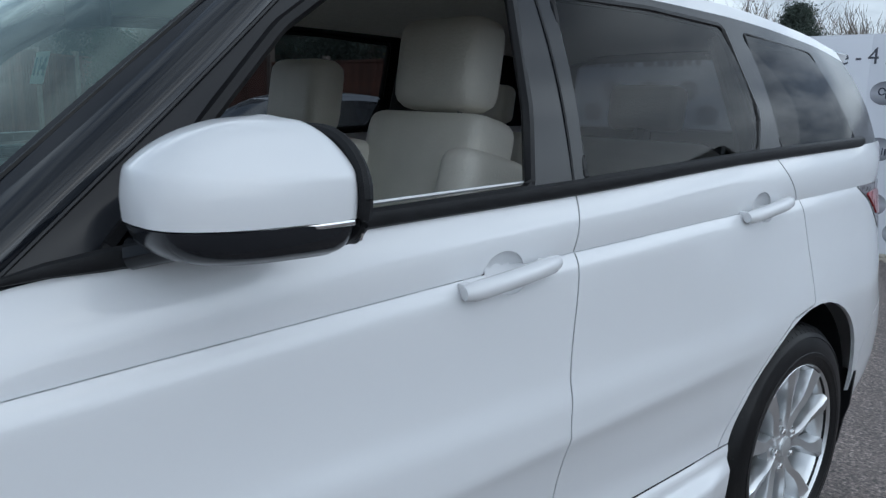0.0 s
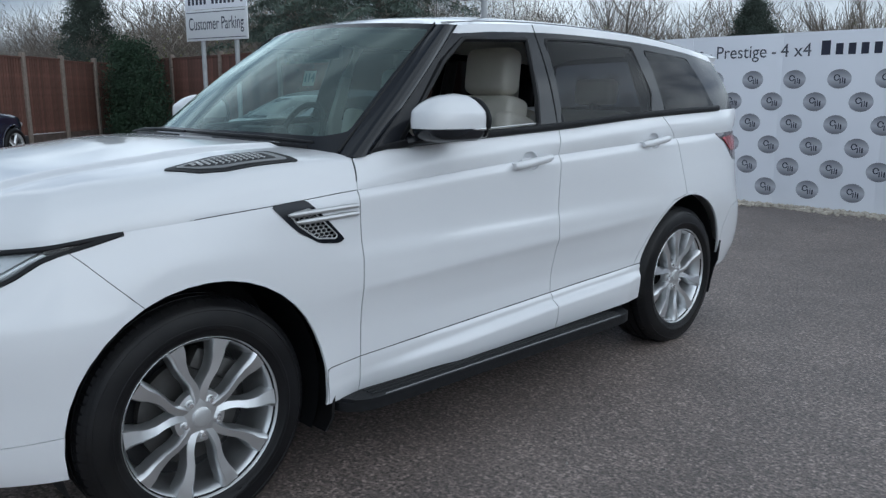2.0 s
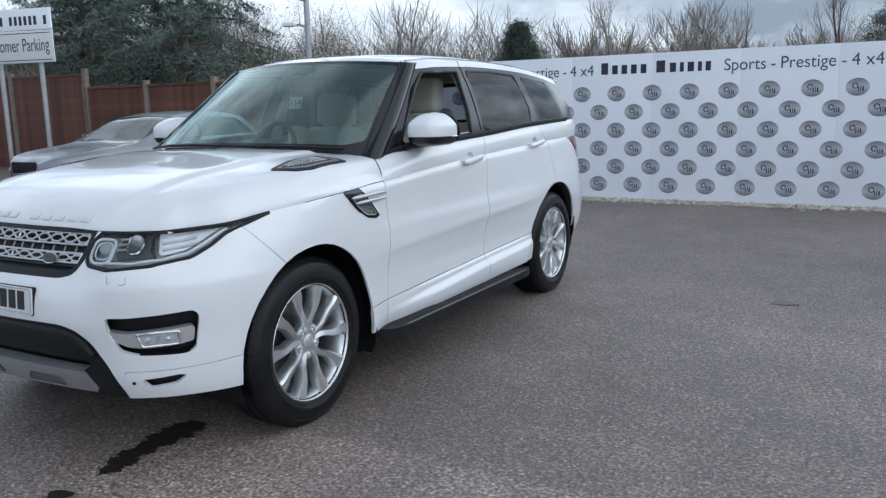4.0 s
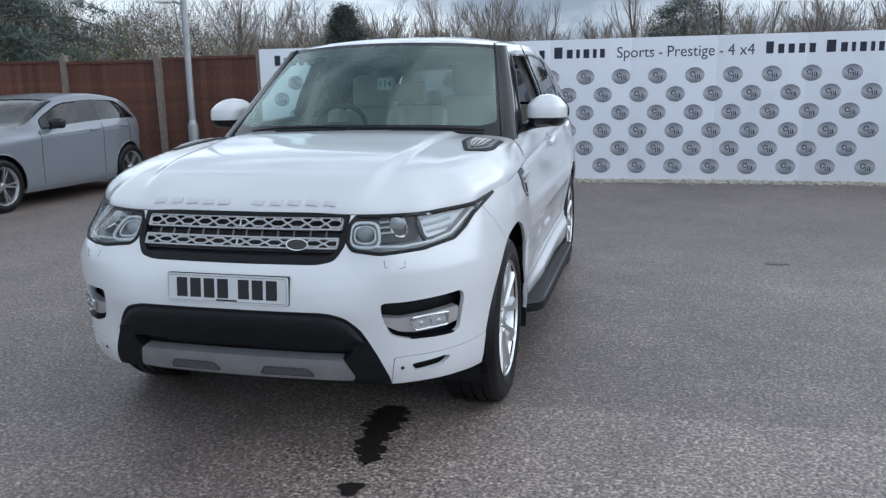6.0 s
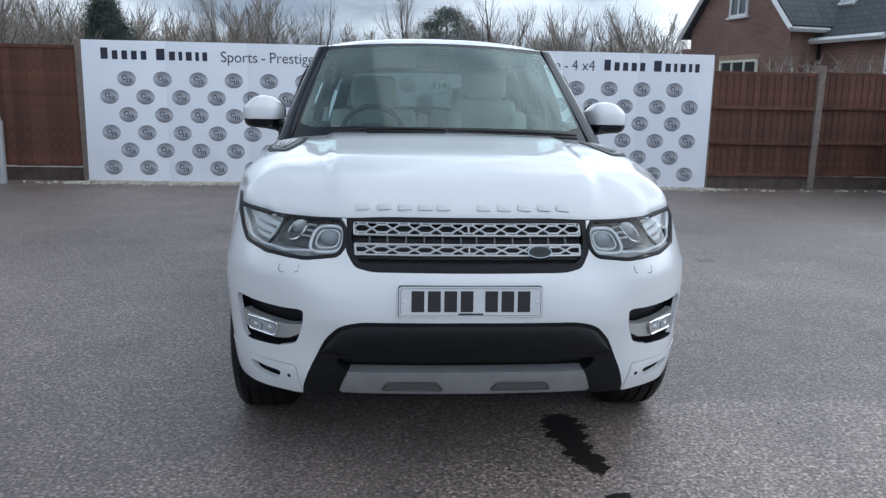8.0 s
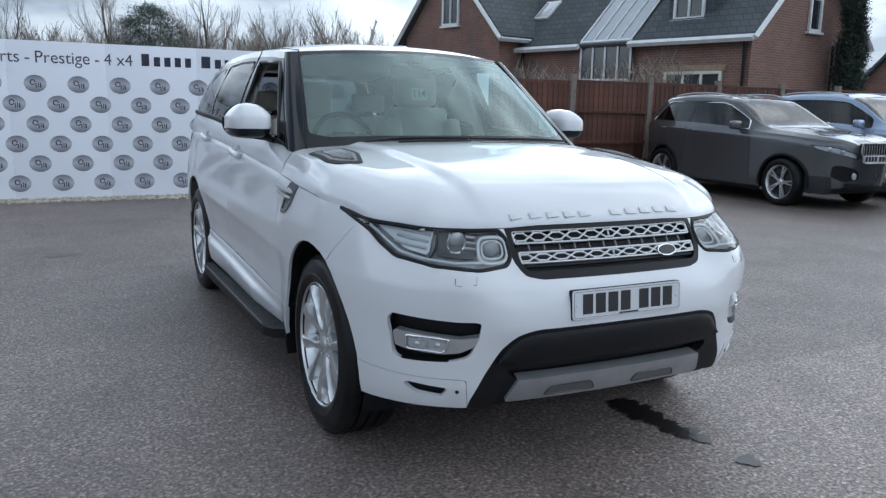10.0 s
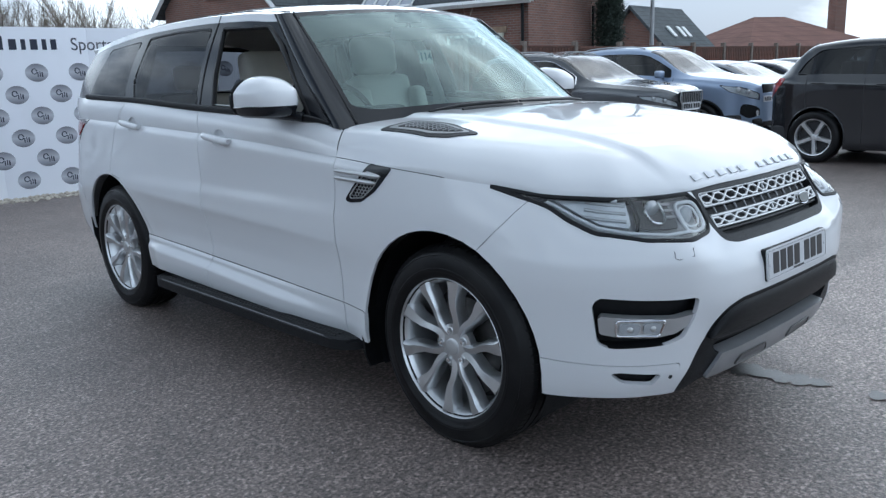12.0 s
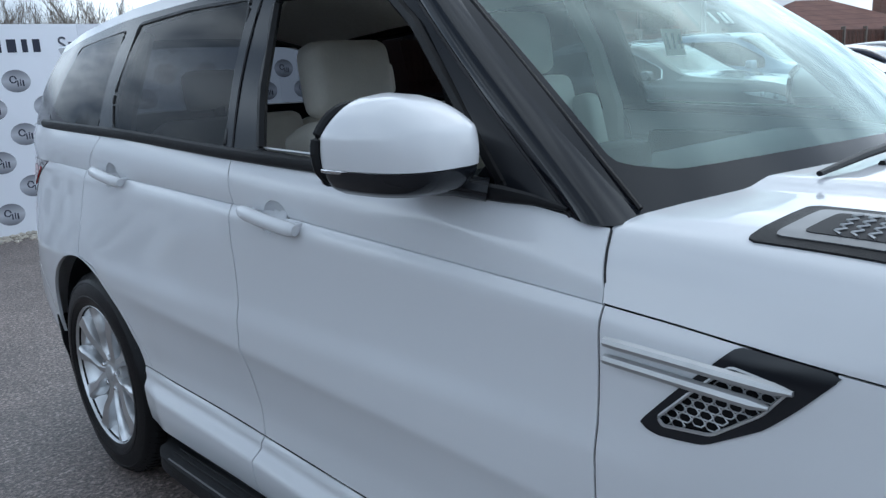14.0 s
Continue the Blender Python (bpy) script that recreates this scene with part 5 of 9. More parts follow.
# door mirrors
for s in (1, -1):
    def shell(name, mt, zlo, zhi, parent=None, grow=1.0, label=""):
        """The slice of the mirror's housing between two heights."""
        n = 44
        zs_ = np.linspace(zlo, zhi, 22)
        size = spline([1.226, 1.236, 1.256, 1.275, 1.30, 1.338, 1.352, 1.366, 1.380, 1.392, 1.400, 1.4045], [0.70, 0.85, 0.955, 0.99, 1.0, 0.975, 0.905, 0.805, 0.67, 0.50, 0.32, 0.05], zs_) * grow
        u, _ = np.meshgrid(np.linspace(0, math.tau, n + 1), zs_, indexing="ij")
        k_ = size[None, :]
        cs, sn = np.cos(u), np.sin(u)
        X = 0.998 + 0.114 * k_ * np.sign(cs) * np.abs(cs) ** (2 / 3.2)
        Y = 1.075 + np.where(sn > 0, 0.095 * k_ ** 0.9 * np.abs(sn) ** 0.35, -0.178 * k_ * np.abs(sn) ** (2 / 2.6))
        Z = np.broadcast_to(zs_[None, :], u.shape) - 0.016 * np.clip((X - 1.02) / 0.1, 0, 1) ** 2 * np.clip((zs_[None, :] - 1.30) / 0.08, 0, 1)
        sh = Sheet.grid(np.stack([X, Y, Z], -1), np.stack([u, Z], -1))
        return part(name, sh.bm(0.004, (1.0, 1.08, 1.31), s < 0), M[mt], parent or car, label)
    mir = shell("door_mirror", "paint", 1.275, 1.4045, None, 1.0, "white door mirror with black base")
    shell("mirror_base", "gloss_black", 1.226, 1.272, mir, 0.985)
    for pts, r, mt, nm in (([(1.106, 1.140, 1.272), (1.106, 1.09, 1.2715), (1.090, 1.03, 1.270), (1.060, 0.975, 1.268)], 0.0050, "chrome", "indicator_strip"),
                           ([(1.06, 1.03, 1.245), (0.98, 1.02, 1.238), (0.92, 0.99, 1.230), (0.88, 0.94, 1.218)], [0.035, 0.034, 0.034, 0.036], "gloss_black", "mirror_arm")):
        bm = bmesh.new()
        tube(bm, [(s * x, y, z) for x, y, z in pts], r, 10, True, 0.62 if nm == "mirror_arm" else 1.0)
        part(nm, bm, M[mt], mir)
    bm = bmesh.new()
    prism(bm, rounded([(-0.100, -0.062), (0.100, -0.062), (0.092, 0.045), (0.03, 0.076), (-0.08, 0.070)], 0.03), 0.004)
    o = part("mirror_glass", bm, M["chrome"], mir)
    o.matrix_basis = Matrix.Translation((s * 1.003, 1.162, 1.298)) @ Matrix.Rotation(radians(90), 4, "X")
    bm = bmesh.new()
    rim_ = [(s * (1.000 + 0.106 * math.copysign(abs(math.cos(t)) ** (2 / 3.0), math.cos(t))), 1.160 - 0.10 * max(0.0, math.sin(t)) ** 4 * 0.12, 1.300 + (0.084 if math.sin(t) > 0 else 0.062) * math.copysign(abs(math.sin(t)) ** 0.8, math.sin(t)) - 0.035 * max(0, min(1, (0.110 * math.cos(t) - 0.017) / 0.1)) ** 2 * max(0, math.sin(t))) for t in np.linspace(0, math.tau, 40)]
    tube(bm, rim_, 0.010, 8, False)
    part("mirror_rim", bm, M["plastic"], mir)
    # sail panel ahead of the front window
    sail = Sheet.grid(np.array([[(0.866, 0.72, 1.182), (0.876, 1.00, 1.214)], [(0.838, 0.835, 1.290), (0.842, 0.935, 1.300)]]), np.zeros((2, 2, 2)))
    part("mirror_sail", sail.bm(0.015, INSIDE, s < 0), M["gloss_black"], mir)

# door handles with cups
for key, yc, zc in (("f", 1.617, 1.110), ("r", 2.640, 1.156)):
    for d, s in zip(doors[key], (1, -1)):
        bm = bmesh.new()
        n = 24
        rings = []
        for f, dep in ((1.03, 0.0), (0.9, 0.010), (0.65, 0.018), (0.3, 0.022)):
            ring_ = []
            for k in range(n):
                y, z = yc + 0.056 * f * math.cos(k * math.tau / n), zc + 0.002 + 0.040 * f * math.sin(k * math.tau / n)
                zs = float(shoulder(np.array([A0 + y]))[0])
                if z <= zs:
                    q = sink(y, z, dep)
                    xx = q.x
                else:
                    t = (z - zs) / (float(belt(np.array([y]))[0]) - zs)
                    xx = (sink(y, zs).x - 0.005) * (1 - t) + float(belt_x(np.array([y]))[0]) * t + 0.013 * math.sin(math.pi * t) - dep
                ring_.append(bm.verts.new((s * xx, y, z)))
            rings.append(ring_)
        for p, q in zip(rings, rings[1:]):
            for k in range(n):
                bm.faces.new((p[k], p[(k + 1) % n], q[(k + 1) % n], q[k]))
        bm.faces.new(rings[-1])
        bmesh.ops.recalc_face_normals(bm, faces=bm.faces)
        part("handle_cup", bm, PAINT, d)
        bm = bmesh.new()
        ys_ = np.linspace(yc - 0.135, yc + 0.125, 14)
        pts = []
        for y in ys_:
            f = (y - ys_[0]) / (ys_[-1] - ys_[0])
            off = 0.018 + 0.010 * math.sin(math.pi * f) ** 0.5
            zs = zc - 0.012 + 0.024 * f - 0.002
            q = sink(y, min(zs, float(shoulder(np.array([A0 + y]))[0])), -off)
            pts.append((s * q.x, y, zs))
        tube(bm, pts, [0.013, 0.0175] + [0.0185] * 10 + [0.0175, 0.014], 14, True, 1.0)
        part("door_handle", bm, PAINT, d)
        for yy in (ys_[1], ys_[-2]):
            bm = bmesh.new()
            q = sink(yy, zc - 0.010, 0)
            box(bm, (0.04, 0.026, 0.020), (s * (q.x - 0.006), yy, zc - (0.010 if yy < yc else -0.006)), 0.006)
            part("handle_mount", bm, PAINT, d)

# black strip under the side windows, window rubbers
for s in (1, -1):
    bm = bmesh.new()
    yy = np.linspace(0.76, 3.44, 40)
    tube(bm, [(s * (float(belt_x(np.array([y]))[0]) + 0.004), y, float(belt(np.array([y]))[0]) + 0.012) for y in yy], [0.003, 0.008, 0.012] + [0.013] * 37, 8, True, 1.3)
    part("waist_strip", bm, M["plastic"], car)
    bm = bmesh.new()
    tube(bm, [(s * (float(belt_x(np.array([y]))[0]) - 0.022), y, float(belt(np.array([y]))[0]) + 0.033) for y in np.linspace(1.0, 1.72, 8)], 0.004, 6)
    part("lowered_glass_edge", bm, M["satin"], car)
    # rounded cover of the front pillar, with the door's seam behind it
    rows_, seam = [], []
    bm = bmesh.new()
    for t in [i / 23 for i in range(24)]:
        E = Vector((0.872 + (0.700 - 0.872) * t, 0.69 + (1.33 - 0.69) * t, 1.175 + (1.694 - 1.175) * t))
        base_, head_ = Vector((0.872 * 0.925, 0.44 + 0.25 * 0.925 ** 2, 1.205 - 0.030 * 0.925 ** 2)), Vector((0.70 * 0.925, 1.185 + 0.145 * 0.925 ** 2, 1.722 - 0.028 * 0.925 ** 2))
        S = base_.lerp(head_, t)
        y0_, y1_ = 0.755, 1.385
        F = Vector((float(belt_x(np.array([y0_]))[0]), y0_, float(belt(np.array([y0_]))[0]))).lerp(Vector((float(rail(np.array([y1_]))[0][0]), y1_, float(rail(np.array([y1_]))[1][0]))), t)
        F.x += 0.012 * math.sin(math.pi * t)
        nrm = (E - (S + F) / 2).normalized()
        C = 2 * (E + nrm * 0.005) - (S + F) / 2
        rows_.append([bm.verts.new((s * q.x, q.y, q.z)) for q in ((1 - k) ** 2 * S + 2 * k * (1 - k) * C + k * k * F for k in [i / 8 for i in range(9)])])
        seam.append((s * (F.x + 0.002), F.y, F.z))
    for p, q in zip(rows_, rows_[1:]):
        for i in range(8):
            bm.faces.new((p[i], q[i], q[i + 1], p[i + 1]))
    bmesh.ops.recalc_face_normals(bm, faces=bm.faces)
    part("pillar_cover", bm, M["pillar"] if "pillar" in M else M.setdefault("pillar", shader("pillar_gloss_black", (0.008, 0.0095, 0.013), 0.06, spec=0.5)), car, "gloss black pillar cover")
    bm = bmesh.new()
    tube(bm, seam, 0.003, 5)
    part("pillar_seam", bm, M["gap"], car)
    bm = bmesh.new()
    tube(bm, [(s * (0.872 * 0.925 + (0.70 - 0.872) * 0.925 * t), 0.44 + 0.25 * 0.925 ** 2 + (1.185 + 0.145 * 0.925 ** 2 - 0.44 - 0.25 * 0.925 ** 2) * t - 0.004, 1.205 - 0.030 * 0.925 ** 2 + (1.722 - 0.028 * 0.925 ** 2 - 1.205 + 0.030 * 0.925 ** 2) * t + 0.004) for t in np.linspace(0.02, 1, 12)], 0.0045, 6)
    part("screen_rubber", bm, M["rubber"], car)
    # pillar joint between the doors
    bm = bmesh.new()
    for yb, yt, w in ((1.853, 1.872, 0.003),):
        pts = []
        for t in np.linspace(0, 1, 10):
            y = yb + (yt - yb) * t
            x = float(belt_x(np.array([y]))[0]) * (1 - t) + float(rail(np.array([y]))[0][0]) * t + 0.022 * math.sin(math.pi * t)
            z = float(belt(np.array([y]))[0]) * (1 - t) + float(rail(np.array([y]))[1][0]) * t
            pts.append((s * (x + 0.0008), y, z))
        tube(bm, pts, 0.0028, 4)
    part("pillar_joint", bm, M["gap"], car)

# side steps and mud flaps
for s in (1, -1):
    bm = bmesh.new()
    out = [(0.80, 0.48), (0.985, 0.52), (1.042, 0.60), (1.050, 0.76), (1.050, 2.16), (1.044, 2.28), (0.985, 2.37), (0.80, 2.41)]
    prism(bm, rounded(out, 0.05), 0.044, Matrix.Translation((0, 0, 0.258)), 0.012)
    if s < 0:
        bmesh.ops.scale(bm, vec=(-1, 1, 1), verts=bm.verts)
        bmesh.ops.reverse_faces(bm, faces=bm.faces[:])
    step = part("side_step", bm, M["plastic"], car, "black ribbed side step")
    for k in range(3):
        bm = bmesh.new()
        x = 0.955 + 0.024 * k
        tube(bm, [(s * x, y, 0.303) for y in np.linspace(0.64, 2.25, 12)], 0.004, 6)
        part("tread_rib", bm, M["rubber"], step)
    bm = bmesh.new()
    tube(bm, [(s * 1.036, y, 0.3015) for y in np.linspace(0.68, 2.22, 10)], 0.0035, 6)
    part("step_edge", bm, M["satin2"] if "satin2" in M else M.setdefault("satin2", shader("dull_aluminium", (0.18, 0.18, 0.185), 0.4, metal=0.7)), step)
    for yf, zt in ((0.478, 0.44), (3.40, 0.52)):
        bm = bmesh.new()
        xo = 0.968 if yf < 1 else 0.94
        prof = [(0.0, zt), (0.012, zt - 0.10), (0.0, zt - 0.2), (-0.03, 0.20)] if yf < 1 else [(0.02, zt), (0.0, zt - 0.12), (-0.04, 0.36), (-0.075, 0.28)]
        rows_ = []
        for dy, z in prof:
            rows_.append([bm.verts.new((s * x, yf + dy + e, z)) for x, e in ((xo, 0), (0.75, 0), (0.75, 0.012), (xo, 0.012))])
        for p, q in zip(rows_, rows_[1:]):
            for i in range(4):
                bm.faces.new((p[i], p[(i + 1) % 4], q[(i + 1) % 4], q[i]))
        bm.faces.new(rows_[-1])
        bm.faces.new(rows_[0])
        bmesh.ops.recalc_face_normals(bm, faces=bm.faces)
        part("mud_flap", bm, M["rubber"], car)

# tail lamps
for s in (1, -1):
    o = part("tail_lamp", tail_skin.bm(0.02, INSIDE, s < 0, 0.002), M["tail_dark"] if "tail_dark" in M else M.setdefault("tail_dark", shader("smoked_lamp", (0.03, 0.012, 0.014), 0.08, coat=0.6)), car, "smoked tail lamp with red lens")
    part("red_lens", patch(rounded(yz([(3.43, 1.145), (3.60, 1.150), (3.72, 1.13), (3.72, 1.06), (3.58, 1.06)]), 0.02), -0.006).bm(0.006, INSIDE, s < 0), M["red_lens"], o)

# wipers, cowl
bm = bmesh.new()
cw = []
for u in np.linspace(-1, 1, 30):
    cw.append([bm.verts.new((0.86 * u, 0.42 + 0.25 * u * u + dy, 1.205 - 0.03 * u * u + dz)) for dy, dz in ((-0.02, -0.03), (0.03, 0.004), (0.10, 0.055))])
for p, q in zip(cw, cw[1:]):
    for i in range(2):
        bm.faces.new((p[i], q[i], q[i + 1], p[i + 1]))
part("cowl", bm, M["plastic"], car)
for pts in (([(-0.56, 0.47, 1.232), (-0.40, 0.455, 1.247), (-0.20, 0.45, 1.252), (0.0, 0.455, 1.250)]), ([(0.02, 0.455, 1.250), (0.25, 0.48, 1.246), (0.50, 0.53, 1.240), (0.72, 0.61, 1.226)])):
    bm = bmesh.new()
    tube(bm, pts, [0.006, 0.010, 0.011, 0.008], 8, True, 0.8)
    w_ = part("wiper", bm, M["plastic"], car, "black windscreen wiper")
    bm = bmesh.new()
    tube(bm, [(x, y - 0.03, z - 0.016) for x, y, z in pts[1:]], 0.007, 6)
    part("wiper_blade", bm, M["rubber"], w_)

# roof seams and spoiler edge
for s in (1, -1):
    bm = bmesh.new()
    pts = []
    for y in np.linspace(1.36, 3.5, 24):
        x = 0.90 * float(rail(np.array([y]))[0][0])
        rr = 0.90
        e, m_ = float(rail(np.array([y]))[1][0]), float(spline([1.15, 1.30, 1.5, 1.9, 2.4, 3.0, 3.5, 4.0], [1.722, 1.748, 1.768, 1.790, 1.796, 1.780, 1.745, 1.690], np.array([y]))[0])
        pts.append((s * x, y, e + (m_ - e) * (1 - rr ** 2.6) + 0.0005))
    tube(bm, pts, 0.0022, 5)
    part("roof_seam", bm, M["gap"], car)

# ---------- white car: cabin ----------
def cushion(name, size, at, tilt=0.0, bevel=0.05, mt="leather", parent=None, label="", turn=0.0):
    bm = bmesh.new()
    box(bm, size, (0, 0, 0), bevel, None, 4)
    o = part(name, bm, M[mt], parent or car, label)
    o.matrix_basis = Matrix.Translation(at) @ Matrix.Rotation(radians(turn), 4, "Z") @ Matrix.Rotation(radians(tilt), 4, "X")
    return o


for s in (1, -1):
    LOW = 0.0 if s > 0 else 0.085      # the driver's seat is set lower and further back
    seat = cushion("front_seat", (0.52, 0.52, 0.18), (s * 0.38, 1.50, 0.72), 8, 0.06, "leather", None, "cream leather front seat")
    for nm, size, at, tilt, bv in (("backrest", (0.44, 0.16, 0.66), (s * 0.38, 1.865 + LOW * 0.6, 1.065 - LOW), -14, 0.055), ("side_bolster", (0.12, 0.22, 0.56), (s * 0.38 - 0.225, 1.825, 1.03), -14, 0.05),
                                   ("side_bolster", (0.12, 0.22, 0.56), (s * 0.38 + 0.225, 1.825, 1.03), -14, 0.05), ("headrest", (0.31, 0.13, 0.235), (s * 0.38, 1.965 + LOW * 0.6, 1.512 - LOW), -8, 0.06)):
        cushion(nm, size, at, tilt, bv, "leather", seat).matrix_parent_inverse = seat.matrix_basis.inverted()
    for dx in (-0.075, 0.075):
        bm = bmesh.new()
        tube(bm, [(s * 0.38 + dx, 1.925 + LOW * 0.6, 1.34 - LOW), (s * 0.38 + dx, 1.945 + LOW * 0.6, 1.43 - LOW)], 0.007, 8)
        o = part("headrest_post", bm, M["chrome"], seat)
        o.matrix_parent_inverse = seat.matrix_basis.inverted()
    bm = bmesh.new()
    box(bm, (0.05, 0.95, 0.60), (s * 0.86, 1.22, 0.86), 0.02)
    part("door_card", bm, M["trim_dark"], doors["f"][0 if s > 0 else 1])
    bm = bmesh.new()
    box(bm, (0.05, 0.62, 0.60), (s * 0.865, 2.18, 0.90), 0.02)
    part("door_card", bm, M["leather"], doors["r"][0 if s > 0 else 1])
    # inner trim of the middle pillar
    bm = bmesh.new()
    tube(bm, [(s * 0.845, 1.86, 1.05), (s * 0.845, 1.86, 1.25), (s * 0.76, 1.89, 1.50), (s * 0.66, 1.92, 1.68)], [0.055, 0.05, 0.04, 0.045], 8, True, 0.6)
    part("pillar_trim_inner", bm, M["liner"], car)
    bm = bmesh.new()
    tube(bm, [(s * 0.835, 2.76, 1.20), (s * 0.80, 2.76, 1.35), (s * 0.70, 2.74, 1.62)], [0.06, 0.055, 0.05], 8, True, 0.6)
    part("pillar_trim_inner", bm, M["trim_dark"], car)
    cushion("rear_backrest", (0.62, 0.16, 0.62), (s * 0.36, 2.76, 1.00), -16, 0.06)
    cushion("rear_headrest", (0.27, 0.09, 0.15), (s * 0.38, 2.87, 1.41), -8, 0.04)
    bm = bmesh.new()
    tube(bm, [(s * 0.38, 2.85, 1.28), (s * 0.38, 2.86, 1.36)], 0.03, 8)
    part("headrest_post", bm, M["trim_dark"], car)
cushion("rear_bench", (1.36, 0.52, 0.18), (0, 2.42, 0.74), 6, 0.06)
cushion("rear_armrest", (0.10, 0.15, 0.55), (0, 2.76, 1.00), -16, 0.04)
# dashboard, console, wheel, mirror
bm = bmesh.new()
box(bm, (1.66, 0.52, 0.36), (0, 0.93, 1.005), 0.09, None, 4)
part("dashboard", bm, M["trim_dark"], car, "dark dashboard")
bm = bmesh.new()
box(bm, (0.26, 1.0, 0.32), (0, 1.45, 0.78), 0.05)
part("console", bm, M["trim_dark"], car)
bm = bmesh.new()
box(bm, (0.36, 0.10, 0.09), (-0.38, 1.06, 1.20), 0.03)
part("instrument_hood", bm, M["trim_dark"], car)
swm = Matrix.Translation((-0.38, 1.29, 1.18)) @ Matrix.Rotation(radians(65), 4, "X")
bm = bmesh.new()
tube(bm, [(0.185 * math.cos(t), 0.185 * math.sin(t), 0) for t in np.linspace(0, math.tau, 41)], 0.016, 10, False)
sw = part("steering_wheel", bm, M["trim_dark"], car, "dark leather steering wheel")
sw.matrix_basis = swm
for t in (0, math.pi, -math.pi / 2):
    bm = bmesh.new()
    tube(bm, [(0.05 * math.cos(t), 0.05 * math.sin(t), -0.01), (0.18 * math.cos(t), 0.18 * math.sin(t), 0)], [0.026, 0.016], 8, True, 0.6)
    part("wheel_spoke", bm, M["trim_dark"], sw)
bm = bmesh.new()
box(bm, (0.15, 0.13, 0.05), (0, 0, 0.0), 0.02)
part("wheel_boss", bm, M["trim_dark"], sw)
bm = bmesh.new()
box(bm, (0.24, 0.03, 0.07), (0, 1.20, 1.60), 0.014)
im = part("interior_mirror", bm, M["trim_dark"], car)
bm = bmesh.new()
tube(bm, [(0, 1.20, 1.63), (0, 1.185, 1.70)], 0.012, 8)
part("mirror_stem", bm, M["trim_dark"], im)
bm = bmesh.new()
box(bm, (0.16, 0.05, 0.06), (0, 1.20, 1.685), 0.015)
part("sensor_housing", bm, M["trim_dark"], car)
# headliner
hl_ = Sheet(roof.p - np.array([0, 0, 0.045]), roof.f, roof.faces)
whole("headliner", hl_, M["liner"], 0.0, "", 0.0, (0, 2.2, 1.0))
# load floor
bm = bmesh.new()
box(bm, (1.30, 0.9, 0.06), (0, 3.35, 0.92), 0.02)
part("load_floor", bm, M["trim_dark"], car)
# numbered sticker in the windscreen
sm = Matrix.Translation((0.012, 1.09, 1.476)) @ Matrix.Rotation(radians(74), 4, "X")
bm = bmesh.new()
prism(bm, [(-0.047, -0.036), (0.047, -0.036), (0.047, 0.036), (-0.047, 0.036)], 0.001)
M["sticker"] = shader("pale_sticker", (0.80, 0.88, 0.86), 0.5)
st_ = part("number_sticker", bm, M["sticker"], car, "pale sticker with the number 114")
st_.matrix_basis = sm


def lettering(text, size, m, material, parent, name="lettering", align="CENTER", thick=0.001, squash=1.0, bold=0.0):
    c = bpy.data.curves.new(name, "FONT")
    c.body, c.size, c.align_x, c.align_y, c.extrude, c.offset = text, size, align, "CENTER", thick, bold
    tmp = bpy.data.objects.new(name, c)
    scene.collection.objects.link(tmp)
    dg = bpy.context.evaluated_depsgraph_get()
    me = bpy.data.meshes.new_from_object(tmp.evaluated_get(dg))
    bpy.data.objects.remove(tmp)
    me.materials.clear()
    me.materials.append(material)
    o = new(name, me)
    o.parent = parent
    o.matrix_basis = m @ Matrix.Diagonal((squash, 1, 1, 1))
    return o


M["sticker_ink"] = shader("teal_print", (0.02, 0.20, 0.24), 0.5)
lettering("114", 0.058, Matrix.Translation((0, 0.0, 0.0016)), M["sticker_ink"], st_, bold=0.001)

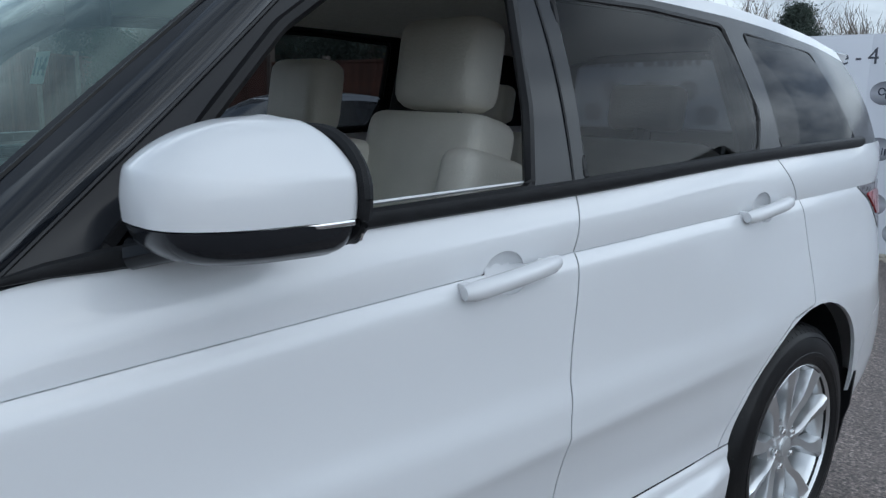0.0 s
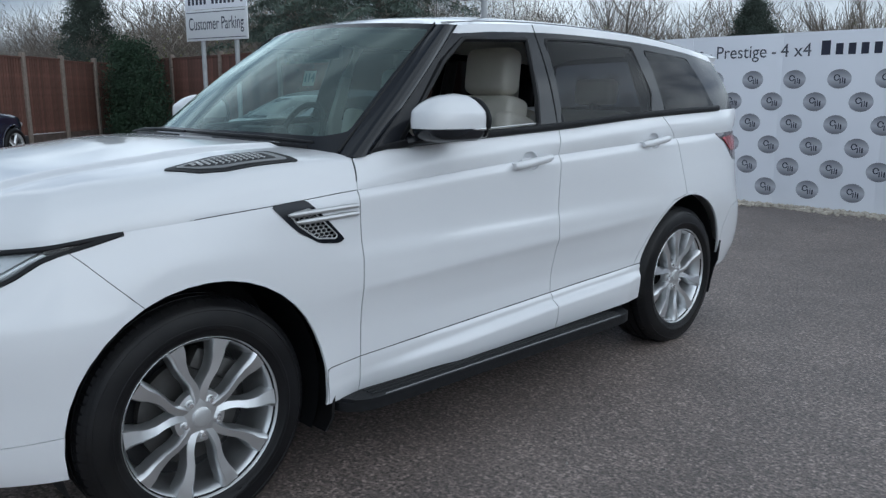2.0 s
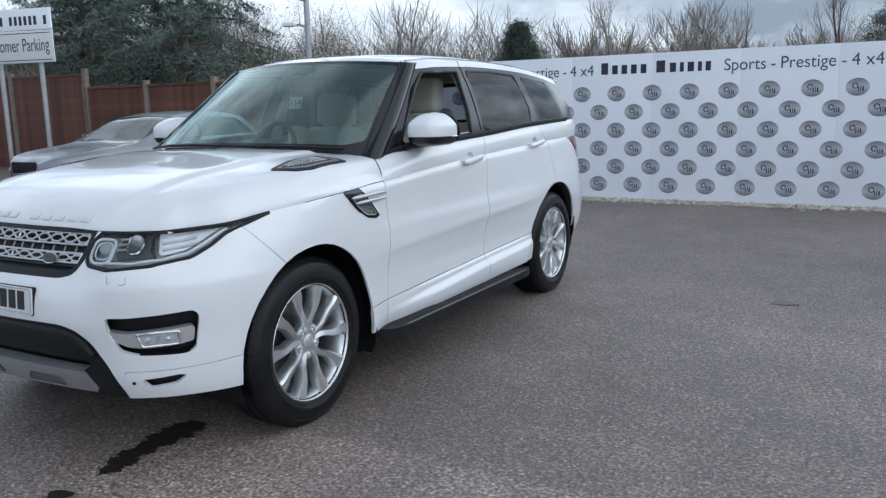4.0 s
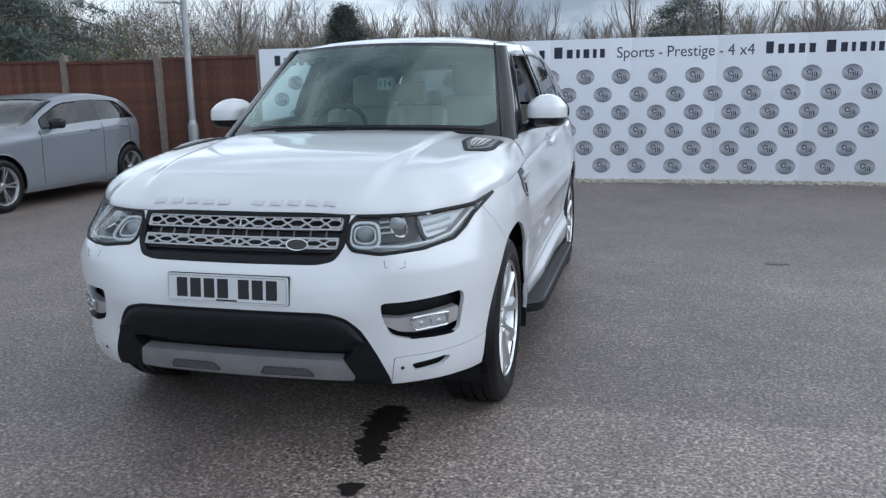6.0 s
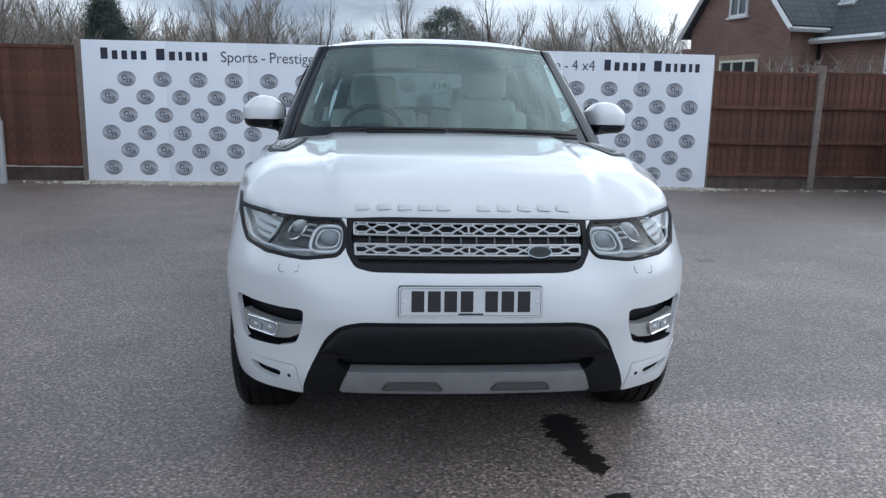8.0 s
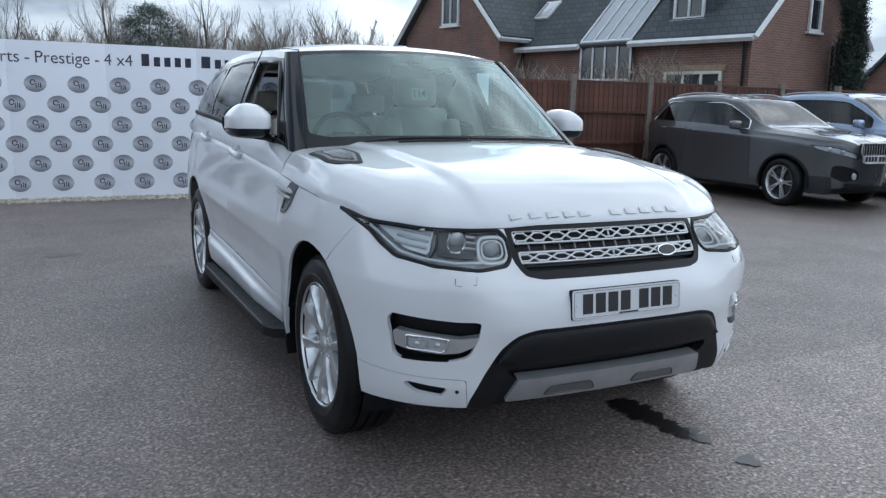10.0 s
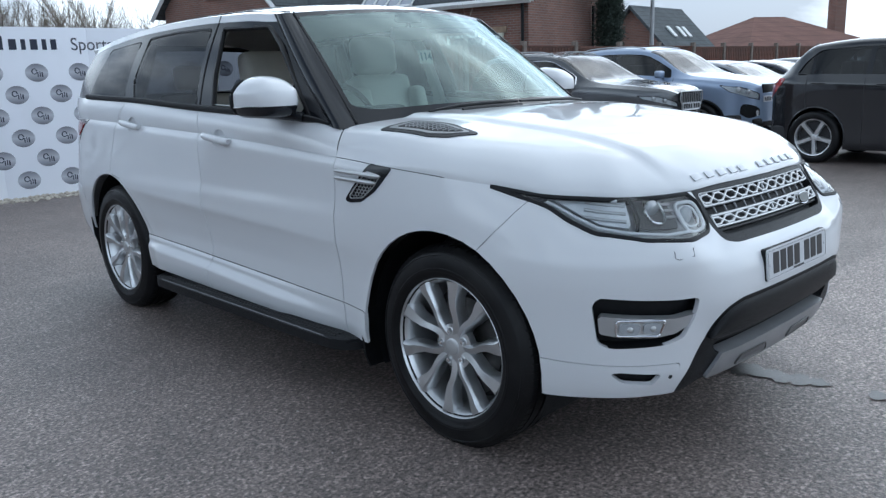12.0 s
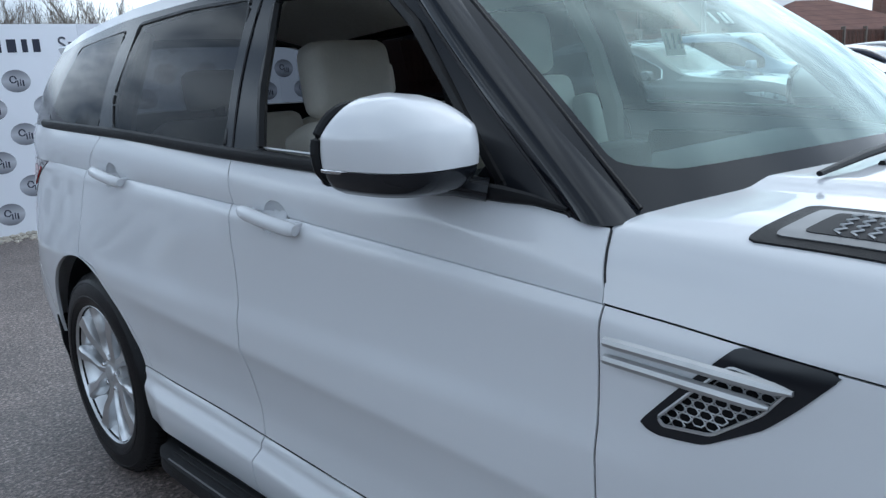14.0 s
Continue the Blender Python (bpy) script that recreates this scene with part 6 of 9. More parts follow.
# ---------- parked cars ----------
def parked_wheel_meshes(radius, rim_color, style):
    """Tyre and rim meshes shared by a car's four wheels; axis along x, face towards +x."""
    face = Matrix.Rotation(radians(90), 4, "Y")
    bm = bmesh.new()
    r, q = radius, radius * 0.70
    lathe(bm, [(q, -0.01), (q + 0.01, 0.008), (r - 0.03, 0.010), (r - 0.008, -0.008), (r, -0.04), (r, -0.16), (r - 0.02, -0.19), (q, -0.2)], 44, face)
    t = bpy.data.meshes.new("tyre")
    bm.to_mesh(t)
    bm.free()
    t.materials.append(M["rubber"])
    t.shade_smooth()
    bm = bmesh.new()
    lathe(bm, [(q - 0.035, -0.15), (q - 0.02, -0.03), (q - 0.006, 0.0), (q + 0.004, 0.003), (q + 0.004, -0.02)], 40, face)
    rings = 5
    for k in range(rings):
        for s in (-1, 1):
            a = math.tau * k / rings + s * (0.13 if style == "twin" else 0.02)
            if style != "twin" and s > 0:
                continue
            m = face @ Matrix.Rotation(a, 4, "Z")
            w = 0.014 if style == "twin" else 0.034
            vs = [bm.verts.new(m @ Vector(p)) for p in ((0.03, -w, -0.045), (q - 0.01, -w * 1.1 + (0.03 if style == "twist" else 0), -0.035), (q - 0.01, w * 1.1 + (0.03 if style == "twist" else 0), -0.035), (0.03, w, -0.045),
                                                     (0.03, -w * 0.6, -0.020), (q - 0.004, -w * 0.7 + (0.03 if style == "twist" else 0), -0.008), (q - 0.004, w * 0.7 + (0.03 if style == "twist" else 0), -0.008), (0.03, w * 0.6, -0.020))]
            for f in ((4, 5, 6, 7), (0, 1, 5, 4), (2, 3, 7, 6), (1, 2, 6, 5), (3, 0, 4, 7)):
                bm.faces.new([vs[i] for i in f])
    lathe(bm, [(0.0005, -0.012), (0.03, -0.013), (0.045, -0.022), (0.06, -0.05)], 20, face)
    bmesh.ops.recalc_face_normals(bm, faces=bm.faces)
    rmesh = bpy.data.meshes.new("rim")
    bm.to_mesh(rmesh)
    bm.free()
    rmesh.materials.append(rim_color)
    bm = bmesh.new()
    lathe(bm, [(0.0005, -0.07), (q - 0.03, -0.07), (q - 0.03, -0.1)], 24, face)
    back = bpy.data.meshes.new("brake")
    bm.to_mesh(back)
    bm.free()
    back.materials.append(M["gap"])
    return t, rmesh, back


def parked_car(name, label, at, heading, length, width, height, wheelbase, front_over, paint, belt_z, hood_z, base_y, top_y, rear_top_y, rear_base_y,
               rim=None, style="five", wheel_r=0.33, bright_line=False, sill_dark=0.0, lamp="white", rails=False, grille_w=0.5, group="parked cars", slim_lamps=False):
    """A parked car built nose to -y with the front axle at y = 0."""
    thing = empty(name)
    tagged(thing, label, "car", group)
    y0, y1 = -front_over, length - front_over
    W = width / 2
    half = 0.5 * (y0 + y1)

    def hw(y):
        f = np.clip(np.abs(y - half) / (length / 2), 0, 1)
        e = np.where(y < half, 5.0, 6.0)
        return W * np.clip(1 - f ** e, 0, 1) ** (1 / 2.3) * (1 - 0.05 * f ** 2)

    def top(y):
        return spline([y0, y0 + 0.06, y0 + 0.25, base_y, top_y, top_y + 0.45, (top_y + rear_top_y) / 2, rear_top_y, rear_base_y, y1 - 0.04, y1],
                      [hood_z - 0.30, hood_z - 0.16, hood_z - 0.07, hood_z + 0.06, height - 0.07, height - 0.008, height, height - 0.06, belt_z + 0.05, belt_z - 0.10, belt_z - 0.25], y)

    def waist(y):
        return np.minimum(spline([y0, base_y, rear_base_y, y1], [hood_z - 0.14, belt_z - 0.03, belt_z + 0.05, belt_z], y), top(y) - 0.035)
    ys = half + (length / 2) * np.sin(np.linspace(-math.pi / 2, math.pi / 2, 110))
    ts = np.linspace(0, 7, 57)
    Y, T = np.meshgrid(ys, ts, indexing="ij")
    H, tp, wz = hw(Y), top(Y), waist(Y)
    cab = np.clip((tp - wz) / 0.42, 0, 1)
    bot = 0.20 + 0.10 * np.clip(np.abs(Y - half) / (length / 2), 0, 1) ** 6
    keyx = [H * 0.93, H * 0.975, H * 0.985, H * 1.0, H * (0.955 + 0.005 * cab), H * (0.86 - 0.115 * cab), H * (0.55 - 0.12 * cab), H * 0]
    keyz = [bot, bot + 0.10, bot * 0.45 + wz * 0.55, wz - 0.11, wz, wz + (tp - wz) * (0.80 + 0.06 * cab), tp - 0.012, tp]
    X, Z = np.zeros_like(Y), np.zeros_like(Y)
    for j, t in enumerate(ts):
        k = min(int(t), 6)
        f = t - k
        for dst, key in ((X, keyx), (Z, keyz)):
            p0, p1, p2, p3 = key[max(k - 1, 0)][:, j], key[k][:, j], key[k + 1][:, j], key[min(k + 2, 7)][:, j]
            m0, m1 = (p2 - p0) * 0.42, (p3 - p1) * 0.42
            if k == 4:
                m0, m1 = (p2 - p1) * 0.9, (p2 - p1) * 0.9
            dst[:, j] = p1 * (1 + 2 * f) * (1 - f) ** 2 + m0 * f * (1 - f) ** 2 + p2 * f * f * (3 - 2 * f) + m1 * f * f * (f - 1)
    side = Sheet.grid(np.stack([np.maximum(X, 0), Y, Z], -1), np.stack([Y, T], -1))
    for yc in (0, wheelbase):
        r = np.hypot(side.p[:, 1] - yc, side.p[:, 2] - wheel_r) - (wheel_r + 0.055)
        r = np.where(side.f[:, 1] > 3.6, 1.0, r)
        _, side = side.cut(r)
    glass_f, _, side = side.inside([(base_y + 0.09, 5.10), (top_y - 0.02, 5.10), (top_y - 0.02, 7.5), (base_y + 0.09, 7.5)])
    glass_b, _, side = side.inside([(rear_top_y + 0.10, 5.15), (rear_base_y - 0.10, 5.15), (rear_base_y - 0.10, 7.5), (rear_top_y + 0.10, 7.5)])
    mid = 0.5 * (base_y + 0.55 + rear_base_y) - 0.12
    back = rear_top_y - 0.04
    # one band of side windows, parted by dark pillars, its tail drawn out to a point
    DLO = rounded([(base_y + 0.34, 4.10), (rear_base_y - 0.32, 4.12), (rear_top_y + 0.10, 4.50), (rear_top_y - 0.10, 4.87), (top_y + 0.05, 4.88), (base_y + 0.40, 4.74)], 0.10)
    band, _, side = side.inside(DLO)
    p1, rest_ = band.cut(band.f[:, 0] - (mid - 0.035))
    pb, rest_ = rest_.cut(rest_.f[:, 0] - (mid + 0.035))
    p2, rest_ = rest_.cut(rest_.f[:, 0] - (back - 0.02))
    pcc, p3 = rest_.cut(rest_.f[:, 0] - (back + 0.02))
    if slim_lamps:
        lamp_line = [(y0 + 0.045, 2.66), (y0 + 0.12, 2.62), (y0 + 0.42, 2.86), (y0 + 0.50, 3.18), (y0 + 0.24, 3.22), (y0 + 0.045, 3.14)]
    else:
        lamp_line = [(y0 + 0.045, 2.50), (y0 + 0.12, 2.44), (y0 + 0.40, 2.74), (y0 + 0.56, 3.30), (y0 + 0.26, 3.28), (y0 + 0.045, 3.12)]
    head, _, side = side.inside(rounded(lamp_line, 0.03))
    fog, _, side = side.inside(rounded([(y0 + 0.035, 1.30), (y0 + 0.13, 1.22), (y0 + 0.25, 1.50), (y0 + 0.23, 1.98), (y0 + 0.10, 1.98), (y0 + 0.035, 1.80)], 0.03))
    tail_, _, side = side.inside([(y1 - 0.40, 3.85), (y1 - 0.32, 2.95), (y1 - 0.08, 2.75), (y1 - 0.015, 2.8), (y1 - 0.015, 3.9), (y1 - 0.20, 4.0)])

    def at_(y, t):
        """The point of the flank at y and level t."""
        i = int(np.clip(np.searchsorted(ys, y) - 1, 0, len(ys) - 2))
        j = int(np.clip(np.searchsorted(ts, t) - 1, 0, len(ts) - 2))
        u, v = (y - ys[i]) / (ys[i + 1] - ys[i]), (t - ts[j]) / (ts[j + 1] - ts[j])
        q = [(1 - u) * ((1 - v) * G[i, j] + v * G[i, j + 1]) + u * ((1 - v) * G[i + 1, j] + v * G[i + 1, j + 1]) for G in (X, Z)]
        return Vector((q[0], y, q[1]))
    mirror_y = base_y + 0.50
    c_in = (0, half, 0.6)

    def pc(nm, sh, mt, depth=0.0, shift=0.0, lab=""):
        for mir in (False, True):
            o = part(nm, sh.bm(depth, c_in, mir, shift), mt, thing, lab)
    if sill_dark:
        low, side = side.cut(side.f[:, 1] - sill_dark)
        whole("lower_cladding", low, M["plastic"], 0.0, "", 0.0, c_in, thing)
    whole("body", side, paint, 0.010, "", 0.0, c_in, thing)
    whole("windscreen", glass_f, M["car_glass"], 0.0, "", -0.004, c_in, thing)
    whole("rear_screen", glass_b, M["car_glass"], 0.0, "", -0.004, c_in, thing)
    for w in (p1, p2, p3):
        pc("side_window", w, M["car_glass"], 0.0, -0.004)
    for w in (pb, pcc):
        pc("window_pillar", w, M["gloss_black"], 0.01, -0.002)
    pc("tail_lamp", tail_, M["red_lens"], 0.01, 0.007)
    pc("fog_recess", fog, M["plastic"], 0.0, -0.02)
    for s in (1, -1):
        hl = part("headlamp", head.bm(0.012, c_in, s < 0, 0.004), M["lampglass"], thing, "clear headlamp")
        part("lamp_bowl", head.bm(0.0, c_in, s < 0, -0.022), M["parked_bowl"], hl)
        for yy, tt in ((y0 + 0.15, 2.90), (y0 + 0.27, 3.00)):
            q = at_(yy, tt)
            bm = bmesh.new()
            bmesh.ops.create_uvsphere(bm, u_segments=14, v_segments=8, radius=0.036 if slim_lamps else 0.046)
            bmesh.ops.translate(bm, vec=(s * (q.x - 0.012), q.y + 0.012, q.z), verts=bm.verts)
            part("projector_lens", bm, M["lamp_clear"], hl)
        bm = bmesh.new()
        edge_ = [at_(y, t) for y, t in rounded(lamp_line, 0.03)]
        tube(bm, [(s * q.x, q.y, q.z) for q in edge_ + edge_[:1]], 0.007, 5, False)
        part("lamp_rim", bm, M["plastic"], hl)
        # arch lips, in black where the car is clad
        for yc in (0, wheelbase):
            bm = bmesh.new()
            arc_ = []
            for a in np.linspace(-0.15, math.pi + 0.15, 24):
                yy, zz = yc + (wheel_r + 0.058) * math.cos(a), wheel_r + (wheel_r + 0.058) * math.sin(a)
                tt = min(np.linspace(0.1, 3.5, 60), key=lambda v: abs(at_(yy, v).z - zz))
                arc_.append((s * (at_(yy, tt).x + 0.002), yy, zz))
            tube(bm, arc_, 0.024 if sill_dark else 0.010, 6)
            part("arch_lip", bm, M["plastic"] if sill_dark else paint, thing)
        # waist crease pressed into the doors
        bm = bmesh.new()
        tube(bm, [(s * (at_(yy, 3.0).x - 0.004), yy, at_(yy, 3.0).z) for yy in np.linspace(base_y + 0.1, y1 - 0.35, 24)], 0.008, 5)
        part("waist_crease", bm, paint, thing)
    # shut lines and bright line
    for s in (1, -1):
        for yy, t0, t1 in ((base_y + 0.28, 0.9, 4.0), (mid, 0.9, 4.0), (rear_top_y + 0.02, 1.9, 4.0)):
            bm = bmesh.new()
            i = int(np.argmin(np.abs(ys - yy)))
            tube(bm, [(s * (X[i, j] + 0.0005), ys[i], Z[i, j]) for j in range(len(ts)) if t0 <= ts[j] <= t1], 0.004, 4, False)
            part("door_gap", bm, M["gap"], thing)
        for yy in (mid - 0.22, rear_top_y - 0.16):
            bm = bmesh.new()
            i = int(np.argmin(np.abs(ys - yy)))
            j = int(np.argmin(np.abs(ts - 3.25)))
            tube(bm, [(s * (X[i, j] + 0.012), yy - 0.09, Z[i, j]), (s * (X[i, j] + 0.026), yy, Z[i, j] + 0.004), (s * (X[i, j] + 0.012), yy + 0.09, Z[i, j] + 0.006)], 0.012, 8)
            part("door_handle", bm, paint, thing)
        bm = bmesh.new()
        i = int(np.argmin(np.abs(ys - mirror_y)))
        j = int(np.argmin(np.abs(ts - 4.05)))
        box(bm, (0.20, 0.12, 0.135), (s * (X[i, j] + 0.11), mirror_y, Z[i, j] + 0.075), 0.045, None, 3)
        box(bm, (0.10, 0.05, 0.03), (s * (X[i, j] + 0.03), mirror_y - 0.01, Z[i, j] + 0.015), 0.01)
        part("door_mirror", bm, M["gloss_black"] if lamp == "black_mirror" else paint, thing)
        bm = bmesh.new()
        loop_ = [at_(y, t) for y, t in DLO]
        tube(bm, [(s * (q.x + 0.002), q.y, q.z) for q in loop_ + loop_[:1]], 0.011 if bright_line else 0.008, 5, False)
        part("window_trim", bm, M["chrome"] if bright_line else M["plastic"], thing)
        if rails:
            bm = bmesh.new()
            jr = int(np.argmin(np.abs(ts - 5.35)))
            ii = [i for i in range(len(ys)) if top_y + 0.1 <= ys[i] <= rear_top_y - 0.05]
            tube(bm, [(s * X[i, jr], ys[i], Z[i, jr] + 0.012 + 0.016 * min(1.0, k / 4, (len(ii) - 1 - k) / 4)) for k, i in enumerate(ii)], 0.013, 6)
            part("roof_rail", bm, M["satin"], thing)
    # nose: grille, intake, plate; tail plate
    bm = bmesh.new()
    box(bm, (grille_w, 0.05, 0.16), (0, y0 + 0.030, hood_z - 0.22), 0.02)
    gr = part("grille", bm, M["plastic"], thing)
    for k in range(11 if bright_line else 5):
        bm = bmesh.new()
        if bright_line:
            box(bm, (0.008, 0.014, 0.24), (grille_w * (k / 11.0 - 0.4545) * 0.96, y0 + 0.000, hood_z - 0.28), 0.003)
        else:
            box(bm, (grille_w * 0.92, 0.012, 0.008), (0, y0 + 0.004, hood_z - 0.28 + 0.03 * k), 0.003)
        part("grille_slat", bm, M["satin"] if bright_line else M["gloss_black"], gr)
    if bright_line:
        bm = bmesh.new()
        rim_ = rounded([(-grille_w * 0.50, hood_z - 0.13), (grille_w * 0.50, hood_z - 0.13), (grille_w * 0.52, hood_z - 0.26), (grille_w * 0.36, hood_z - 0.42), (-grille_w * 0.36, hood_z - 0.42), (-grille_w * 0.52, hood_z - 0.26)], 0.03)
        tube(bm, [(x, y0 - 0.004, z) for x, z in rim_ + rim_[:1]], 0.010, 6, False)
        part("grille_frame", bm, M["satin"], gr)
    for s in (1, -1):
        i = int(np.argmin(np.abs(ys - (y0 + 0.13))))
        j = int(np.argmin(np.abs(ts - 1.55)))
        fy = float(np.interp(X[i, j] - 0.14, X[:i + 1, j], ys[:i + 1]))
        bm = bmesh.new()
        lathe(bm, [(0.0005, 0.006), (0.034, 0.004), (0.042, 0.0), (0.046, 0.006), (0.050, 0.0)], 20, Matrix.Translation((s * (X[i, j] - 0.14), fy - 0.003, Z[i, j])) @ Matrix.Rotation(radians(90), 4, "X"))
        part("fog_lamp", bm, M["lamp_clear"], thing)
    bm = bmesh.new()
    box(bm, (width * 0.55, 0.05, 0.12), (0, y0 + 0.045, 0.36), 0.03)
    part("lower_intake", bm, M["plastic"], thing)
    bm = bmesh.new()
    box(bm, (0.52, 0.012, 0.11), (0, y0 - 0.004, hood_z - 0.40 + (0.04 if bright_line else 0)), 0.004)
    pl = part("number_plate", bm, M["plate"], thing)
    for k in range(7):
        bm = bmesh.new()
        box(bm, (0.045, 0.003, 0.07), (-0.21 + 0.065 * k + (0.03 if k > 3 else 0), y0 - 0.0112, hood_z - 0.40 + (0.04 if bright_line else 0)))
        part("plate_bar", bm, M["ink"], pl, smooth=False)
    # wheels
    tm, rm, bk = parked_wheel_meshes(wheel_r, rim or M["alloy"], style)
    for s in (1, -1):
        for yc in (0, wheelbase):
            wh = new("wheel", tm)
            wh.parent = thing
            wh.matrix_basis = Matrix.Translation((s * (W - 0.03), yc, wheel_r)) @ Matrix.Rotation(0 if s > 0 else math.pi, 4, "Z") @ Matrix.Rotation(0.4 * yc + 0.3, 4, "X")
            for nm, me in (("rim", rm), ("brake", bk)):
                o = new(nm, me)
                o.parent = wh
    bm = bmesh.new()
    box(bm, (width * 0.82, length * 0.9, 0.26), (0, half, 0.36), 0.04)
    part("underside", bm, M["gap"], thing)
    bm = bmesh.new()
    box(bm, (width * 0.8, 0.5, 0.25), (0, base_y + 0.55, belt_z - 0.18), 0.06)
    part("dashboard", bm, M["trim_dark"], thing)
    for sx in (-0.36, 0.36):
        for yy in (base_y + 1.25, base_y + 2.0):
            bm = bmesh.new()
            box(bm, (0.46, 0.16, 0.75), (sx, yy, belt_z - 0.12), 0.06)
            part("seat", bm, M["trim_dark"], thing)
    thing.matrix_world = Matrix.Translation(at) @ Matrix.Rotation(radians(heading), 4, "Z")
    return thing


M["parked_bowl"] = shader("parked_lamp_bowl", (0.80, 0.82, 0.84), 0.25, metal=0.1)
M["lamp_clear"] = shader("parked_lamp_glass", (0.50, 0.52, 0.54), 0.08, coat=1.0, scale=12, vary=0.3)
M["car_glass"] = glass("car_glass", (0.17, 0.19, 0.20))
grey_paint = shader("slate_grey_paint", (0.20, 0.215, 0.24), 0.3, metal=0.25, coat=0.6, scale=2, vary=0.03)
dark_paint = shader("dark_grey_paint", (0.10, 0.104, 0.11), 0.25, metal=0.5, coat=0.8, scale=2, vary=0.05)
blue_paint = shader("pale_blue_paint", (0.30, 0.37, 0.50), 0.28, metal=0.4, coat=0.6, scale=2, vary=0.03)
black_paint = shader("black_paint", (0.013, 0.014, 0.017), 0.2, coat=0.8, scale=2, vary=0.1)
silver_paint = shader("silver_paint", (0.36, 0.37, 0.39), 0.3, metal=0.6, coat=0.5, scale=2, vary=0.03)
navy_paint = shader("navy_paint", (0.010, 0.014, 0.035), 0.2, coat=0.8, scale=2, vary=0.05)
two_tone = shader("bright_cut_alloy", (0.42, 0.42, 0.43), 0.3, metal=0.9)

parked_car("hatchback", "slate grey hatchback parked by the brown fence", (-7.02, 4.60, 0), 0, 4.20, 1.77, 1.47, 2.58, 0.84, grey_paint, 1.00, 0.97, 0.42, 1.26, 2.62, 3.20, two_tone, "twin", 0.335, False, 0.0, "black_mirror", slim_lamps=True)
parked_car("compact_suv", "dark grey SUV with bright window trim by the fence", (8.93, 5.32, 0), -2, 4.60, 1.86, 1.70, 2.72, 0.91, dark_paint, 1.12, 1.12, 0.38, 1.32, 2.92, 3.54, M["alloy"], "twin", 0.36, True, 0.75, "white", True, 0.62, slim_lamps=True)
parked_car("compact_suv", "pale blue SUV with a roof rail beside the grey one", (11.55, 5.15, 0), -3, 4.48, 1.86, 1.78, 2.69, 0.87, blue_paint, 1.17, 1.16, 0.30, 1.25, 3.05, 3.45, M["alloy"], "five", 0.35, False, 0.7, "white", True, 0.5)
parked_car("hatchback", "silver hatchback in the row by the fence", (14.10, 4.9, 0), -3, 4.30, 1.79, 1.48, 2.62, 0.85, silver_paint, 1.00, 0.98, 0.40, 1.28, 2.85, 3.30)
parked_car("saloon_car", "dark blue saloon in the row by the fence", (16.6, 4.9, 0), -3, 4.6, 1.82, 1.46, 2.75, 0.85, navy_paint, 0.98, 0.96, 0.45, 1.35, 2.65, 3.35)
parked_car("hatchback", "silver hatchback far along the row", (19.1, 4.9, 0), -3, 4.25, 1.79, 1.50, 2.6, 0.85, silver_paint, 1.00, 0.98, 0.40, 1.28, 2.85, 3.25)
parked_car("hatchback", "grey hatchback far along the row", (21.6, 4.9, 0), -3, 4.25, 1.79, 1.50, 2.6, 0.85, grey_paint, 1.00, 0.98, 0.40, 1.28, 2.85, 3.25)
parked_car("family_suv", "black SUV with red tail lamps in the near row", (9.36, -0.33, 0), -1, 4.5, 1.86, 1.69, 2.66, 0.95, black_paint, 1.12, 1.06, 0.40, 1.30, 2.80, 3.30, M["alloy"], "five", 0.355, False, 0.0, "white")
parked_car("family_suv", "tall black SUV beyond the near row", (12.5, -0.4, 0), -1, 4.7, 1.90, 1.86, 2.75, 0.95, dark_paint, 1.18, 1.12, 0.40, 1.30, 3.0, 3.5, M["alloy"], "five", 0.36)
parked_car("saloon_car", "navy saloon parked far off by the fence", (-13.6, 2.9, 0.13), 221, 4.6, 1.82, 1.42, 2.75, 0.85, navy_paint, 0.96, 0.92, 0.45, 1.35, 2.65, 3.35)
# price sticker in the hatchback's windscreen
bm = bmesh.new()
prism(bm, [(-0.24, -0.14), (0.24, -0.14), (0.24, 0.14), (-0.24, 0.14)], 0.002)
tagged(mesh_object("window_card", bm, M["sticker"]), "pale card behind the grey hatchback's windscreen", "card").matrix_world = Matrix.Translation((-6.75, 5.42, 1.14)) @ Matrix.Rotation(radians(32), 4, "X")

# ---------- the yard ----------
bm = bmesh.new()
gx = np.concatenate([np.linspace(-600, -40, 15), np.linspace(-36, 0, 37), np.linspace(20, 600, 20)])
gy = np.concatenate([np.linspace(-600, -30, 15), np.linspace(-20, 40, 31), np.linspace(60, 600, 16)])
# the yard rises gently on its far side
rise = lambda x: 0.34 * (1 - math.exp(-max(0.0, -8.5 - x) ** 1.3 / 16))
vs = [[bm.verts.new((x, y, rise(x))) for y in gy] for x in gx]
for p, q in zip(vs, vs[1:]):
    for i in range(len(gy) - 1):
        bm.faces.new((p[i], q[i], q[i + 1], p[i + 1]))
ground = tagged(mesh_object("ground", bm, M["asphalt"]), "worn grey-brown asphalt yard with stains", "ground", kind="structure")


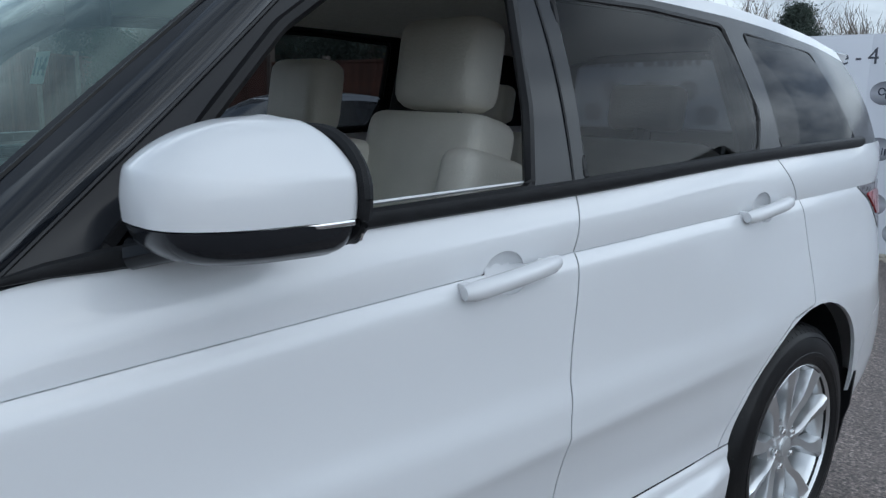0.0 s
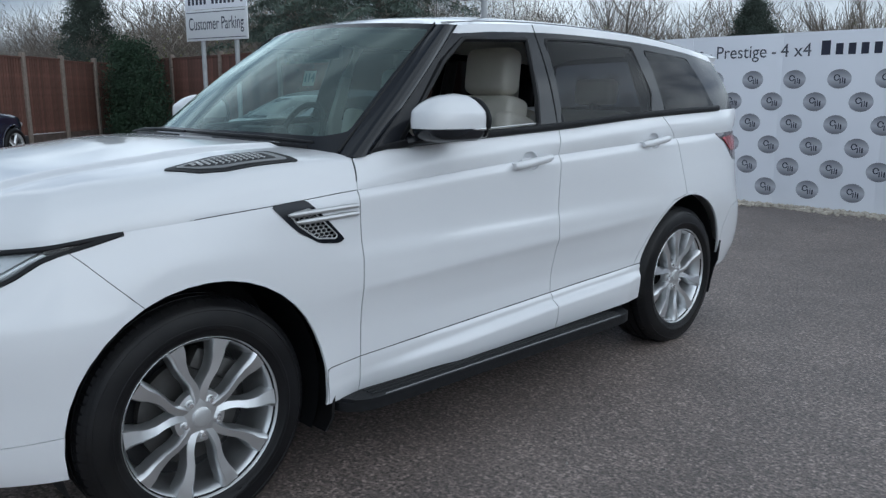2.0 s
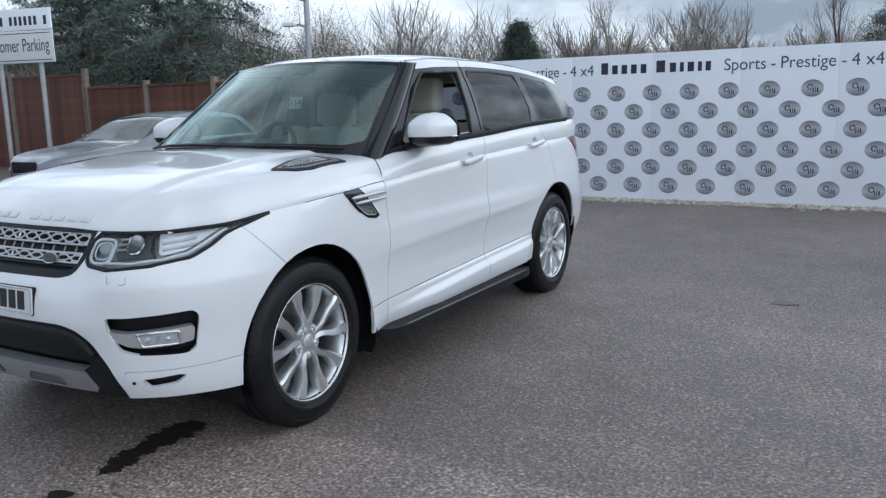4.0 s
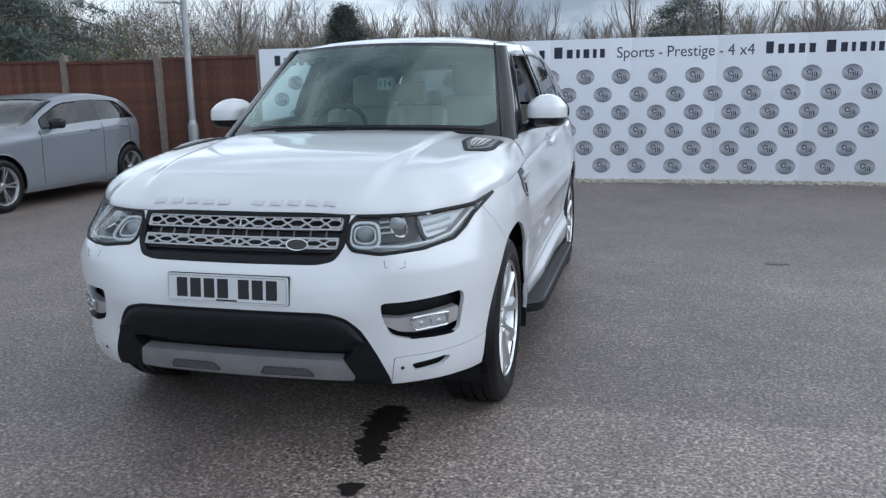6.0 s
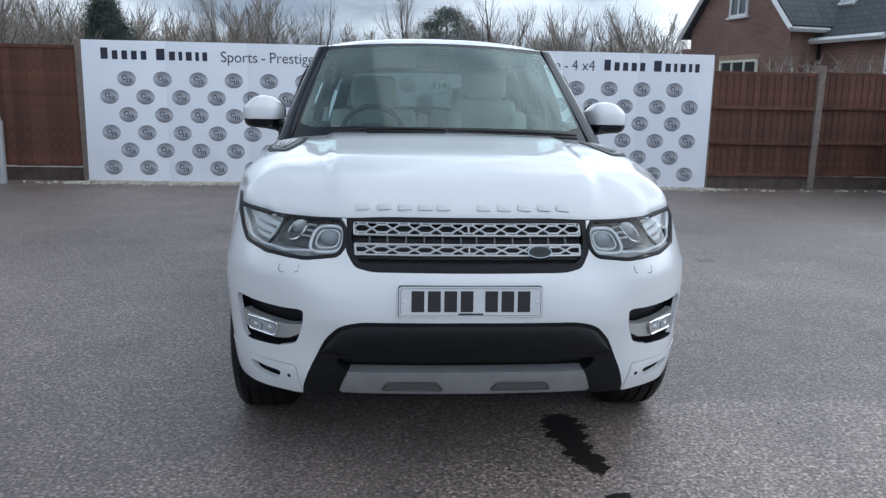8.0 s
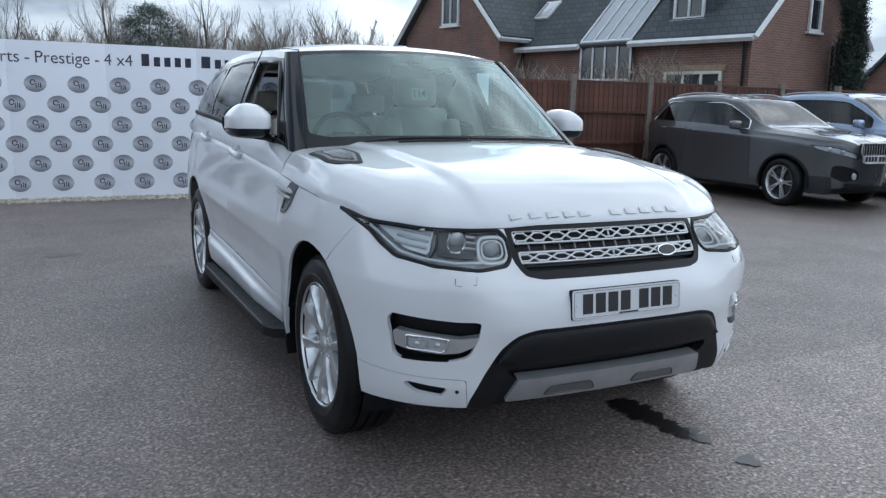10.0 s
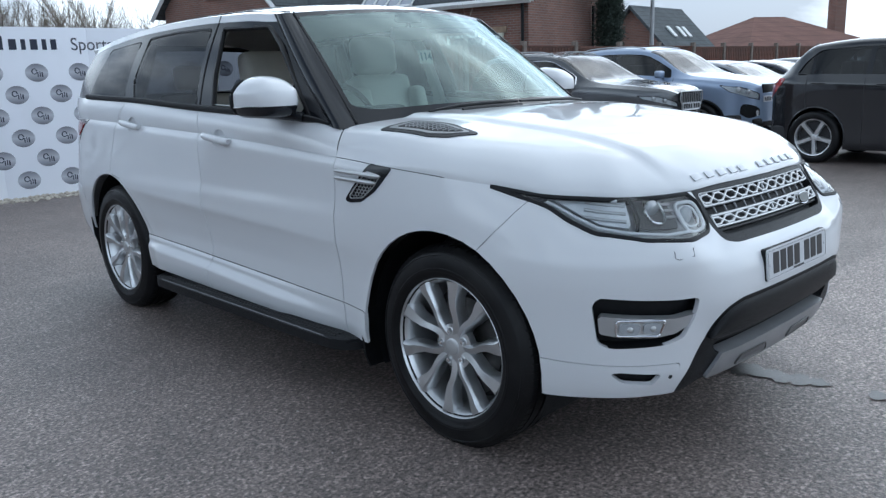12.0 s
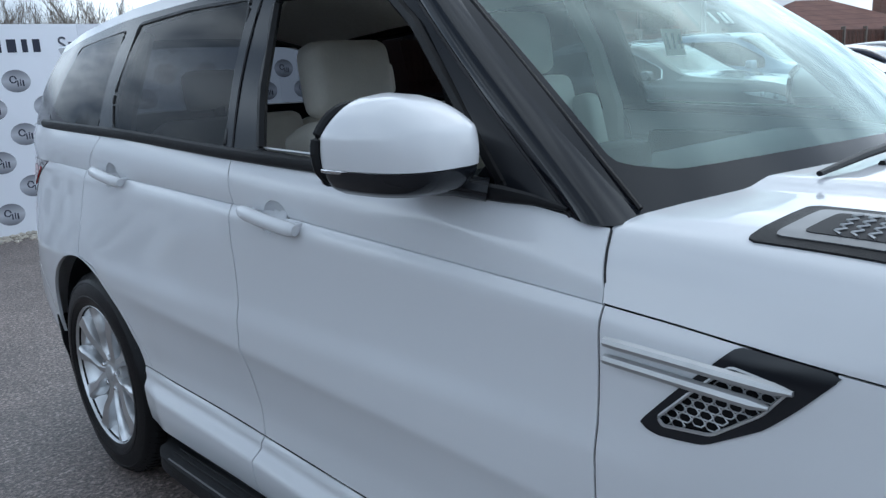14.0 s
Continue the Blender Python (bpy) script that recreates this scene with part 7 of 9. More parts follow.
def stain(name, label, at, blobs, mt, seed):
    """A flat irregular mark lying on the asphalt."""
    rnd = random.Random(seed)
    thing = empty(name)
    if len(blobs[0]) == 3:
        # a run of water: one outline down one side of the track and up the other
        bm = bmesh.new()
        left, right = [], []
        ts_ = np.linspace(0, len(blobs) - 1, 90)
        for k, t in enumerate(ts_):
            x, y, w = [float(np.interp(t, range(len(blobs)), [b[i] for b in blobs])) for i in range(3)]
            w = max(0.004, w)
            left.append(bm.verts.new((x - w * (1 + 0.22 * math.sin(k * 0.55) + 0.30 * math.sin(k * 1.3) * rnd.random()), y + rnd.uniform(-0.004, 0.004), 0)))
            right.append(bm.verts.new((x + w * (1 + 0.22 * math.sin(k * 0.47 + 2) + 0.35 * math.sin(k * 1.7 + 1) * rnd.random()), y + rnd.uniform(-0.004, 0.004), 0)))
        for i in range(len(left) - 1):
            bm.faces.new((left[i], right[i], right[i + 1], left[i + 1]))
        bmesh.ops.recalc_face_normals(bm, faces=bm.faces)
        part("patch", bm, M[mt], thing)
        blobs = []
    for bx_, by_, rx2, ry2 in blobs:
        bm = bmesh.new()
        n = 26
        ring_ = []
        ph = rnd.uniform(0, 6)
        for k in range(n):
            a = math.tau * k / n
            r = 1 + 0.20 * math.sin(3 * a + ph) + 0.10 * math.sin(5 * a + 2 * ph) + rnd.uniform(-0.06, 0.06)
            ring_.append(bm.verts.new((bx_ + rx2 * r * math.cos(a), by_ + ry2 * r * math.sin(a), 0)))
        bm.faces.new(ring_)
        part("patch", bm, M[mt], thing)
    thing.location = (at[0], at[1], 0.004 + 0.001 * (seed % 3))
    return tagged(thing, label, "stain")


stain("water_stain", "dark wet patch run out from under the white SUV", (0.50, -0.60, 0), [(-0.02, 0.32, 0.05), (-0.018, 0.28, 0.069), (-0.025, 0.22, 0.085), (-0.017, 0.164, 0.088), (-0.022, 0.082, 0.078), (-0.005, 0.004, 0.052), (-0.014, -0.071, 0.060), (0.011, -0.142, 0.066), (0.028, -0.211, 0.044), (0.034, -0.268, 0.006)], "wet", 1)
stain("water_stain", "small dark wet spot before the white SUV", (0.545, -1.06, 0), [(0, 0, 0.045, 0.05)], "wet", 2)
M["oil"] = shader("oil_stain", (0.128, 0.112, 0.104), 0.6, spec=0.7, scale=52, vary=0.6)
for i, (x, y, r) in enumerate(((-1.9, 4.6, 0.14), (2.6, 3.2, 0.09))):
    stain("oil_stain", "dull oil spot on the asphalt", (x, y, 0), [(0, 0, r, r * 0.7)], "oil", 3 + i)

# loose grit
rnd = random.Random(4)
bm = bmesh.new()
for k in range(900):
    x, y = rnd.uniform(-6, 7), rnd.uniform(-3.2, 7)
    s = rnd.uniform(0.004, 0.011)
    vs = [bm.verts.new((x + s * rnd.uniform(-1, 1), y + s * rnd.uniform(-1, 1), z)) for z in (0.001, 0.001, 0.001)] + [bm.verts.new((x, y, s))]
    for f in ((0, 1, 3), (1, 2, 3), (2, 0, 3)):
        bm.faces.new([vs[i] for i in f])
M["grit"] = shader("pale_grit", (0.34, 0.32, 0.30), 0.9)
tagged(mesh_object("grit", bm, M["grit"], smooth=False), "pale grit scattered over the asphalt", "grit", kind="stuff")

# printed hoarding
M["board"] = shader("printed_board", (0.79, 0.81, 0.87), 0.55, scale=0.8, vary=0.02, second=(0.70, 0.72, 0.77), second_at=(0.6, 0.9), second_scale=1.4)
M["print_navy"] = shader("navy_print", (0.018, 0.022, 0.045), 0.6)
M["print_grey"] = shader("grey_print", (0.07, 0.075, 0.10), 0.6)
BX0, BX1, BY = -4.765, 4.895, 8.86
hoard = empty("hoarding")
tagged(hoard, "white printed hoarding with rows of oval emblems", "hoarding")
edges = np.linspace(BX0, BX1, 9)
for a, b in zip(edges, edges[1:]):
    bm = bmesh.new()
    box(bm, (b - a - 0.0012, 0.035, 2.11), ((a + b) / 2, BY + 0.0175, 1.062), 0.001)
    part("panel", bm, M["board"], hoard)
for x in edges[1:-1]:
    bm = bmesh.new()
    box(bm, (0.09, 0.07, 2.05), (x, BY + 0.075, 1.05), 0.004)
    part("batten", bm, M["plastic"], hoard)


def oval_mesh(rx2, rz2, y, mt, thick):
    bm = bmesh.new()
    prism(bm, [(rx2 * math.cos(k * math.tau / 28), rz2 * math.sin(k * math.tau / 28)) for k in range(28)], thick, Matrix.Rotation(radians(90), 4, "X"))
    bmesh.ops.translate(bm, vec=(0, y, 0), verts=bm.verts)
    me = bpy.data.meshes.new("emblem")
    bm.to_mesh(me)
    bm.free()
    me.materials.append(mt)
    return me


def oval_tone():
    """Emblem ink: mid grey, paler towards the middle of the oval, as printed."""
    m = shader("emblem_ink", (0.22, 0.23, 0.27), 0.5)
    t = m.node_tree
    tc = t.nodes.new("ShaderNodeTexCoord")
    sep = t.nodes.new("ShaderNodeSeparateXYZ")
    ramp = t.nodes.new("ShaderNodeValToRGB")
    mr = t.nodes.new("ShaderNodeMapRange")
    mr.inputs[1].default_value, mr.inputs[2].default_value = -0.11, 0.11
    ramp.color_ramp.elements[0].color, ramp.color_ramp.elements[1].color = (0.14, 0.145, 0.17, 1), (0.17, 0.175, 0.20, 1)
    e = ramp.color_ramp.elements.new(0.5)
    e.color = (0.46, 0.47, 0.52, 1)
    t.links.new(tc.outputs["Object"], sep.inputs[0])
    t.links.new(sep.outputs["Z"], mr.inputs[0])
    t.links.new(mr.outputs[0], ramp.inputs[0])
    t.links.new(ramp.outputs[0], t.nodes["Principled BSDF"].inputs["Base Color"])
    return m


EM = oval_mesh(0.137, 0.112, -0.0005, oval_tone(), 0.002)
bm = bmesh.new()
# plain thin strokes in place of the firm's mark: a small open ring, and three bars below it
face_ = Matrix.Translation((0, -0.003, 0)) @ Matrix.Rotation(radians(90), 4, "X")
arc_ = [(-0.028 + 0.036 * math.cos(t), 0.016 + 0.038 * math.sin(t)) for t in np.linspace(0, math.tau * 0.94, 18)]
prism(bm, arc_ + [(-0.028 + 0.022 * math.cos(t), 0.016 + 0.027 * math.sin(t)) for t in np.linspace(math.tau * 0.94, 0, 18)], 0.002, face_)
for x_, z0_, z1_, w_ in ((0.012, -0.054, 0.006, 0.006), (0.038, -0.050, 0.016, 0.005), (0.064, -0.054, 0.006, 0.008)):
    prism(bm, [(x_ - w_, z0_), (x_ + w_, z0_), (x_ + w_, z1_), (x_ - w_, z1_)], 0.002, face_)
mono = bpy.data.meshes.new("mark")
bm.to_mesh(mono)
bm.free()
mono.materials.append(M["print_navy"])
for row_, z in enumerate((1.562, 1.296, 1.030, 0.763, 0.499, 0.234)):
    off = 4.283 if row_ % 2 == 0 else 4.546
    k = 0
    while off - 0.5258 * k > BX0 + 0.17:
        o = new("emblem", EM)
        o.parent = hoard
        o.location = (off - 0.5258 * k, BY, z)
        q = new("mark", mono)
        q.parent = o
        k += 1
UP = Matrix.Rotation(radians(90), 4, "X")
for x0, x1 in ((-4.505, -2.895), (-0.70, 0.925), (3.118, 4.70)):
    # the firm's name as plain bars
    widths = [1.25, 1, 1, 1, 1, -0.45, 1.5, 1.05, 0.65, 1.05, 0.65, 0.85]
    total = sum(abs(w) for w in widths) + 0.26 * len(widths)
    u = (x1 - x0) / total
    x = x0
    for i, w in enumerate(widths):
        if w > 0:
            tall = i in (0, 6)
            h = 0.165 if tall else 0.128
            bm = bmesh.new()
            box(bm, (w * u * 0.74, 0.003, h), (x + w * u / 2, BY - 0.002, 1.842 + h / 2), 0.0)
            part("name_bar", bm, M["print_navy"], hoard, smooth=False)
        x += (abs(w) + 0.26) * u
for x0, x1 in ((-2.742, -0.80), (1.055, 2.985)):
    words = [lettering(w, 0.225, Matrix(), M["print_grey"], hoard, "slogan_word", "LEFT") for w in ("Sports", "-", "Prestige", "-", "4 x4")]
    widths = [max(v.co.x for v in w.data.vertices) for w in words]
    k_ = (x1 - x0) / (sum(widths) + 4 * 0.062)
    x = x0
    for w, wide in zip(words, widths):
        w.matrix_basis = Matrix.Translation((x, BY - 0.002, 1.902)) @ UP @ Matrix.Diagonal((k_, 1, 1, 1))
        x += (wide + 0.062) * k_
# pale footing and pebbles along the hoarding
M["pale_stone"] = shader("pale_stone", (0.46, 0.42, 0.36), 0.9, scale=12, vary=0.25, bump=0.4, bump_scale=60)
bm = bmesh.new()
box(bm, (BX1 - BX0 + 0.3, 0.16, 0.05), ((BX0 + BX1) / 2, BY - 0.085, 0.0), 0.02)
tagged(mesh_object("footing", bm, M["pale_stone"]), "pale rough footing under the hoarding", "kerb", kind="structure")
rnd = random.Random(9)
bm = bmesh.new()
for k in range(1500):
    x, y = rnd.uniform(-6.5, 30) if k % 3 == 0 else rnd.uniform(BX0 - 0.3, BX1 + 0.3), BY - 0.10 - abs(rnd.gauss(0, 0.10))
    s = rnd.uniform(0.014, 0.035)
    r = bmesh.ops.create_icosphere(bm, subdivisions=1, radius=s)
    bmesh.ops.scale(bm, vec=(rnd.uniform(0.8, 1.4), rnd.uniform(0.8, 1.2), 0.7), verts=r["verts"])
    bmesh.ops.translate(bm, vec=(x, y, s * 0.35 + (0.02 if y > BY - 0.16 and BX0 < x < BX1 else 0)), verts=r["verts"])
tagged(mesh_object("pebbles", bm, M["pale_stone"], smooth=False), "pale pebbles along the foot of the hoarding", "pebbles", kind="stuff")

# ---------- fence ----------
M["fence_wood"] = shader("brown_fence_board", (0.105, 0.042, 0.026), 0.8, scale=7, vary=0.35, second=(0.06, 0.030, 0.022), second_at=(0.45, 0.75), second_scale=3, bump=0.3, bump_scale=50, per_piece=0.25)
M["concrete"] = shader("concrete_post", (0.20, 0.165, 0.14), 0.9, scale=14, vary=0.2, bump=0.3, bump_scale=90)
M["fence_red"] = shader("red_fence_board", (0.115, 0.052, 0.038), 0.8, scale=7, vary=0.3, second=(0.09, 0.04, 0.028), second_at=(0.45, 0.75), second_scale=3, bump=0.3, bump_scale=50, per_piece=0.25)
M["gravel_board"] = shader("weathered_gravel_board", (0.085, 0.062, 0.052), 0.9, scale=6, vary=0.3, bump=0.3, bump_scale=40, per_piece=0.2)
FY = 9.10


def fence_run(name, label, start, end, bay, tall, mt, seed):
    """Boarded fence with concrete posts from start to end."""
    thing = empty(name)
    tagged(thing, label, "fence", kind="structure")
    a, b = Vector((*start, 0)), Vector((*end, 0))
    n = max(1, round((b - a).length / bay))
    way = (b - a).normalized()
    bay = (b - a).length / n
    count = 15
    bw = (bay - 0.13) / count
    bm = bmesh.new()
    vs = box(bm, (bw * 1.12, 0.016, tall - 0.25), (0, 0, 0), 0.002)
    for v in bm.verts:
        v.co.y += 0.010 * (v.co.x / bw)
    board = bpy.data.meshes.new("board")
    bm.to_mesh(board)
    bm.free()
    board.materials.append(mt)
    bm = bmesh.new()
    box(bm, (bay - 0.12, 0.045, 0.05), (0, 0, 0), 0.004)
    railm = bpy.data.meshes.new("rail")
    bm.to_mesh(railm)
    bm.free()
    railm.materials.append(mt)
    bm = bmesh.new()
    box(bm, (bay - 0.11, 0.03, 0.20), (0, 0, 0), 0.004)
    gravel = bpy.data.meshes.new("gravel_board")
    bm.to_mesh(gravel)
    bm.free()
    gravel.materials.append(M["gravel_board"])
    bm = bmesh.new()
    box(bm, (0.115, 0.115, tall + 0.10), (0, 0, (tall + 0.10) / 2), 0.012)
    post = bpy.data.meshes.new("post")
    bm.to_mesh(post)
    bm.free()
    post.materials.append(M["concrete"])
    turn = Matrix.Rotation(math.atan2(way.y, way.x), 4, "Z")
    rnd = random.Random(seed)
    for k in range(n + 1):
        o = new("post", post)
        o.parent = thing
        o.matrix_basis = Matrix.Translation(a + way * bay * k) @ turn @ Matrix.Rotation(rnd.uniform(-0.012, 0.012), 4, "Y")
    for k in range(n):
        panel = empty("panel")
        panel.parent = thing
        panel.matrix_basis = Matrix.Translation(a + way * bay * (k + 0.5)) @ turn
        drop = rnd.uniform(-0.02, 0.02)
        for i in range(count):
            o = new("board", board)
            o.parent = panel
            o.location = ((i - (count - 1) / 2) * bw, -0.008, tall / 2 + 0.085 + drop + rnd.uniform(-0.008, 0.008))
        o = new("gravel_board", gravel)
        o.parent = panel
        o.location = (0, -0.004, 0.10)
        for z in (0.24, tall * 0.40, tall * 0.70, tall - 0.02):
            o = new("rail", railm)
            o.parent = panel
            o.location = (0, -0.038 if z < tall - 0.1 else 0.0, z + drop)
    return thing


fence_run("fence", "brown close-boarded fence with concrete posts", (4.95, FY), (27.15, FY + 0.4), 1.85, 1.90, M["fence_wood"], 1)
fence_run("fence", "brown close-boarded fence with concrete posts", (-4.85, FY), (-12.73, FY), 1.97, 2.03, M["fence_wood"], 2)
fence_run("fence", "tall red-brown fence with pale posts", (-12.73, FY), (-20.9, FY), 2.4, 2.35, M["fence_red"], 3)
fence_run("fence", "red-brown fence with pale posts standing on a bank", (-21.0, 8.9), (-14.4, 1.4), 1.66, 2.05, M["fence_red"], 5).location.z = 0.22
fence_run("fence", "brown fence closing the yard's far side", (27.15, FY + 0.4), (31, -20), 3.0, 1.9, M["fence_wood"], 4)

# ---------- lamp post, sign ----------
M["galv"] = shader("galvanised_steel", (0.36, 0.37, 0.38), 0.5, metal=0.5, scale=6, vary=0.12)


def lamp_post(at, tall):
    thing = empty("lamp_post")
    tagged(thing, "galvanised lamp post with floodlight standing before the fence", "lamp post")
    bm = bmesh.new()
    tube(bm, [(0, 0, 0), (0, 0, 0.9)], 0.085, 14)
    part("base", bm, M["galv"], thing)
    bm = bmesh.new()
    tube(bm, [(0, 0, 0.88), (0, 0, 0.98)], [0.085, 0.055], 14)
    part("collar", bm, M["galv"], thing)
    bm = bmesh.new()
    tube(bm, [(0, 0, 0.95), (0, 0, 5.4)], [0.055, 0.045], 12)
    part("pole", bm, M["galv"], thing)
    bm = bmesh.new()
    box(bm, (0.10, 0.12, 0.14), (-0.03, -0.05, tall + 0.42), 0.02)
    part("junction_box", bm, M["galv"], thing)
    bm = bmesh.new()
    tube(bm, [(0, 0, tall - 0.1), (-0.14, -0.05, tall - 0.04), (-0.24, -0.08, tall - 0.03)], 0.022, 8)
    part("bracket", bm, M["galv"], thing)
    bm = bmesh.new()
    box(bm, (0.26, 0.16, 0.07), (-0.30, -0.10, tall - 0.03), 0.02)
    part("floodlight", bm, M["white_lens"], thing)
    thing.location = at
    return thing


lamp_post((-5.95, 8.62, 0), 2.95)

sign = empty("parking_sign")
tagged(sign, "white parking sign on two grey posts", "sign")
sm_ = Matrix.Translation((-12.6, 7.5, 0)) @ Matrix.Rotation(radians(14), 4, "Z")
sign.matrix_world = sm_ @ Matrix.Diagonal((0.92, 0.92, 1.02, 1))
for x in (-0.55, 0.55):
    bm = bmesh.new()
    tube(bm, [(x, 0.05, 0), (x, 0.05, 3.3)], 0.055, 12)
    part("post", bm, M["galv"], sign)
for z0_, z1_, nm in ((2.46, 3.08, "board"), (3.09, 3.50, "name_board")):
    bm = bmesh.new()
    box(bm, (2.0, 0.04, z1_ - z0_), (0, -0.03, (z0_ + z1_) / 2), 0.01)
    part(nm, bm, M["plate"] if nm == "board" else M["board"], sign)
for z in (2.48, 3.06):
    bm = bmesh.new()
    box(bm, (1.9, 0.004, 0.014), (0, -0.053, z + (0.03 if z < 3 else -0.03)))
    part("border_line", bm, M["print_navy"], sign, smooth=False)
lettering("Customer Parking", 0.36, Matrix.Translation((0, -0.053, 2.79)) @ UP @ Matrix.Diagonal((0.68, 1.0, 1, 1)), M["print_navy"], sign, "sign_text")
for k in range(14):
    if k in (5, 12):
        continue
    bm = bmesh.new()
    box(bm, (0.075, 0.004, 0.17), (-0.84 + 0.13 * k, -0.052, 3.27))
    part("name_bar", bm, M["print_navy"], sign, smooth=False)

# ---------- houses ----------
def brick_material(name, c1, c2, mortar):
    m = shader(name, c1, 0.9)
    t = m.node_tree
    tc = t.nodes.new("ShaderNodeTexCoord")
    mp = t.nodes.new("ShaderNodeVectorMath")
    sep, com, add = t.nodes.new("ShaderNodeSeparateXYZ"), t.nodes.new("ShaderNodeCombineXYZ"), t.nodes.new("ShaderNodeMath")
    b = t.nodes.new("ShaderNodeTexBrick")
    b.inputs["Color1"].default_value, b.inputs["Color2"].default_value, b.inputs["Mortar"].default_value = (*c1, 1), (*c2, 1), (*mortar, 1)
    b.inputs["Scale"].default_value, b.inputs["Mortar Size"].default_value = 1.0, 0.010
    b.inputs["Brick Width"].default_value, b.inputs["Row Height"].default_value = 0.225, 0.075
    n = t.nodes.new("ShaderNodeTexNoise")
    n.inputs["Scale"].default_value = 0.7
    mx = t.nodes.new("ShaderNodeMix")
    mx.data_type, mx.blend_type = "RGBA", "MULTIPLY"
    mx.inputs[0].default_value = 0.5
    t.links.new(tc.outputs["Object"], sep.inputs[0])
    t.links.new(sep.outputs["X"], add.inputs[0])
    t.links.new(sep.outputs["Y"], add.inputs[1])
    t.links.new(add.outputs[0], com.inputs[0])
    t.links.new(sep.outputs["Z"], com.inputs[1])
    t.links.new(com.outputs[0], b.inputs["Vector"])
    t.links.new(tc.outputs["Object"], n.inputs["Vector"])
    t.links.new(b.outputs[0], mx.inputs[6])
    t.links.new(n.outputs[0], mx.inputs[7])
    t.links.new(mx.outputs[2], t.nodes["Principled BSDF"].inputs["Base Color"])
    return m


def slate_material(name, c1, c2, width=0.30, high=0.2):
    m = brick_material(name, c1, c2, tuple(c * 0.45 for c in c1))
    b = [n for n in m.node_tree.nodes if n.bl_idname == "ShaderNodeTexBrick"][0]
    b.inputs["Brick Width"].default_value, b.inputs["Row Height"].default_value, b.inputs["Mortar Size"].default_value = width, high, 0.012
    m.node_tree.nodes["Principled BSDF"].inputs["Roughness"].default_value = 0.85
    return m


M["brick"] = brick_material("red_brick", (0.31, 0.15, 0.115), (0.23, 0.115, 0.09), (0.29, 0.25, 0.22))
M["slate"] = slate_material("grey_slate", (0.115, 0.13, 0.14), (0.085, 0.10, 0.11))
M["red_tile"] = slate_material("red_roof_tile", (0.25, 0.115, 0.085), (0.20, 0.09, 0.07), 0.3, 0.28)
M["white_trim"] = shader("white_trim", (0.72, 0.73, 0.73), 0.5, scale=5, vary=0.05)
M["cream_trim"] = shader("cream_window_frame", (0.66, 0.66, 0.56), 0.5, scale=5, vary=0.05)
M["pane"] = glass("house_pane", (0.10, 0.11, 0.12))
M["lintel"] = shader("stone_lintel", (0.30, 0.22, 0.15), 0.8, scale=5, vary=0.2)


def slab(bm, corners, thick=0.12):
    """A thick plate from four corners."""
    c = [Vector(p) for p in corners]
    n = (c[1] - c[0]).cross(c[2] - c[0]).normalized() * thick
    lo, hi = [bm.verts.new(p - n) for p in c], [bm.verts.new(p) for p in c]
    k = len(c)
    bm.faces.new(hi)
    bm.faces.new(lo[::-1])
    for i in range(k):
        bm.faces.new((hi[i], lo[i], lo[(i + 1) % k], hi[(i + 1) % k]))


def house_window(parent, m, w, h, bars=2, mt="cream_trim", lintel=True):
    """A framed window standing in x, z before a wall at y = 0."""
    bm = bmesh.new()
    box(bm, (w, 0.03, h), (0, 0.0, 0))
    win = part("window", bm, M["pane_dark"] if "pane_dark" in M else M.setdefault("pane_dark", shader("dark_room", (0.03, 0.035, 0.04), 0.1, coat=0.8)), parent, smooth=False)
    win.matrix_basis = m
    for x, z, sx, sz in [(-w / 2, 0, 0.09, h + 0.09), (w / 2, 0, 0.09, h + 0.09), (0, h / 2, w, 0.09), (0, -h / 2, w, 0.09)] + [(-w / 2 + w * (k + 1) / (bars + 1), 0, 0.07, h) for k in range(bars)]:
        bm = bmesh.new()
        box(bm, (sx, 0.09, sz), (x, -0.03, z), 0.01)
        part("frame", bm, M[mt], win)
    bm = bmesh.new()
    box(bm, (w + 0.25, 0.16, 0.07), (0, -0.05, -h / 2 - 0.08), 0.01)
    part("sill", bm, M["lintel"] if lintel else M[mt], win)
    if lintel:
        bm = bmesh.new()
        box(bm, (w + 0.3, 0.06, 0.18), (0, -0.01, h / 2 + 0.14), 0.01)
        part("lintel", bm, M["lintel"], win)
    return win


A_, B_ = Vector((13.0, 32.0, 0)), Vector((16.4, 13.7, 0))
hx = (B_ - A_).normalized()
hy = Vector((-hx.y, hx.x, 0))
HM = Matrix(((hx.x, hy.x, 0, A_.x), (hx.y, hy.y, 0, A_.y), (0, 0, 1, 0), (0, 0, 0, 1)))
house = empty("house", HM)
tagged(house, "red brick house with slate roofs and a glazed link", "house")
EAVE = 3.58
LEN = 18.4
GX, GW = 2.65, 6.1      # the gable wing's start along the house, and its width
APEX = 0.25 + 0.987 * (GW / 2 + 0.4)
WING = 0.55
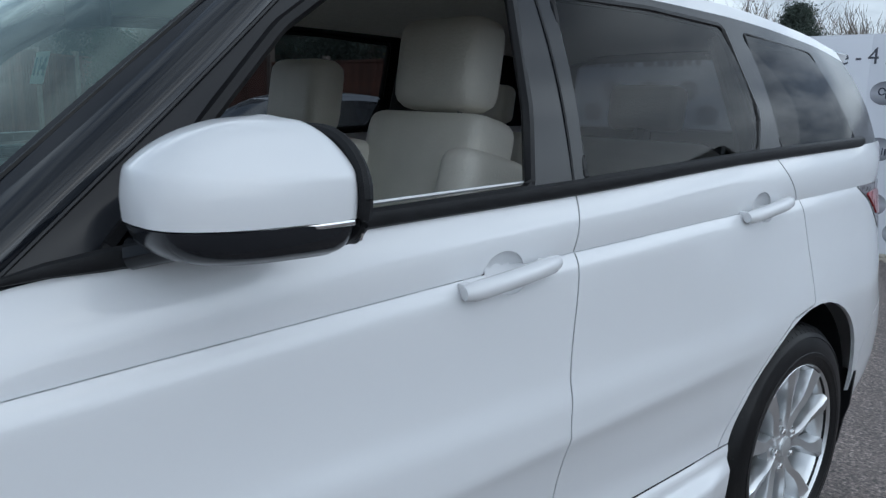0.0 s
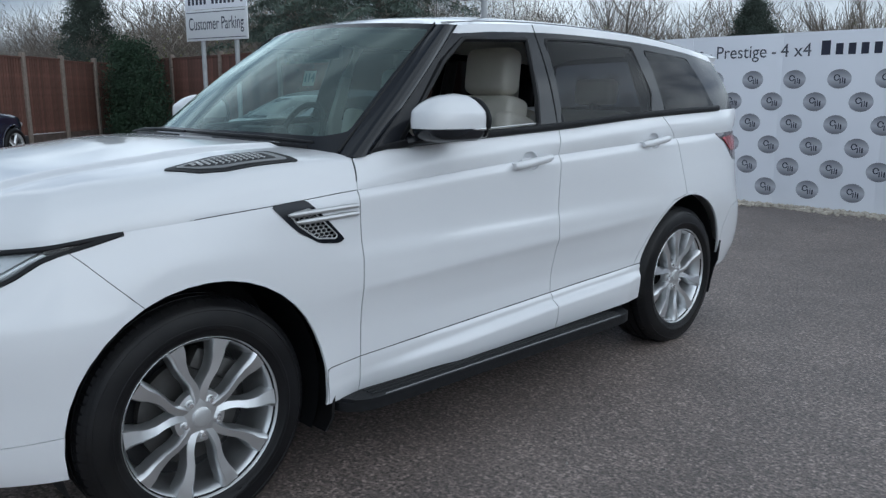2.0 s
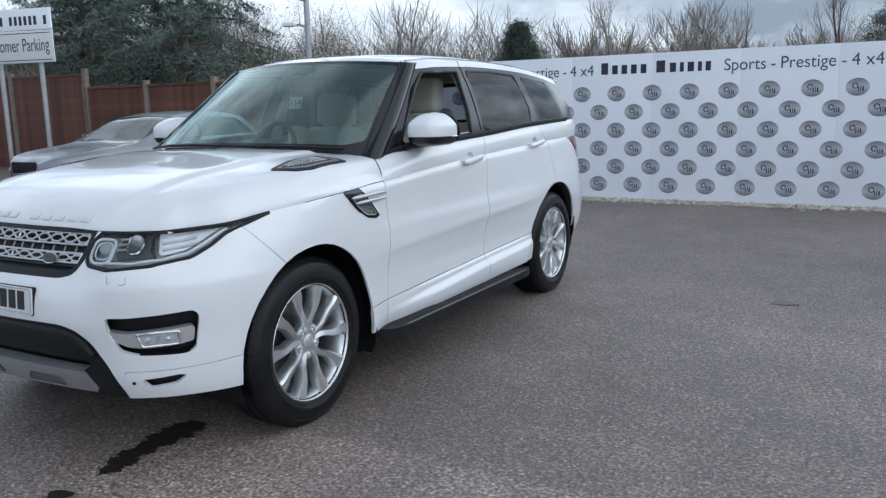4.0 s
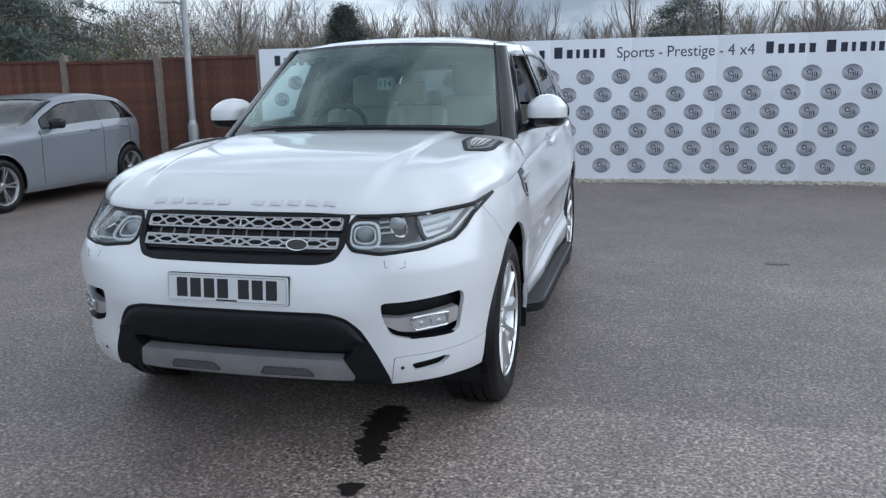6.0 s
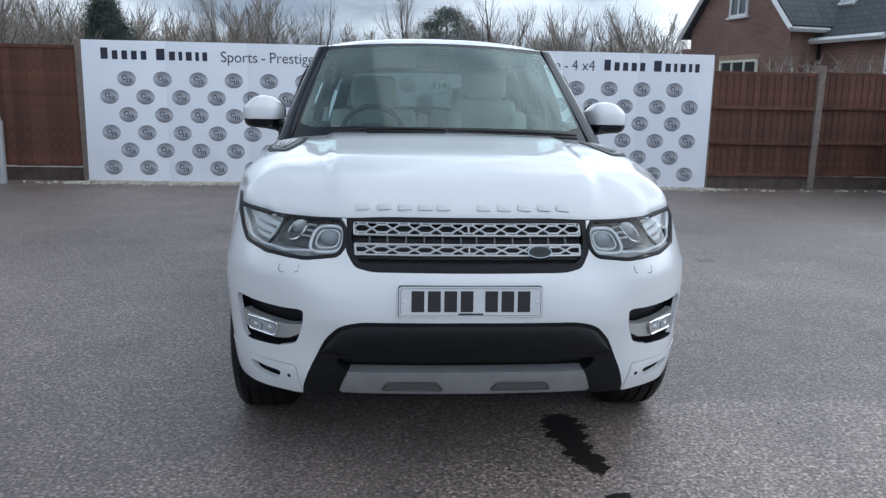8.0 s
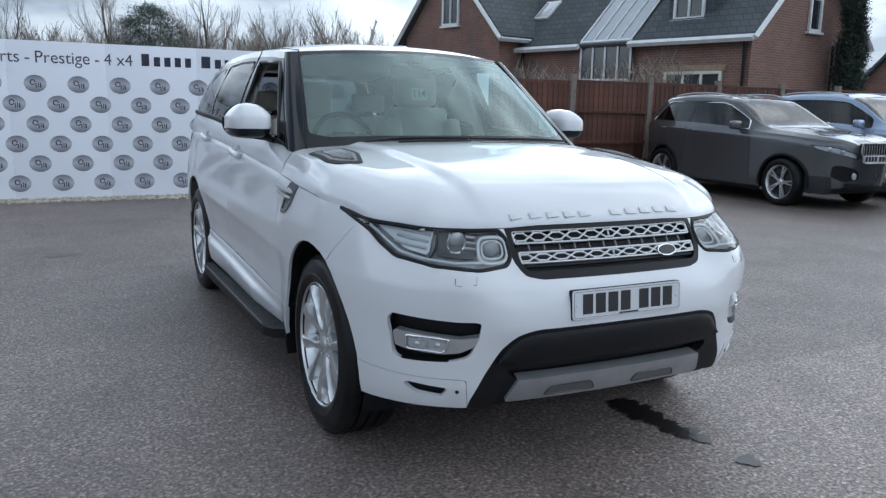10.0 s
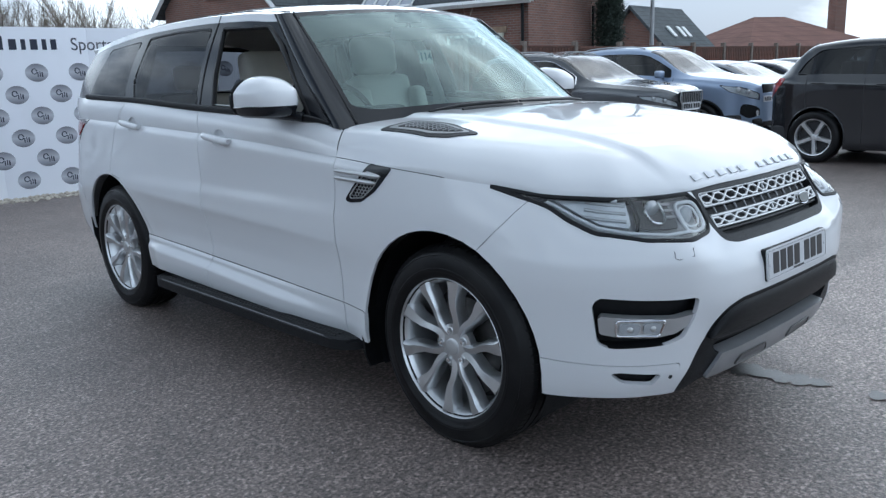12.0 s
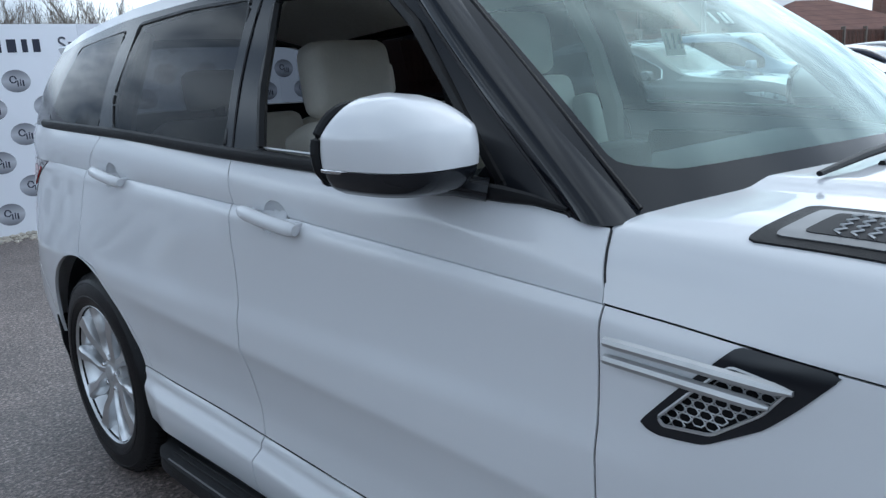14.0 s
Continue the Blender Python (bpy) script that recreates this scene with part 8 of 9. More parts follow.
# walls: main block, projecting gable wing, end gable
bm = bmesh.new()
box(bm, (LEN, 6.0, EAVE), (LEN / 2, 3.0, EAVE / 2))
part("wall", bm, M["brick"], house, smooth=False)
bm = bmesh.new()
prism(bm, [(0, 0), (GW, 0), (GW, EAVE + WING), (GW / 2, EAVE + APEX - 0.15), (0, EAVE + WING)], 1.2, Matrix.Translation((GX, 0.0, 0)) @ Matrix.Rotation(radians(90), 4, "X"))
part("gable_wall", bm, M["brick"], house, smooth=False)
bm = bmesh.new()
prism(bm, [(0, EAVE - 0.01), (6.0, EAVE - 0.01), (3.0, EAVE + 2.95)], 0.25, Matrix.Translation((LEN - 0.25, 0, 0)) @ Matrix.Rotation(radians(90), 4, "Z") @ Matrix.Rotation(radians(90), 4, "X"))
part("gable_wall", bm, M["brick"], house, smooth=False)
# roofs
for pts in ([(5.0, -0.35, EAVE - 0.10), (LEN + 0.3, -0.35, EAVE - 0.10), (LEN + 0.3, 3.0, EAVE + 3.15), (0.5, 3.0, EAVE + 3.15)], [(LEN + 0.3, 6.35, EAVE - 0.1), (-0.3, 6.35, EAVE - 0.1), (0.5, 3.0, EAVE + 3.15), (LEN + 0.3, 3.0, EAVE + 3.15)]):
    bm = bmesh.new()
    slab(bm, pts)
    part("roof", bm, M["slate"], house, smooth=False)
GL, GM, GR = GX - 0.4, GX + GW / 2, GX + GW + 0.4
for pts in ([(GL, -1.5, EAVE + 0.25), (GM, -1.5, EAVE + APEX), (GM, 3.0, EAVE + APEX), (GL, 3.0, EAVE + 0.25)][::-1], [(GR, -1.5, EAVE + 0.25), (GM, -1.5, EAVE + APEX), (GM, 3.0, EAVE + APEX), (GR, 3.0, EAVE + 0.25)]):
    bm = bmesh.new()
    slab(bm, pts)
    part("roof", bm, M["slate"], house, smooth=False)
# barge boards, gutters
for a, b in (((GL - 0.03, -1.53, EAVE + 0.20), (GM, -1.53, EAVE + APEX - 0.03)), ((GR + 0.03, -1.53, EAVE + 0.20), (GM, -1.53, EAVE + APEX - 0.03)), ((GX + GW, -0.40, EAVE - 0.14), (12.0, -0.40, EAVE - 0.14)), ((14.2, -0.40, EAVE - 0.14), (LEN + 0.3, -0.40, EAVE - 0.14)),
             ((LEN + 0.34, -0.38, EAVE - 0.15), (LEN + 0.34, 3.0, EAVE + 3.10)), ((LEN + 0.34, 6.38, EAVE - 0.15), (LEN + 0.34, 3.0, EAVE + 3.10)), ((GR, -1.5, EAVE + 0.22), (GR, 0.0, EAVE + 0.22))):
    bm = bmesh.new()
    tube(bm, [a, b], 0.10, 4)
    part("barge_board", bm, M["white_trim"], house, smooth=False)
for x, y in ((LEN - 0.15, -0.1), (LEN + 0.08, 4.4), (GX + GW + 0.12, -0.12)):
    bm = bmesh.new()
    tube(bm, [(x, y, 0), (x, y, EAVE - 0.1)], 0.05, 8)
    part("downpipe", bm, M["plastic"], house)
# glazed link
link = empty("glazed_link")
link.parent = house
for k in range(5):
    x = 12.0 + 2.2 * k / 4
    bm = bmesh.new()
    tube(bm, [(x, -0.25, 0.5), (x, -0.25, EAVE + 0.05), (x, 2.4, EAVE + 2.75)], 0.045, 4)
    part("glazing_bar", bm, M["white_trim"], link, smooth=False)
for z in (1.0, 2.10, 2.30, EAVE):
    bm = bmesh.new()
    tube(bm, [(12.0, -0.27, z), (14.2, -0.27, z)], 0.06, 4)
    part("transom", bm, M["white_trim"], link, smooth=False)
bm = bmesh.new()
slab(bm, [(12.0, -0.22, 0.4), (14.2, -0.22, 0.4), (14.2, -0.22, EAVE), (12.0, -0.22, EAVE)], 0.02)
part("glazing", bm, M.setdefault("pane_dark", shader("dark_room", (0.03, 0.035, 0.04), 0.1, coat=0.8)), link, smooth=False)
bm = bmesh.new()
slab(bm, [(12.0, -0.25, EAVE + 0.02), (14.2, -0.25, EAVE + 0.02), (14.2, 2.4, EAVE + 2.72), (12.0, 2.4, EAVE + 2.72)], 0.02)
part("roof_glazing", bm, shader("roof_glass", (0.25, 0.29, 0.34), 0.08, coat=1.0), link, smooth=False)
house_window(house, Matrix.Translation((GM + 0.1, -1.22, 5.05)), 1.0, 1.1, 1, "white_trim", False)
house_window(house, Matrix.Translation((GM + 0.35, -1.22, 2.42)), 2.2, 0.85, 2)
house_window(house, Matrix.Translation((16.5, -0.02, 2.08)), 2.0, 0.85, 2)
house_window(house, Matrix.Translation((LEN + 0.02, 3.2, 4.35)) @ Matrix.Rotation(radians(90), 4, "Z"), 0.6, 0.95, 0, "white_trim", False)
# rooflight and dormer
rl = Matrix.Translation((8.75, 1.22, EAVE + 1.44)) @ Matrix.Rotation(math.atan2(3.25, 3.35), 4, "X")
bm = bmesh.new()
box(bm, (0.75, 1.0, 0.08), (0, 0, 0.02), 0.01)
part("rooflight", bm, M["white_trim"], house).matrix_basis = rl
bm = bmesh.new()
box(bm, (0.58, 0.82, 0.09), (0, 0, 0.025), 0.01)
part("rooflight_pane", bm, shader("sky_pane", (0.45, 0.48, 0.50), 0.1, coat=1.0), house).matrix_basis = rl
bm = bmesh.new()
prism(bm, [(-0.8, 0), (0.8, 0), (0.8, 1.15), (0, 1.9), (-0.8, 1.15)], 1.9, Matrix.Translation((15.85, 2.4, EAVE + 0.55)) @ Matrix.Rotation(radians(90), 4, "X"))
part("dormer", bm, M["slate"], house, smooth=False)
house_window(house, Matrix.Translation((15.85, 0.47, EAVE + 1.10)), 1.05, 0.95, 1, "white_trim", False)
for sx in (1, -1):
    bm = bmesh.new()
    slab(bm, [(15.85, 0.3, EAVE + 2.52), (15.85 + sx * 1.05, 0.3, EAVE + 1.55), (15.85 + sx * 1.05, 2.6, EAVE + 1.55), (15.85, 2.6, EAVE + 2.52)][::sx], 0.08)
    part("dormer_roof", bm, M["slate"], house, smooth=False)


def far_house(name, label, at, turn, L, D, eave, rise, mt, hip=0.0):
    h = empty(name, Matrix.Translation(at) @ Matrix.Rotation(radians(turn), 4, "Z"))
    tagged(h, label, "house")
    bm = bmesh.new()
    box(bm, (L, D, eave), (0, 0, eave / 2))
    part("wall", bm, M["brick"], h, smooth=False)
    if not hip:
        bm = bmesh.new()
        prism(bm, [(-D / 2, eave - 0.01), (D / 2, eave - 0.01), (0, eave + rise - 0.1)], L, Matrix.Translation((-L / 2, 0, 0)) @ Matrix.Rotation(radians(90), 4, "Z") @ Matrix.Rotation(radians(90), 4, "X"))
        part("gable_wall", bm, M["brick"], h, smooth=False)
    for s in (1, -1):
        bm = bmesh.new()
        slab(bm, [(-L / 2 - 0.3, -s * (D / 2 + 0.3), eave - 0.2), (L / 2 + 0.3, -s * (D / 2 + 0.3), eave - 0.2), (L / 2 - hip + 0.3, 0, eave + rise), (-L / 2 + hip - 0.3, 0, eave + rise)][::s])
        part("roof", bm, mt, h, smooth=False)
        if hip:
            bm = bmesh.new()
            slab(bm, [(s * (L / 2 + 0.3), -D / 2 - 0.3, eave - 0.2), (s * (L / 2 + 0.3), D / 2 + 0.3, eave - 0.2), (s * (L / 2 - hip + 0.3), 0, eave + rise)][::s])
            part("roof", bm, mt, h, smooth=False)
    return h


fh = far_house("far_house", "distant brick house with dark roof and rooflights", (34.2, 20.3, 0), 4, 5.0, 4.4, 1.9, 2.4, M["slate"])
for x in (-0.9, 0.15, 0.75):
    bm = bmesh.new()
    box(bm, (0.34, 0.70, 0.06), (0, 0, 0.06))
    part("rooflight", bm, M["white_trim"], fh).matrix_basis = Matrix.Translation((x, -1.25, 2.99)) @ Matrix.Rotation(math.atan2(2.6, 2.5), 4, "X")
fr = far_house("far_house", "distant house with red tiled hipped roof and chimney", (44.8, 19.2, 0), -24, 9.6, 8.0, 2.2, 1.8, M["red_tile"], 4.0)
bm = bmesh.new()
box(bm, (0.8, 0.6, 2.6), (4.6, -0.5, 3.9))
part("chimney", bm, M["brick"], fr, smooth=False)

# floodlight pole and thin poles beyond the fence
for x, y, tall, lights in ((21.8, 13.0, 5.6, True), (36.5, 9.5, 6.2, False), (38.5, 9.0, 6.4, False)):
    pole = empty("light_pole" if lights else "utility_pole")
    tagged(pole, "tall grey pole with floodlights beyond the fence" if lights else "thin dark pole beyond the fence", "pole")
    bm = bmesh.new()
    tube(bm, [(0, 0, 0), (0, 0, tall)], [0.085, 0.055], 10)
    part("shaft", bm, M["galv"], pole)
    if lights:
        for dx in (-0.3, 0.3):
            bm = bmesh.new()
            box(bm, (0.34, 0.2, 0.30), (dx, -0.1, tall + 0.12), 0.03)
            part("floodlight", bm, M["plastic"], pole)
        bm = bmesh.new()
        box(bm, (0.3, 0.16, 0.14), (0.22, -0.05, tall - 1.5), 0.03)
        part("camera_box", bm, M["plastic"], pole)
    pole.location = (x, y, 0)

# ---------- trees ----------
M["bark"] = shader("grey_bark", (0.13, 0.115, 0.10), 0.9, scale=6, vary=0.3)
M["twig"] = shader("brown_twig", (0.19, 0.165, 0.145), 0.9, scale=3, vary=0.25)
M["conifer"] = shader("dark_conifer", (0.042, 0.058, 0.046), 0.8, scale=2, vary=0.5)
M["cedar"] = shader("blue_green_needles", (0.085, 0.115, 0.095), 0.8, scale=2, vary=0.5)
M["ivy"] = shader("ivy_leaf", (0.022, 0.045, 0.024), 0.85, scale=3, vary=0.5)
M["spring"] = shader("spring_leaf", (0.16, 0.17, 0.06), 0.8, scale=2, vary=0.4)
M["blossom"] = shader("white_blossom", (0.62, 0.60, 0.56), 0.8, scale=3, vary=0.1)
# distance haze is put into this colour: paler and greyer than scrub
M["haze_wood"] = shader("hazed_wood", (0.27, 0.26, 0.255), 0.95, scale=2, vary=0.25)
M["scrub"] = shader("winter_scrub", (0.21, 0.180, 0.150), 0.9, scale=2, vary=0.4)


def branch_mesh(seed, tall, spread, levels, lean=0.0, forks=3):
    """Trunk and limbs, and a bmesh of fine twigs."""
    rnd = random.Random(seed)
    wood, fine, tips = bmesh.new(), bmesh.new(), []

    def grow(p, d, length, r, level):
        pts, q, dd = [p], p.copy(), d.copy()
        n = 4
        for i in range(n):
            dd = (dd + Vector((rnd.uniform(-1, 1), rnd.uniform(-1, 1), rnd.uniform(-0.3, 0.7))) * 0.16).normalized()
            q = q + dd * length / n
            pts.append(q.copy())
        bm = wood if level < 2 else fine
        tube(bm, pts, [r * (1 - 0.5 * i / n) for i in range(n + 1)], 6 if level == 0 else (4 if level < 2 else 3), False)
        if level >= levels:
            tips.append(q)
            return
        for k in range(forks + (2 if level == 0 else 0) + (1 if level > 1 else 0)):
            i = rnd.randint(1 if level else 2, n)
            out = Vector((rnd.uniform(-1, 1), rnd.uniform(-1, 1), rnd.uniform(0.1, 0.9))).normalized()
            nd = (dd * (1 - spread) + out * spread).normalized()
            grow(pts[i], nd, length * rnd.uniform(0.50, 0.74), r * 0.5 * (1 - 0.1 * i), level + 1)
        grow(q, dd, length * 0.6, r * 0.5, level + 1)
    grow(Vector((0, 0, 0)), Vector((lean, 0, 1)).normalized(), tall * 0.42, tall * 0.022, 0)
    return wood, fine, tips


def leaf_cloud(centres, n, size, spread, seed, tall=1.0, thin=0.6):
    rnd = random.Random(seed)
    verts, faces = [], []
    for c in centres:
        for k in range(n):
            p = c + Vector((rnd.gauss(0, 1), rnd.gauss(0, 1), rnd.gauss(0, 1) * tall)) * spread
            a = Vector((rnd.uniform(-1, 1), rnd.uniform(-1, 1), rnd.uniform(-1, 1))).normalized()
            b = a.orthogonal().normalized()
            s = size * rnd.uniform(0.5, 1.3)
            i = len(verts)
            verts += [p - a * s, p + b * s * thin, p + a * s, p - b * s * thin]
            faces.append((i, i + 1, i + 2, i + 3))
    me = bpy.data.meshes.new("leaves")
    me.from_pydata([tuple(v) for v in verts], [], faces)
    return me


def bare_tree(label, seed, tall, spread=0.5, levels=4, extra=None):
    tree = empty("bare_tree")
    tagged(tree, label, "tree", "trees beyond the fence")
    wood, fine, tips = branch_mesh(seed, tall, spread, levels)
    part("trunk", wood, M["bark"], tree)
    part("crown", fine, M["twig"], tree, smooth=False)
    if extra:
        me = leaf_cloud(tips, extra[1], extra[2], extra[3], seed + 5)
        me.materials.append(M[extra[0]])
        o = new("leaves" if extra[0] != "blossom" else "blossom", me)
        o.parent = tree
    return tree


kinds = [bare_tree("bare grey-brown tree standing beyond the fence", 11, 7.5, 0.48), bare_tree("bare grey-brown tree standing beyond the fence", 12, 8.0, 0.55),
         bare_tree("slender bare tree standing beyond the fence", 13, 8.5, 0.36), bare_tree("bare tree with first spring leaves beyond the fence", 14, 7.0, 0.52, 4, ("spring", 3, 0.028, 0.22))]
blossom = bare_tree("small tree with white blossom by the fence", 15, 4.6, 0.55, 4, ("blossom", 10, 0.020, 0.22))
spots = [(-9.5, 17, 0), (-12.5, 22, 1), (-6.0, 26, 2), (-16, 19, 3), (-3.0, 33, 0), (-18.5, 26, 1), (1.0, 34, 2), (4.2, 31, 1), (6.5, 35, 3), (9.0, 38, 0), (-23, 22, 2), (-27, 19, 0), (-31, 24, 1), (-21, 16, 3), (-35, 18, 2),
         (-9, 36, 3), (-14, 34, 0), (3, 42, 0), (-1, 46, 1), (8, 48, 2), (12, 46, 0), (-6, 44, 2), (15, 44, 1), (24, 30, 2), (-26, 32, 1), (27, 24, 0)]
rnd = random.Random(21)
for i, (x, y, k) in enumerate(spots):
    s = rnd.uniform(0.62, 0.85) * (1.0 if y < 30 else 1.05)
    m = Matrix.Translation((x, y, 0)) @ Matrix.Rotation(rnd.uniform(0, 6.28), 4, "Z") @ Matrix.Scale(s, 4)
    if i < 4:
        kinds[k].matrix_world = m
    else:
        c = copy_thing(kinds[k], m)
        c.matrix_world = m
blossom.matrix_world = Matrix.Translation((-8.6, 12.2, 0)) @ Matrix.Scale(0.85, 4)
copy_thing(blossom, Matrix.Translation((-13.0, 14.0, 0)) @ Matrix.Rotation(2, 4, "Z")).matrix_world = Matrix.Translation((-13.0, 14.0, 0)) @ Matrix.Rotation(2, 4, "Z")


def conifer(label, at, tall, wide, seed, mt="conifer", column=False, dense=110):
    """An evergreen: a trunk and tiers of drooping sprays."""
    rnd = random.Random(seed)
    tree = empty("conifer")
    tagged(tree, label, "tree")
    bm = bmesh.new()
    tube(bm, [(0, 0, 0), (0, 0, tall * 0.5), (0, 0, tall * 0.96)], [tall * 0.025, tall * 0.016, 0.02], 7)
    part("trunk", bm, M["bark"], tree)
    centres = []
    for k in range(int(380 if not column else 420)):
        f = rnd.random() ** 0.8
        z = tall * (0.10 + 0.88 * f)
        shape = (1 - f) ** 0.95 if not column else (1 - f ** 2.4) ** 0.5 if column == "dome" else (1 - f ** 4) ** 0.8 * 0.85
        r = wide * shape * math.sqrt(rnd.uniform(0.15, 1.05))
        a = rnd.uniform(0, math.tau)
        centres.append(Vector((r * math.cos(a), r * math.sin(a), z - 0.08 * r)))
    me = leaf_cloud(centres, dense, 0.050 if tall > 5 else 0.044, 0.09 if column is True else 0.20, seed, 1.6 if column is True else 0.7, 0.35)
    me.materials.append(M[mt])
    o = new("crown", me)
    o.parent = tree
    tree.location = at
    return tree


def cedar(label, at, tall, wide, seed, limbs=70):
    """A broad evergreen: layered limbs that reach out level and droop, hung with fine sprays."""
    rnd = random.Random(seed)
    tree = empty("cedar")
    tagged(tree, label, "tree")
    bm = bmesh.new()
    tube(bm, [(0, 0, 0), (0.05, 0, tall * 0.5), (0, 0.05, tall * 0.97)], [tall * 0.035, tall * 0.022, 0.02], 8)
    part("trunk", bm, M["bark"], tree)
    sprays = []
    for k in range(limbs):
        f = (k + rnd.random()) / limbs
        z = tall * (0.12 + 0.84 * f)
        reach = wide * ((1 - f) ** 0.55 * 0.85 + 0.12) * rnd.uniform(0.65, 1.1)
        a = k * 2.4 + rnd.uniform(-0.4, 0.4)
        d = Vector((math.cos(a), math.sin(a), 0))
        side = Vector((-d.y, d.x, 0))
        pts = [Vector((0, 0, z)) + d * reach * q + Vector((0, 0, 0.10 * reach * math.sin(q * 2.6) - 0.16 * reach * q * q)) for q in (0, 0.3, 0.6, 0.85, 1)]
        bm = bmesh.new()
        tube(bm, pts, [0.05, 0.035, 0.022, 0.012, 0.005], 5, False)
        part("limb", bm, M["bark"], tree)
        for q in np.linspace(0.18, 1.0, 16):
            i = min(3, int(np.searchsorted((0, 0.3, 0.6, 0.85, 1), q) - 1))
            c = pts[i].lerp(pts[i + 1], (q - (0, 0.3, 0.6, 0.85, 1)[i]) / ((0.3, 0.3, 0.25, 0.15)[i]))
            for e in range(3):
                sprays.append(c + side * rnd.gauss(0, 0.26) * (1.15 - 0.6 * q) + Vector((0, 0, rnd.uniform(-0.16, 0.03))))
    me = leaf_cloud(sprays, 17, 0.060, 0.105, seed, 0.45, 0.22)
    me.materials.append(M["cedar"])
    o = new("crown", me)
    o.parent = tree
    tree.location = at
    return tree


conifer("dark pointed conifer among bare trees", (-10.45, 27.5, 0), 4.6, 2.5, 31, dense=130)
conifer("broad dark evergreen beyond the hoarding", (3.1, 40.0, 0), 5.9, 2.7, 37, "conifer", "dome", 90)
cedar("large blue-green cedar beyond the fence", (-13.4, 12.6, 0), 6.6, 3.9, 33)
cedar("large blue-green cedar beyond the fence", (-17.6, 12.8, 0), 6.3, 3.2, 34)
conifer("tall columnar cypress by the brick house", (20.6, 13.9, 0), 5.4, 0.50, 35, "conifer", True)
conifer("dark conifer far to one side of the yard", (-33, 12.5, 0), 6.6, 2.2, 36)
conifer("dark evergreen shrub by the sign", (-11.6, 9.9, 0), 2.6, 1.1, 38)

# ivy over the fence
rnd = random.Random(41)
cen = []
for k in range(900):
    a, h = rnd.uniform(-1, 1), rnd.random()
    wide = 1.45 * (0.45 + 0.55 * math.sin(math.pi * min(1.0, h * 0.75 + 0.22)))
    cen.append(Vector((-19.0 + a * wide, 8.55 - 0.75 * (1 - a * a) * rnd.random(), 0.25 + 2.55 * h - 0.35 * a * a)))
me = leaf_cloud(cen, 34, 0.032, 0.13, 42)
me.materials.append(M["ivy"])
tagged(new("ivy", me), "dark green ivy mass hanging over the fence", "ivy", kind="stuff")
# scrub and hedge beyond the fence
rnd = random.Random(43)
cen = [Vector((rnd.uniform(-30, -8.5), rnd.uniform(11, 18), abs(rnd.gauss(1.2, 0.6)))) for k in range(1500)]
me = leaf_cloud(cen, 20, 0.045, 0.40, 44)
me.materials.append(M["spring"])
tagged(new("hedge", me), "yellow-green spring hedge beyond the fence", "hedge", kind="stuff")


def thicket(name, label, x0, x1, y0, y1, count, high, seed, mt, thick=1.0):
    """Countless thin upright stems and twigs."""
    rnd = random.Random(seed)
    verts, faces = [], []
    for k in range(count):
        x, y = rnd.uniform(x0, x1), rnd.uniform(y0, y1)
        p = Vector((x, y, high * 0.82 * rnd.random() ** 0.8 * (0.72 + 0.2 * math.sin(x * 0.45 + seed) + 0.12 * math.sin(x * 1.3 + y))))
        d = Vector((rnd.gauss(0, 0.75), rnd.gauss(0, 0.75), 0.8)).normalized()
        w = rnd.uniform(0.007, 0.022) * thick
        ln = high * rnd.uniform(0.10, 0.30) * (0.75 + 0.25 * math.sin(x * 0.35 + seed) + 0.2 * math.sin(x * 1.1))
        q = p + d * ln
        i = len(verts)
        verts += [(p.x - w, p.y, p.z), (p.x + w, p.y, p.z), (q.x, q.y, q.z)]
        faces.append((i, i + 1, i + 2))
    me = bpy.data.meshes.new(name)
    me.from_pydata(verts, [], faces)
    me.materials.append(M[mt])
    return tagged(new(name, me), label, "scrub", kind="stuff")


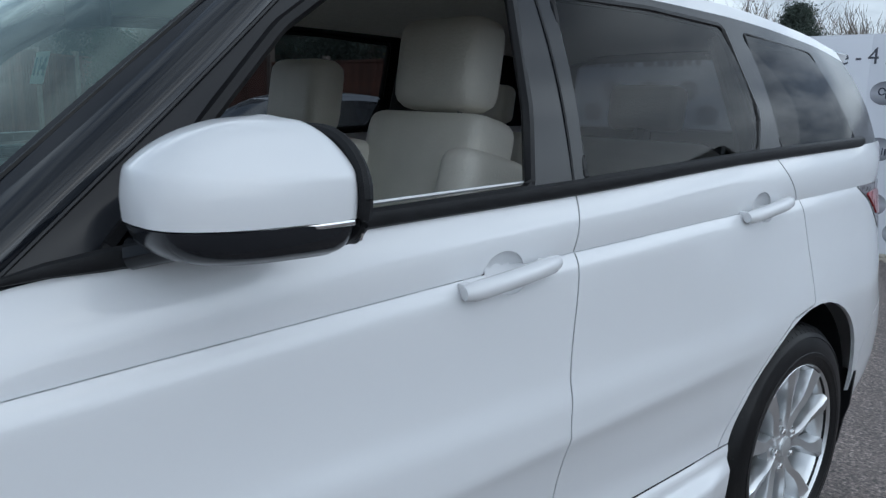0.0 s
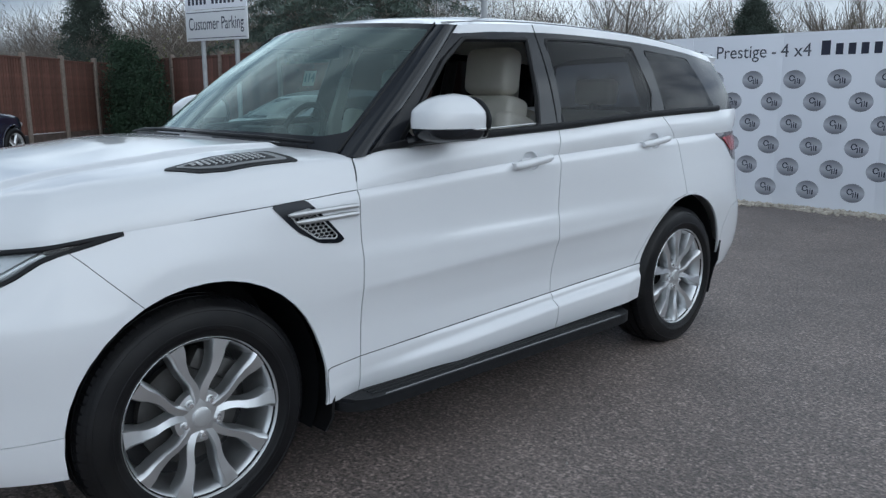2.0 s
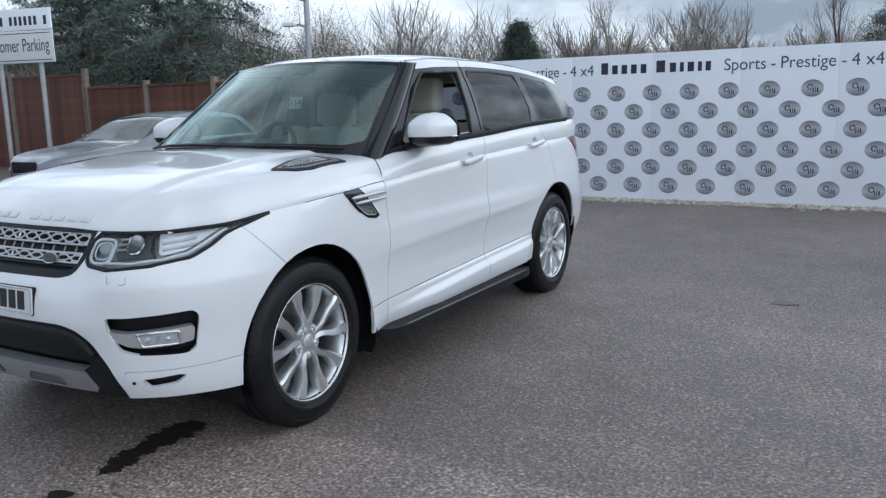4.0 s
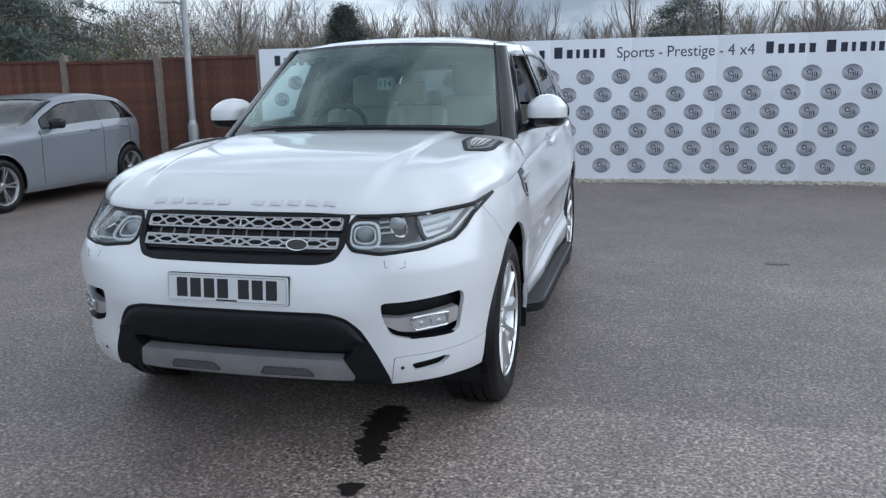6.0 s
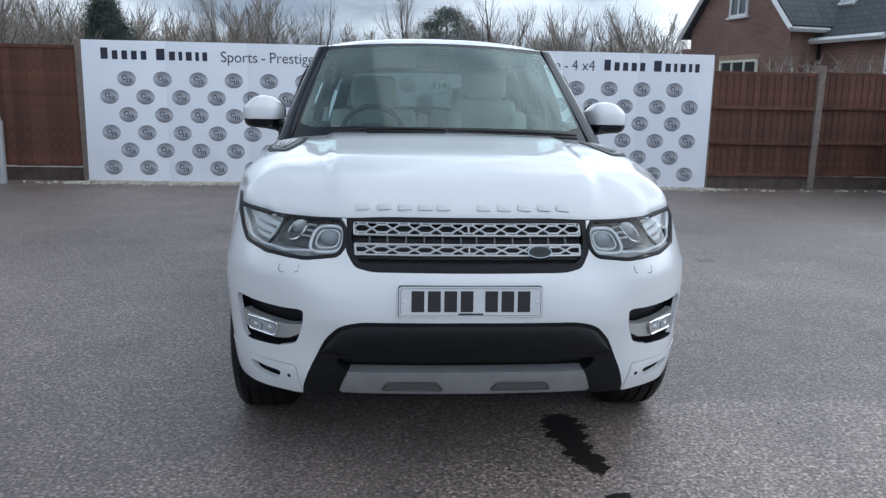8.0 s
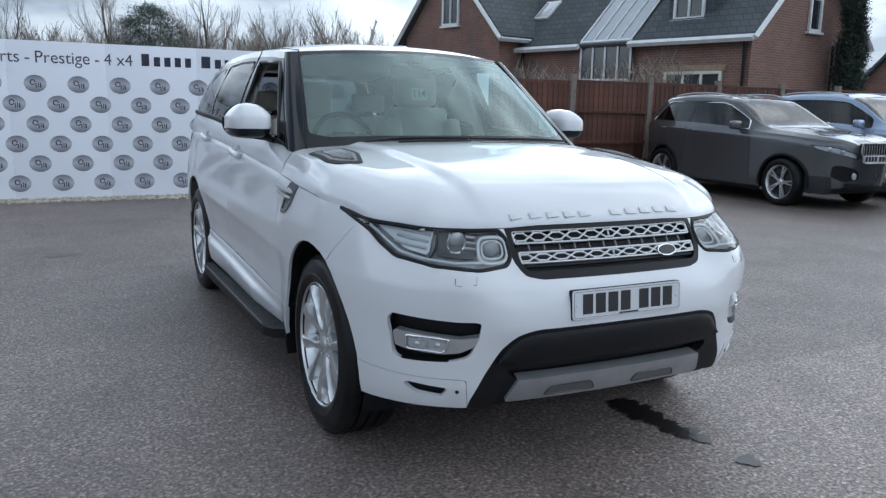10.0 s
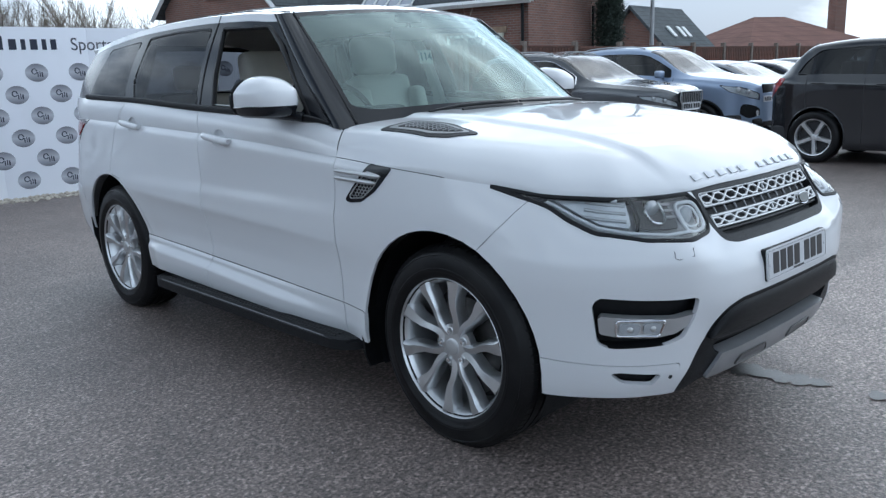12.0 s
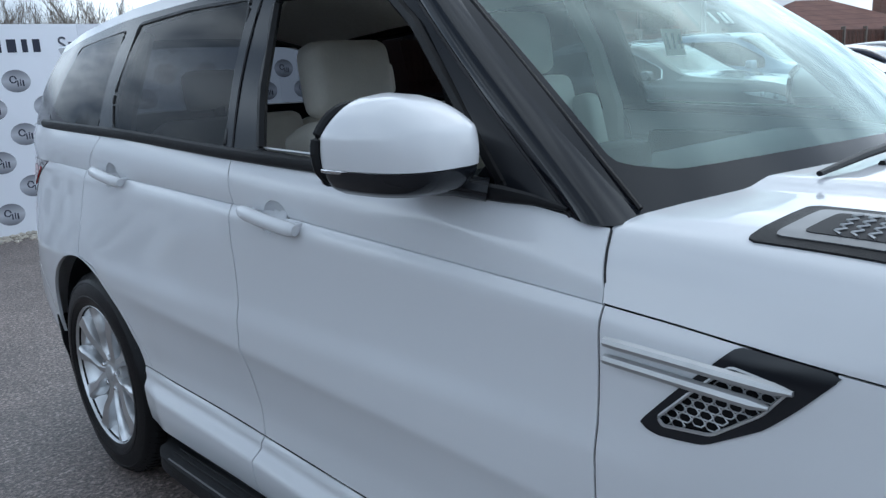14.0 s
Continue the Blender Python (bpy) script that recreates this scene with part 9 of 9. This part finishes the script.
def far_wood(label, x0, x1, y0, y1, trees, high, seed, mt, twigs=620):
    """Leafless crowns standing close together: stems that fork upwards into countless twigs."""
    rnd = random.Random(seed)
    verts, faces = [], []

    def stick(p, q, w):
        i = len(verts)
        verts.extend(((p.x - w, p.y, p.z), (p.x + w, p.y, p.z), (q.x + w * 0.3, q.y, q.z), (q.x - w * 0.3, q.y, q.z)))
        faces.append((i, i + 1, i + 2, i + 3))
    for k in range(trees):
        x, y = x0 + (x1 - x0) * (k + rnd.uniform(-0.8, 1.8)) / trees, rnd.uniform(y0, y1)
        tall = high * rnd.uniform(0.62, 1.0) * (0.88 + 0.12 * math.sin(x * 0.21 + seed))
        wide = tall * rnd.uniform(0.24, 0.36)
        base = Vector((x, y, 0))
        crown = base + Vector((rnd.uniform(-0.4, 0.4), 0, tall * 0.62))
        stick(base, crown, 0.10)
        for b in range(14):
            a, e = rnd.uniform(0, math.tau), rnd.uniform(0.3, 1.25)
            root = base + Vector((0, 0, tall * rnd.uniform(0.25, 0.5)))
            tip = root + Vector((math.cos(a) * math.cos(e) * wide * 1.5, math.sin(a) * math.cos(e) * wide * 1.5, math.sin(e) * tall * 0.48))
            stick(root, tip, 0.045)
            for c in range(twigs // 14):
                f = rnd.uniform(0.25, 1.0)
                p = root.lerp(tip, f) + Vector((rnd.gauss(0, 0.16), rnd.gauss(0, 0.16), rnd.gauss(0, 0.16)))
                d = (Vector((rnd.gauss(0, 0.6), rnd.gauss(0, 0.6), 0.75)) + (tip - root).normalized() * 0.6).normalized()
                stick(p, p + d * tall * rnd.uniform(0.05, 0.13), rnd.uniform(0.008, 0.018))
    me = bpy.data.meshes.new("far_woods")
    me.from_pydata(verts, [], faces)
    me.materials.append(M[mt])
    return tagged(new("far_woods", me), label, "woods", kind="stuff")


far_wood("leafless grey-brown woods beyond the hoarding", -34, 26, 46, 60, 62, 8.8, 61, "scrub")
# the farther row of woods, in the haze-paled colour
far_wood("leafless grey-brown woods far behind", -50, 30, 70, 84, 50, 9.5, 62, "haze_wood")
thicket("shrubs", "pale leafless shrubs before the brick house", 8.6, 12.6, 12.0, 15.0, 2600, 4.4, 57, "scrub")
thicket("far_woods", "leafless brown woods in the distance", -60, 30, 50, 66, 44000, 6.6, 51, "scrub")
thicket("far_woods", "leafless brown woods in the distance", -80, -15, 24, 44, 60000, 7.0, 52, "scrub")
thicket("thicket", "brown leafless thicket beyond the fence", -46, -8, 12, 24, 60000, 5.0, 53, "scrub")
thicket("thicket", "dense grey-brown thicket far beyond the fence", -95, -26, 13, 30, 90000, 7.6, 54, "scrub", 2.2)
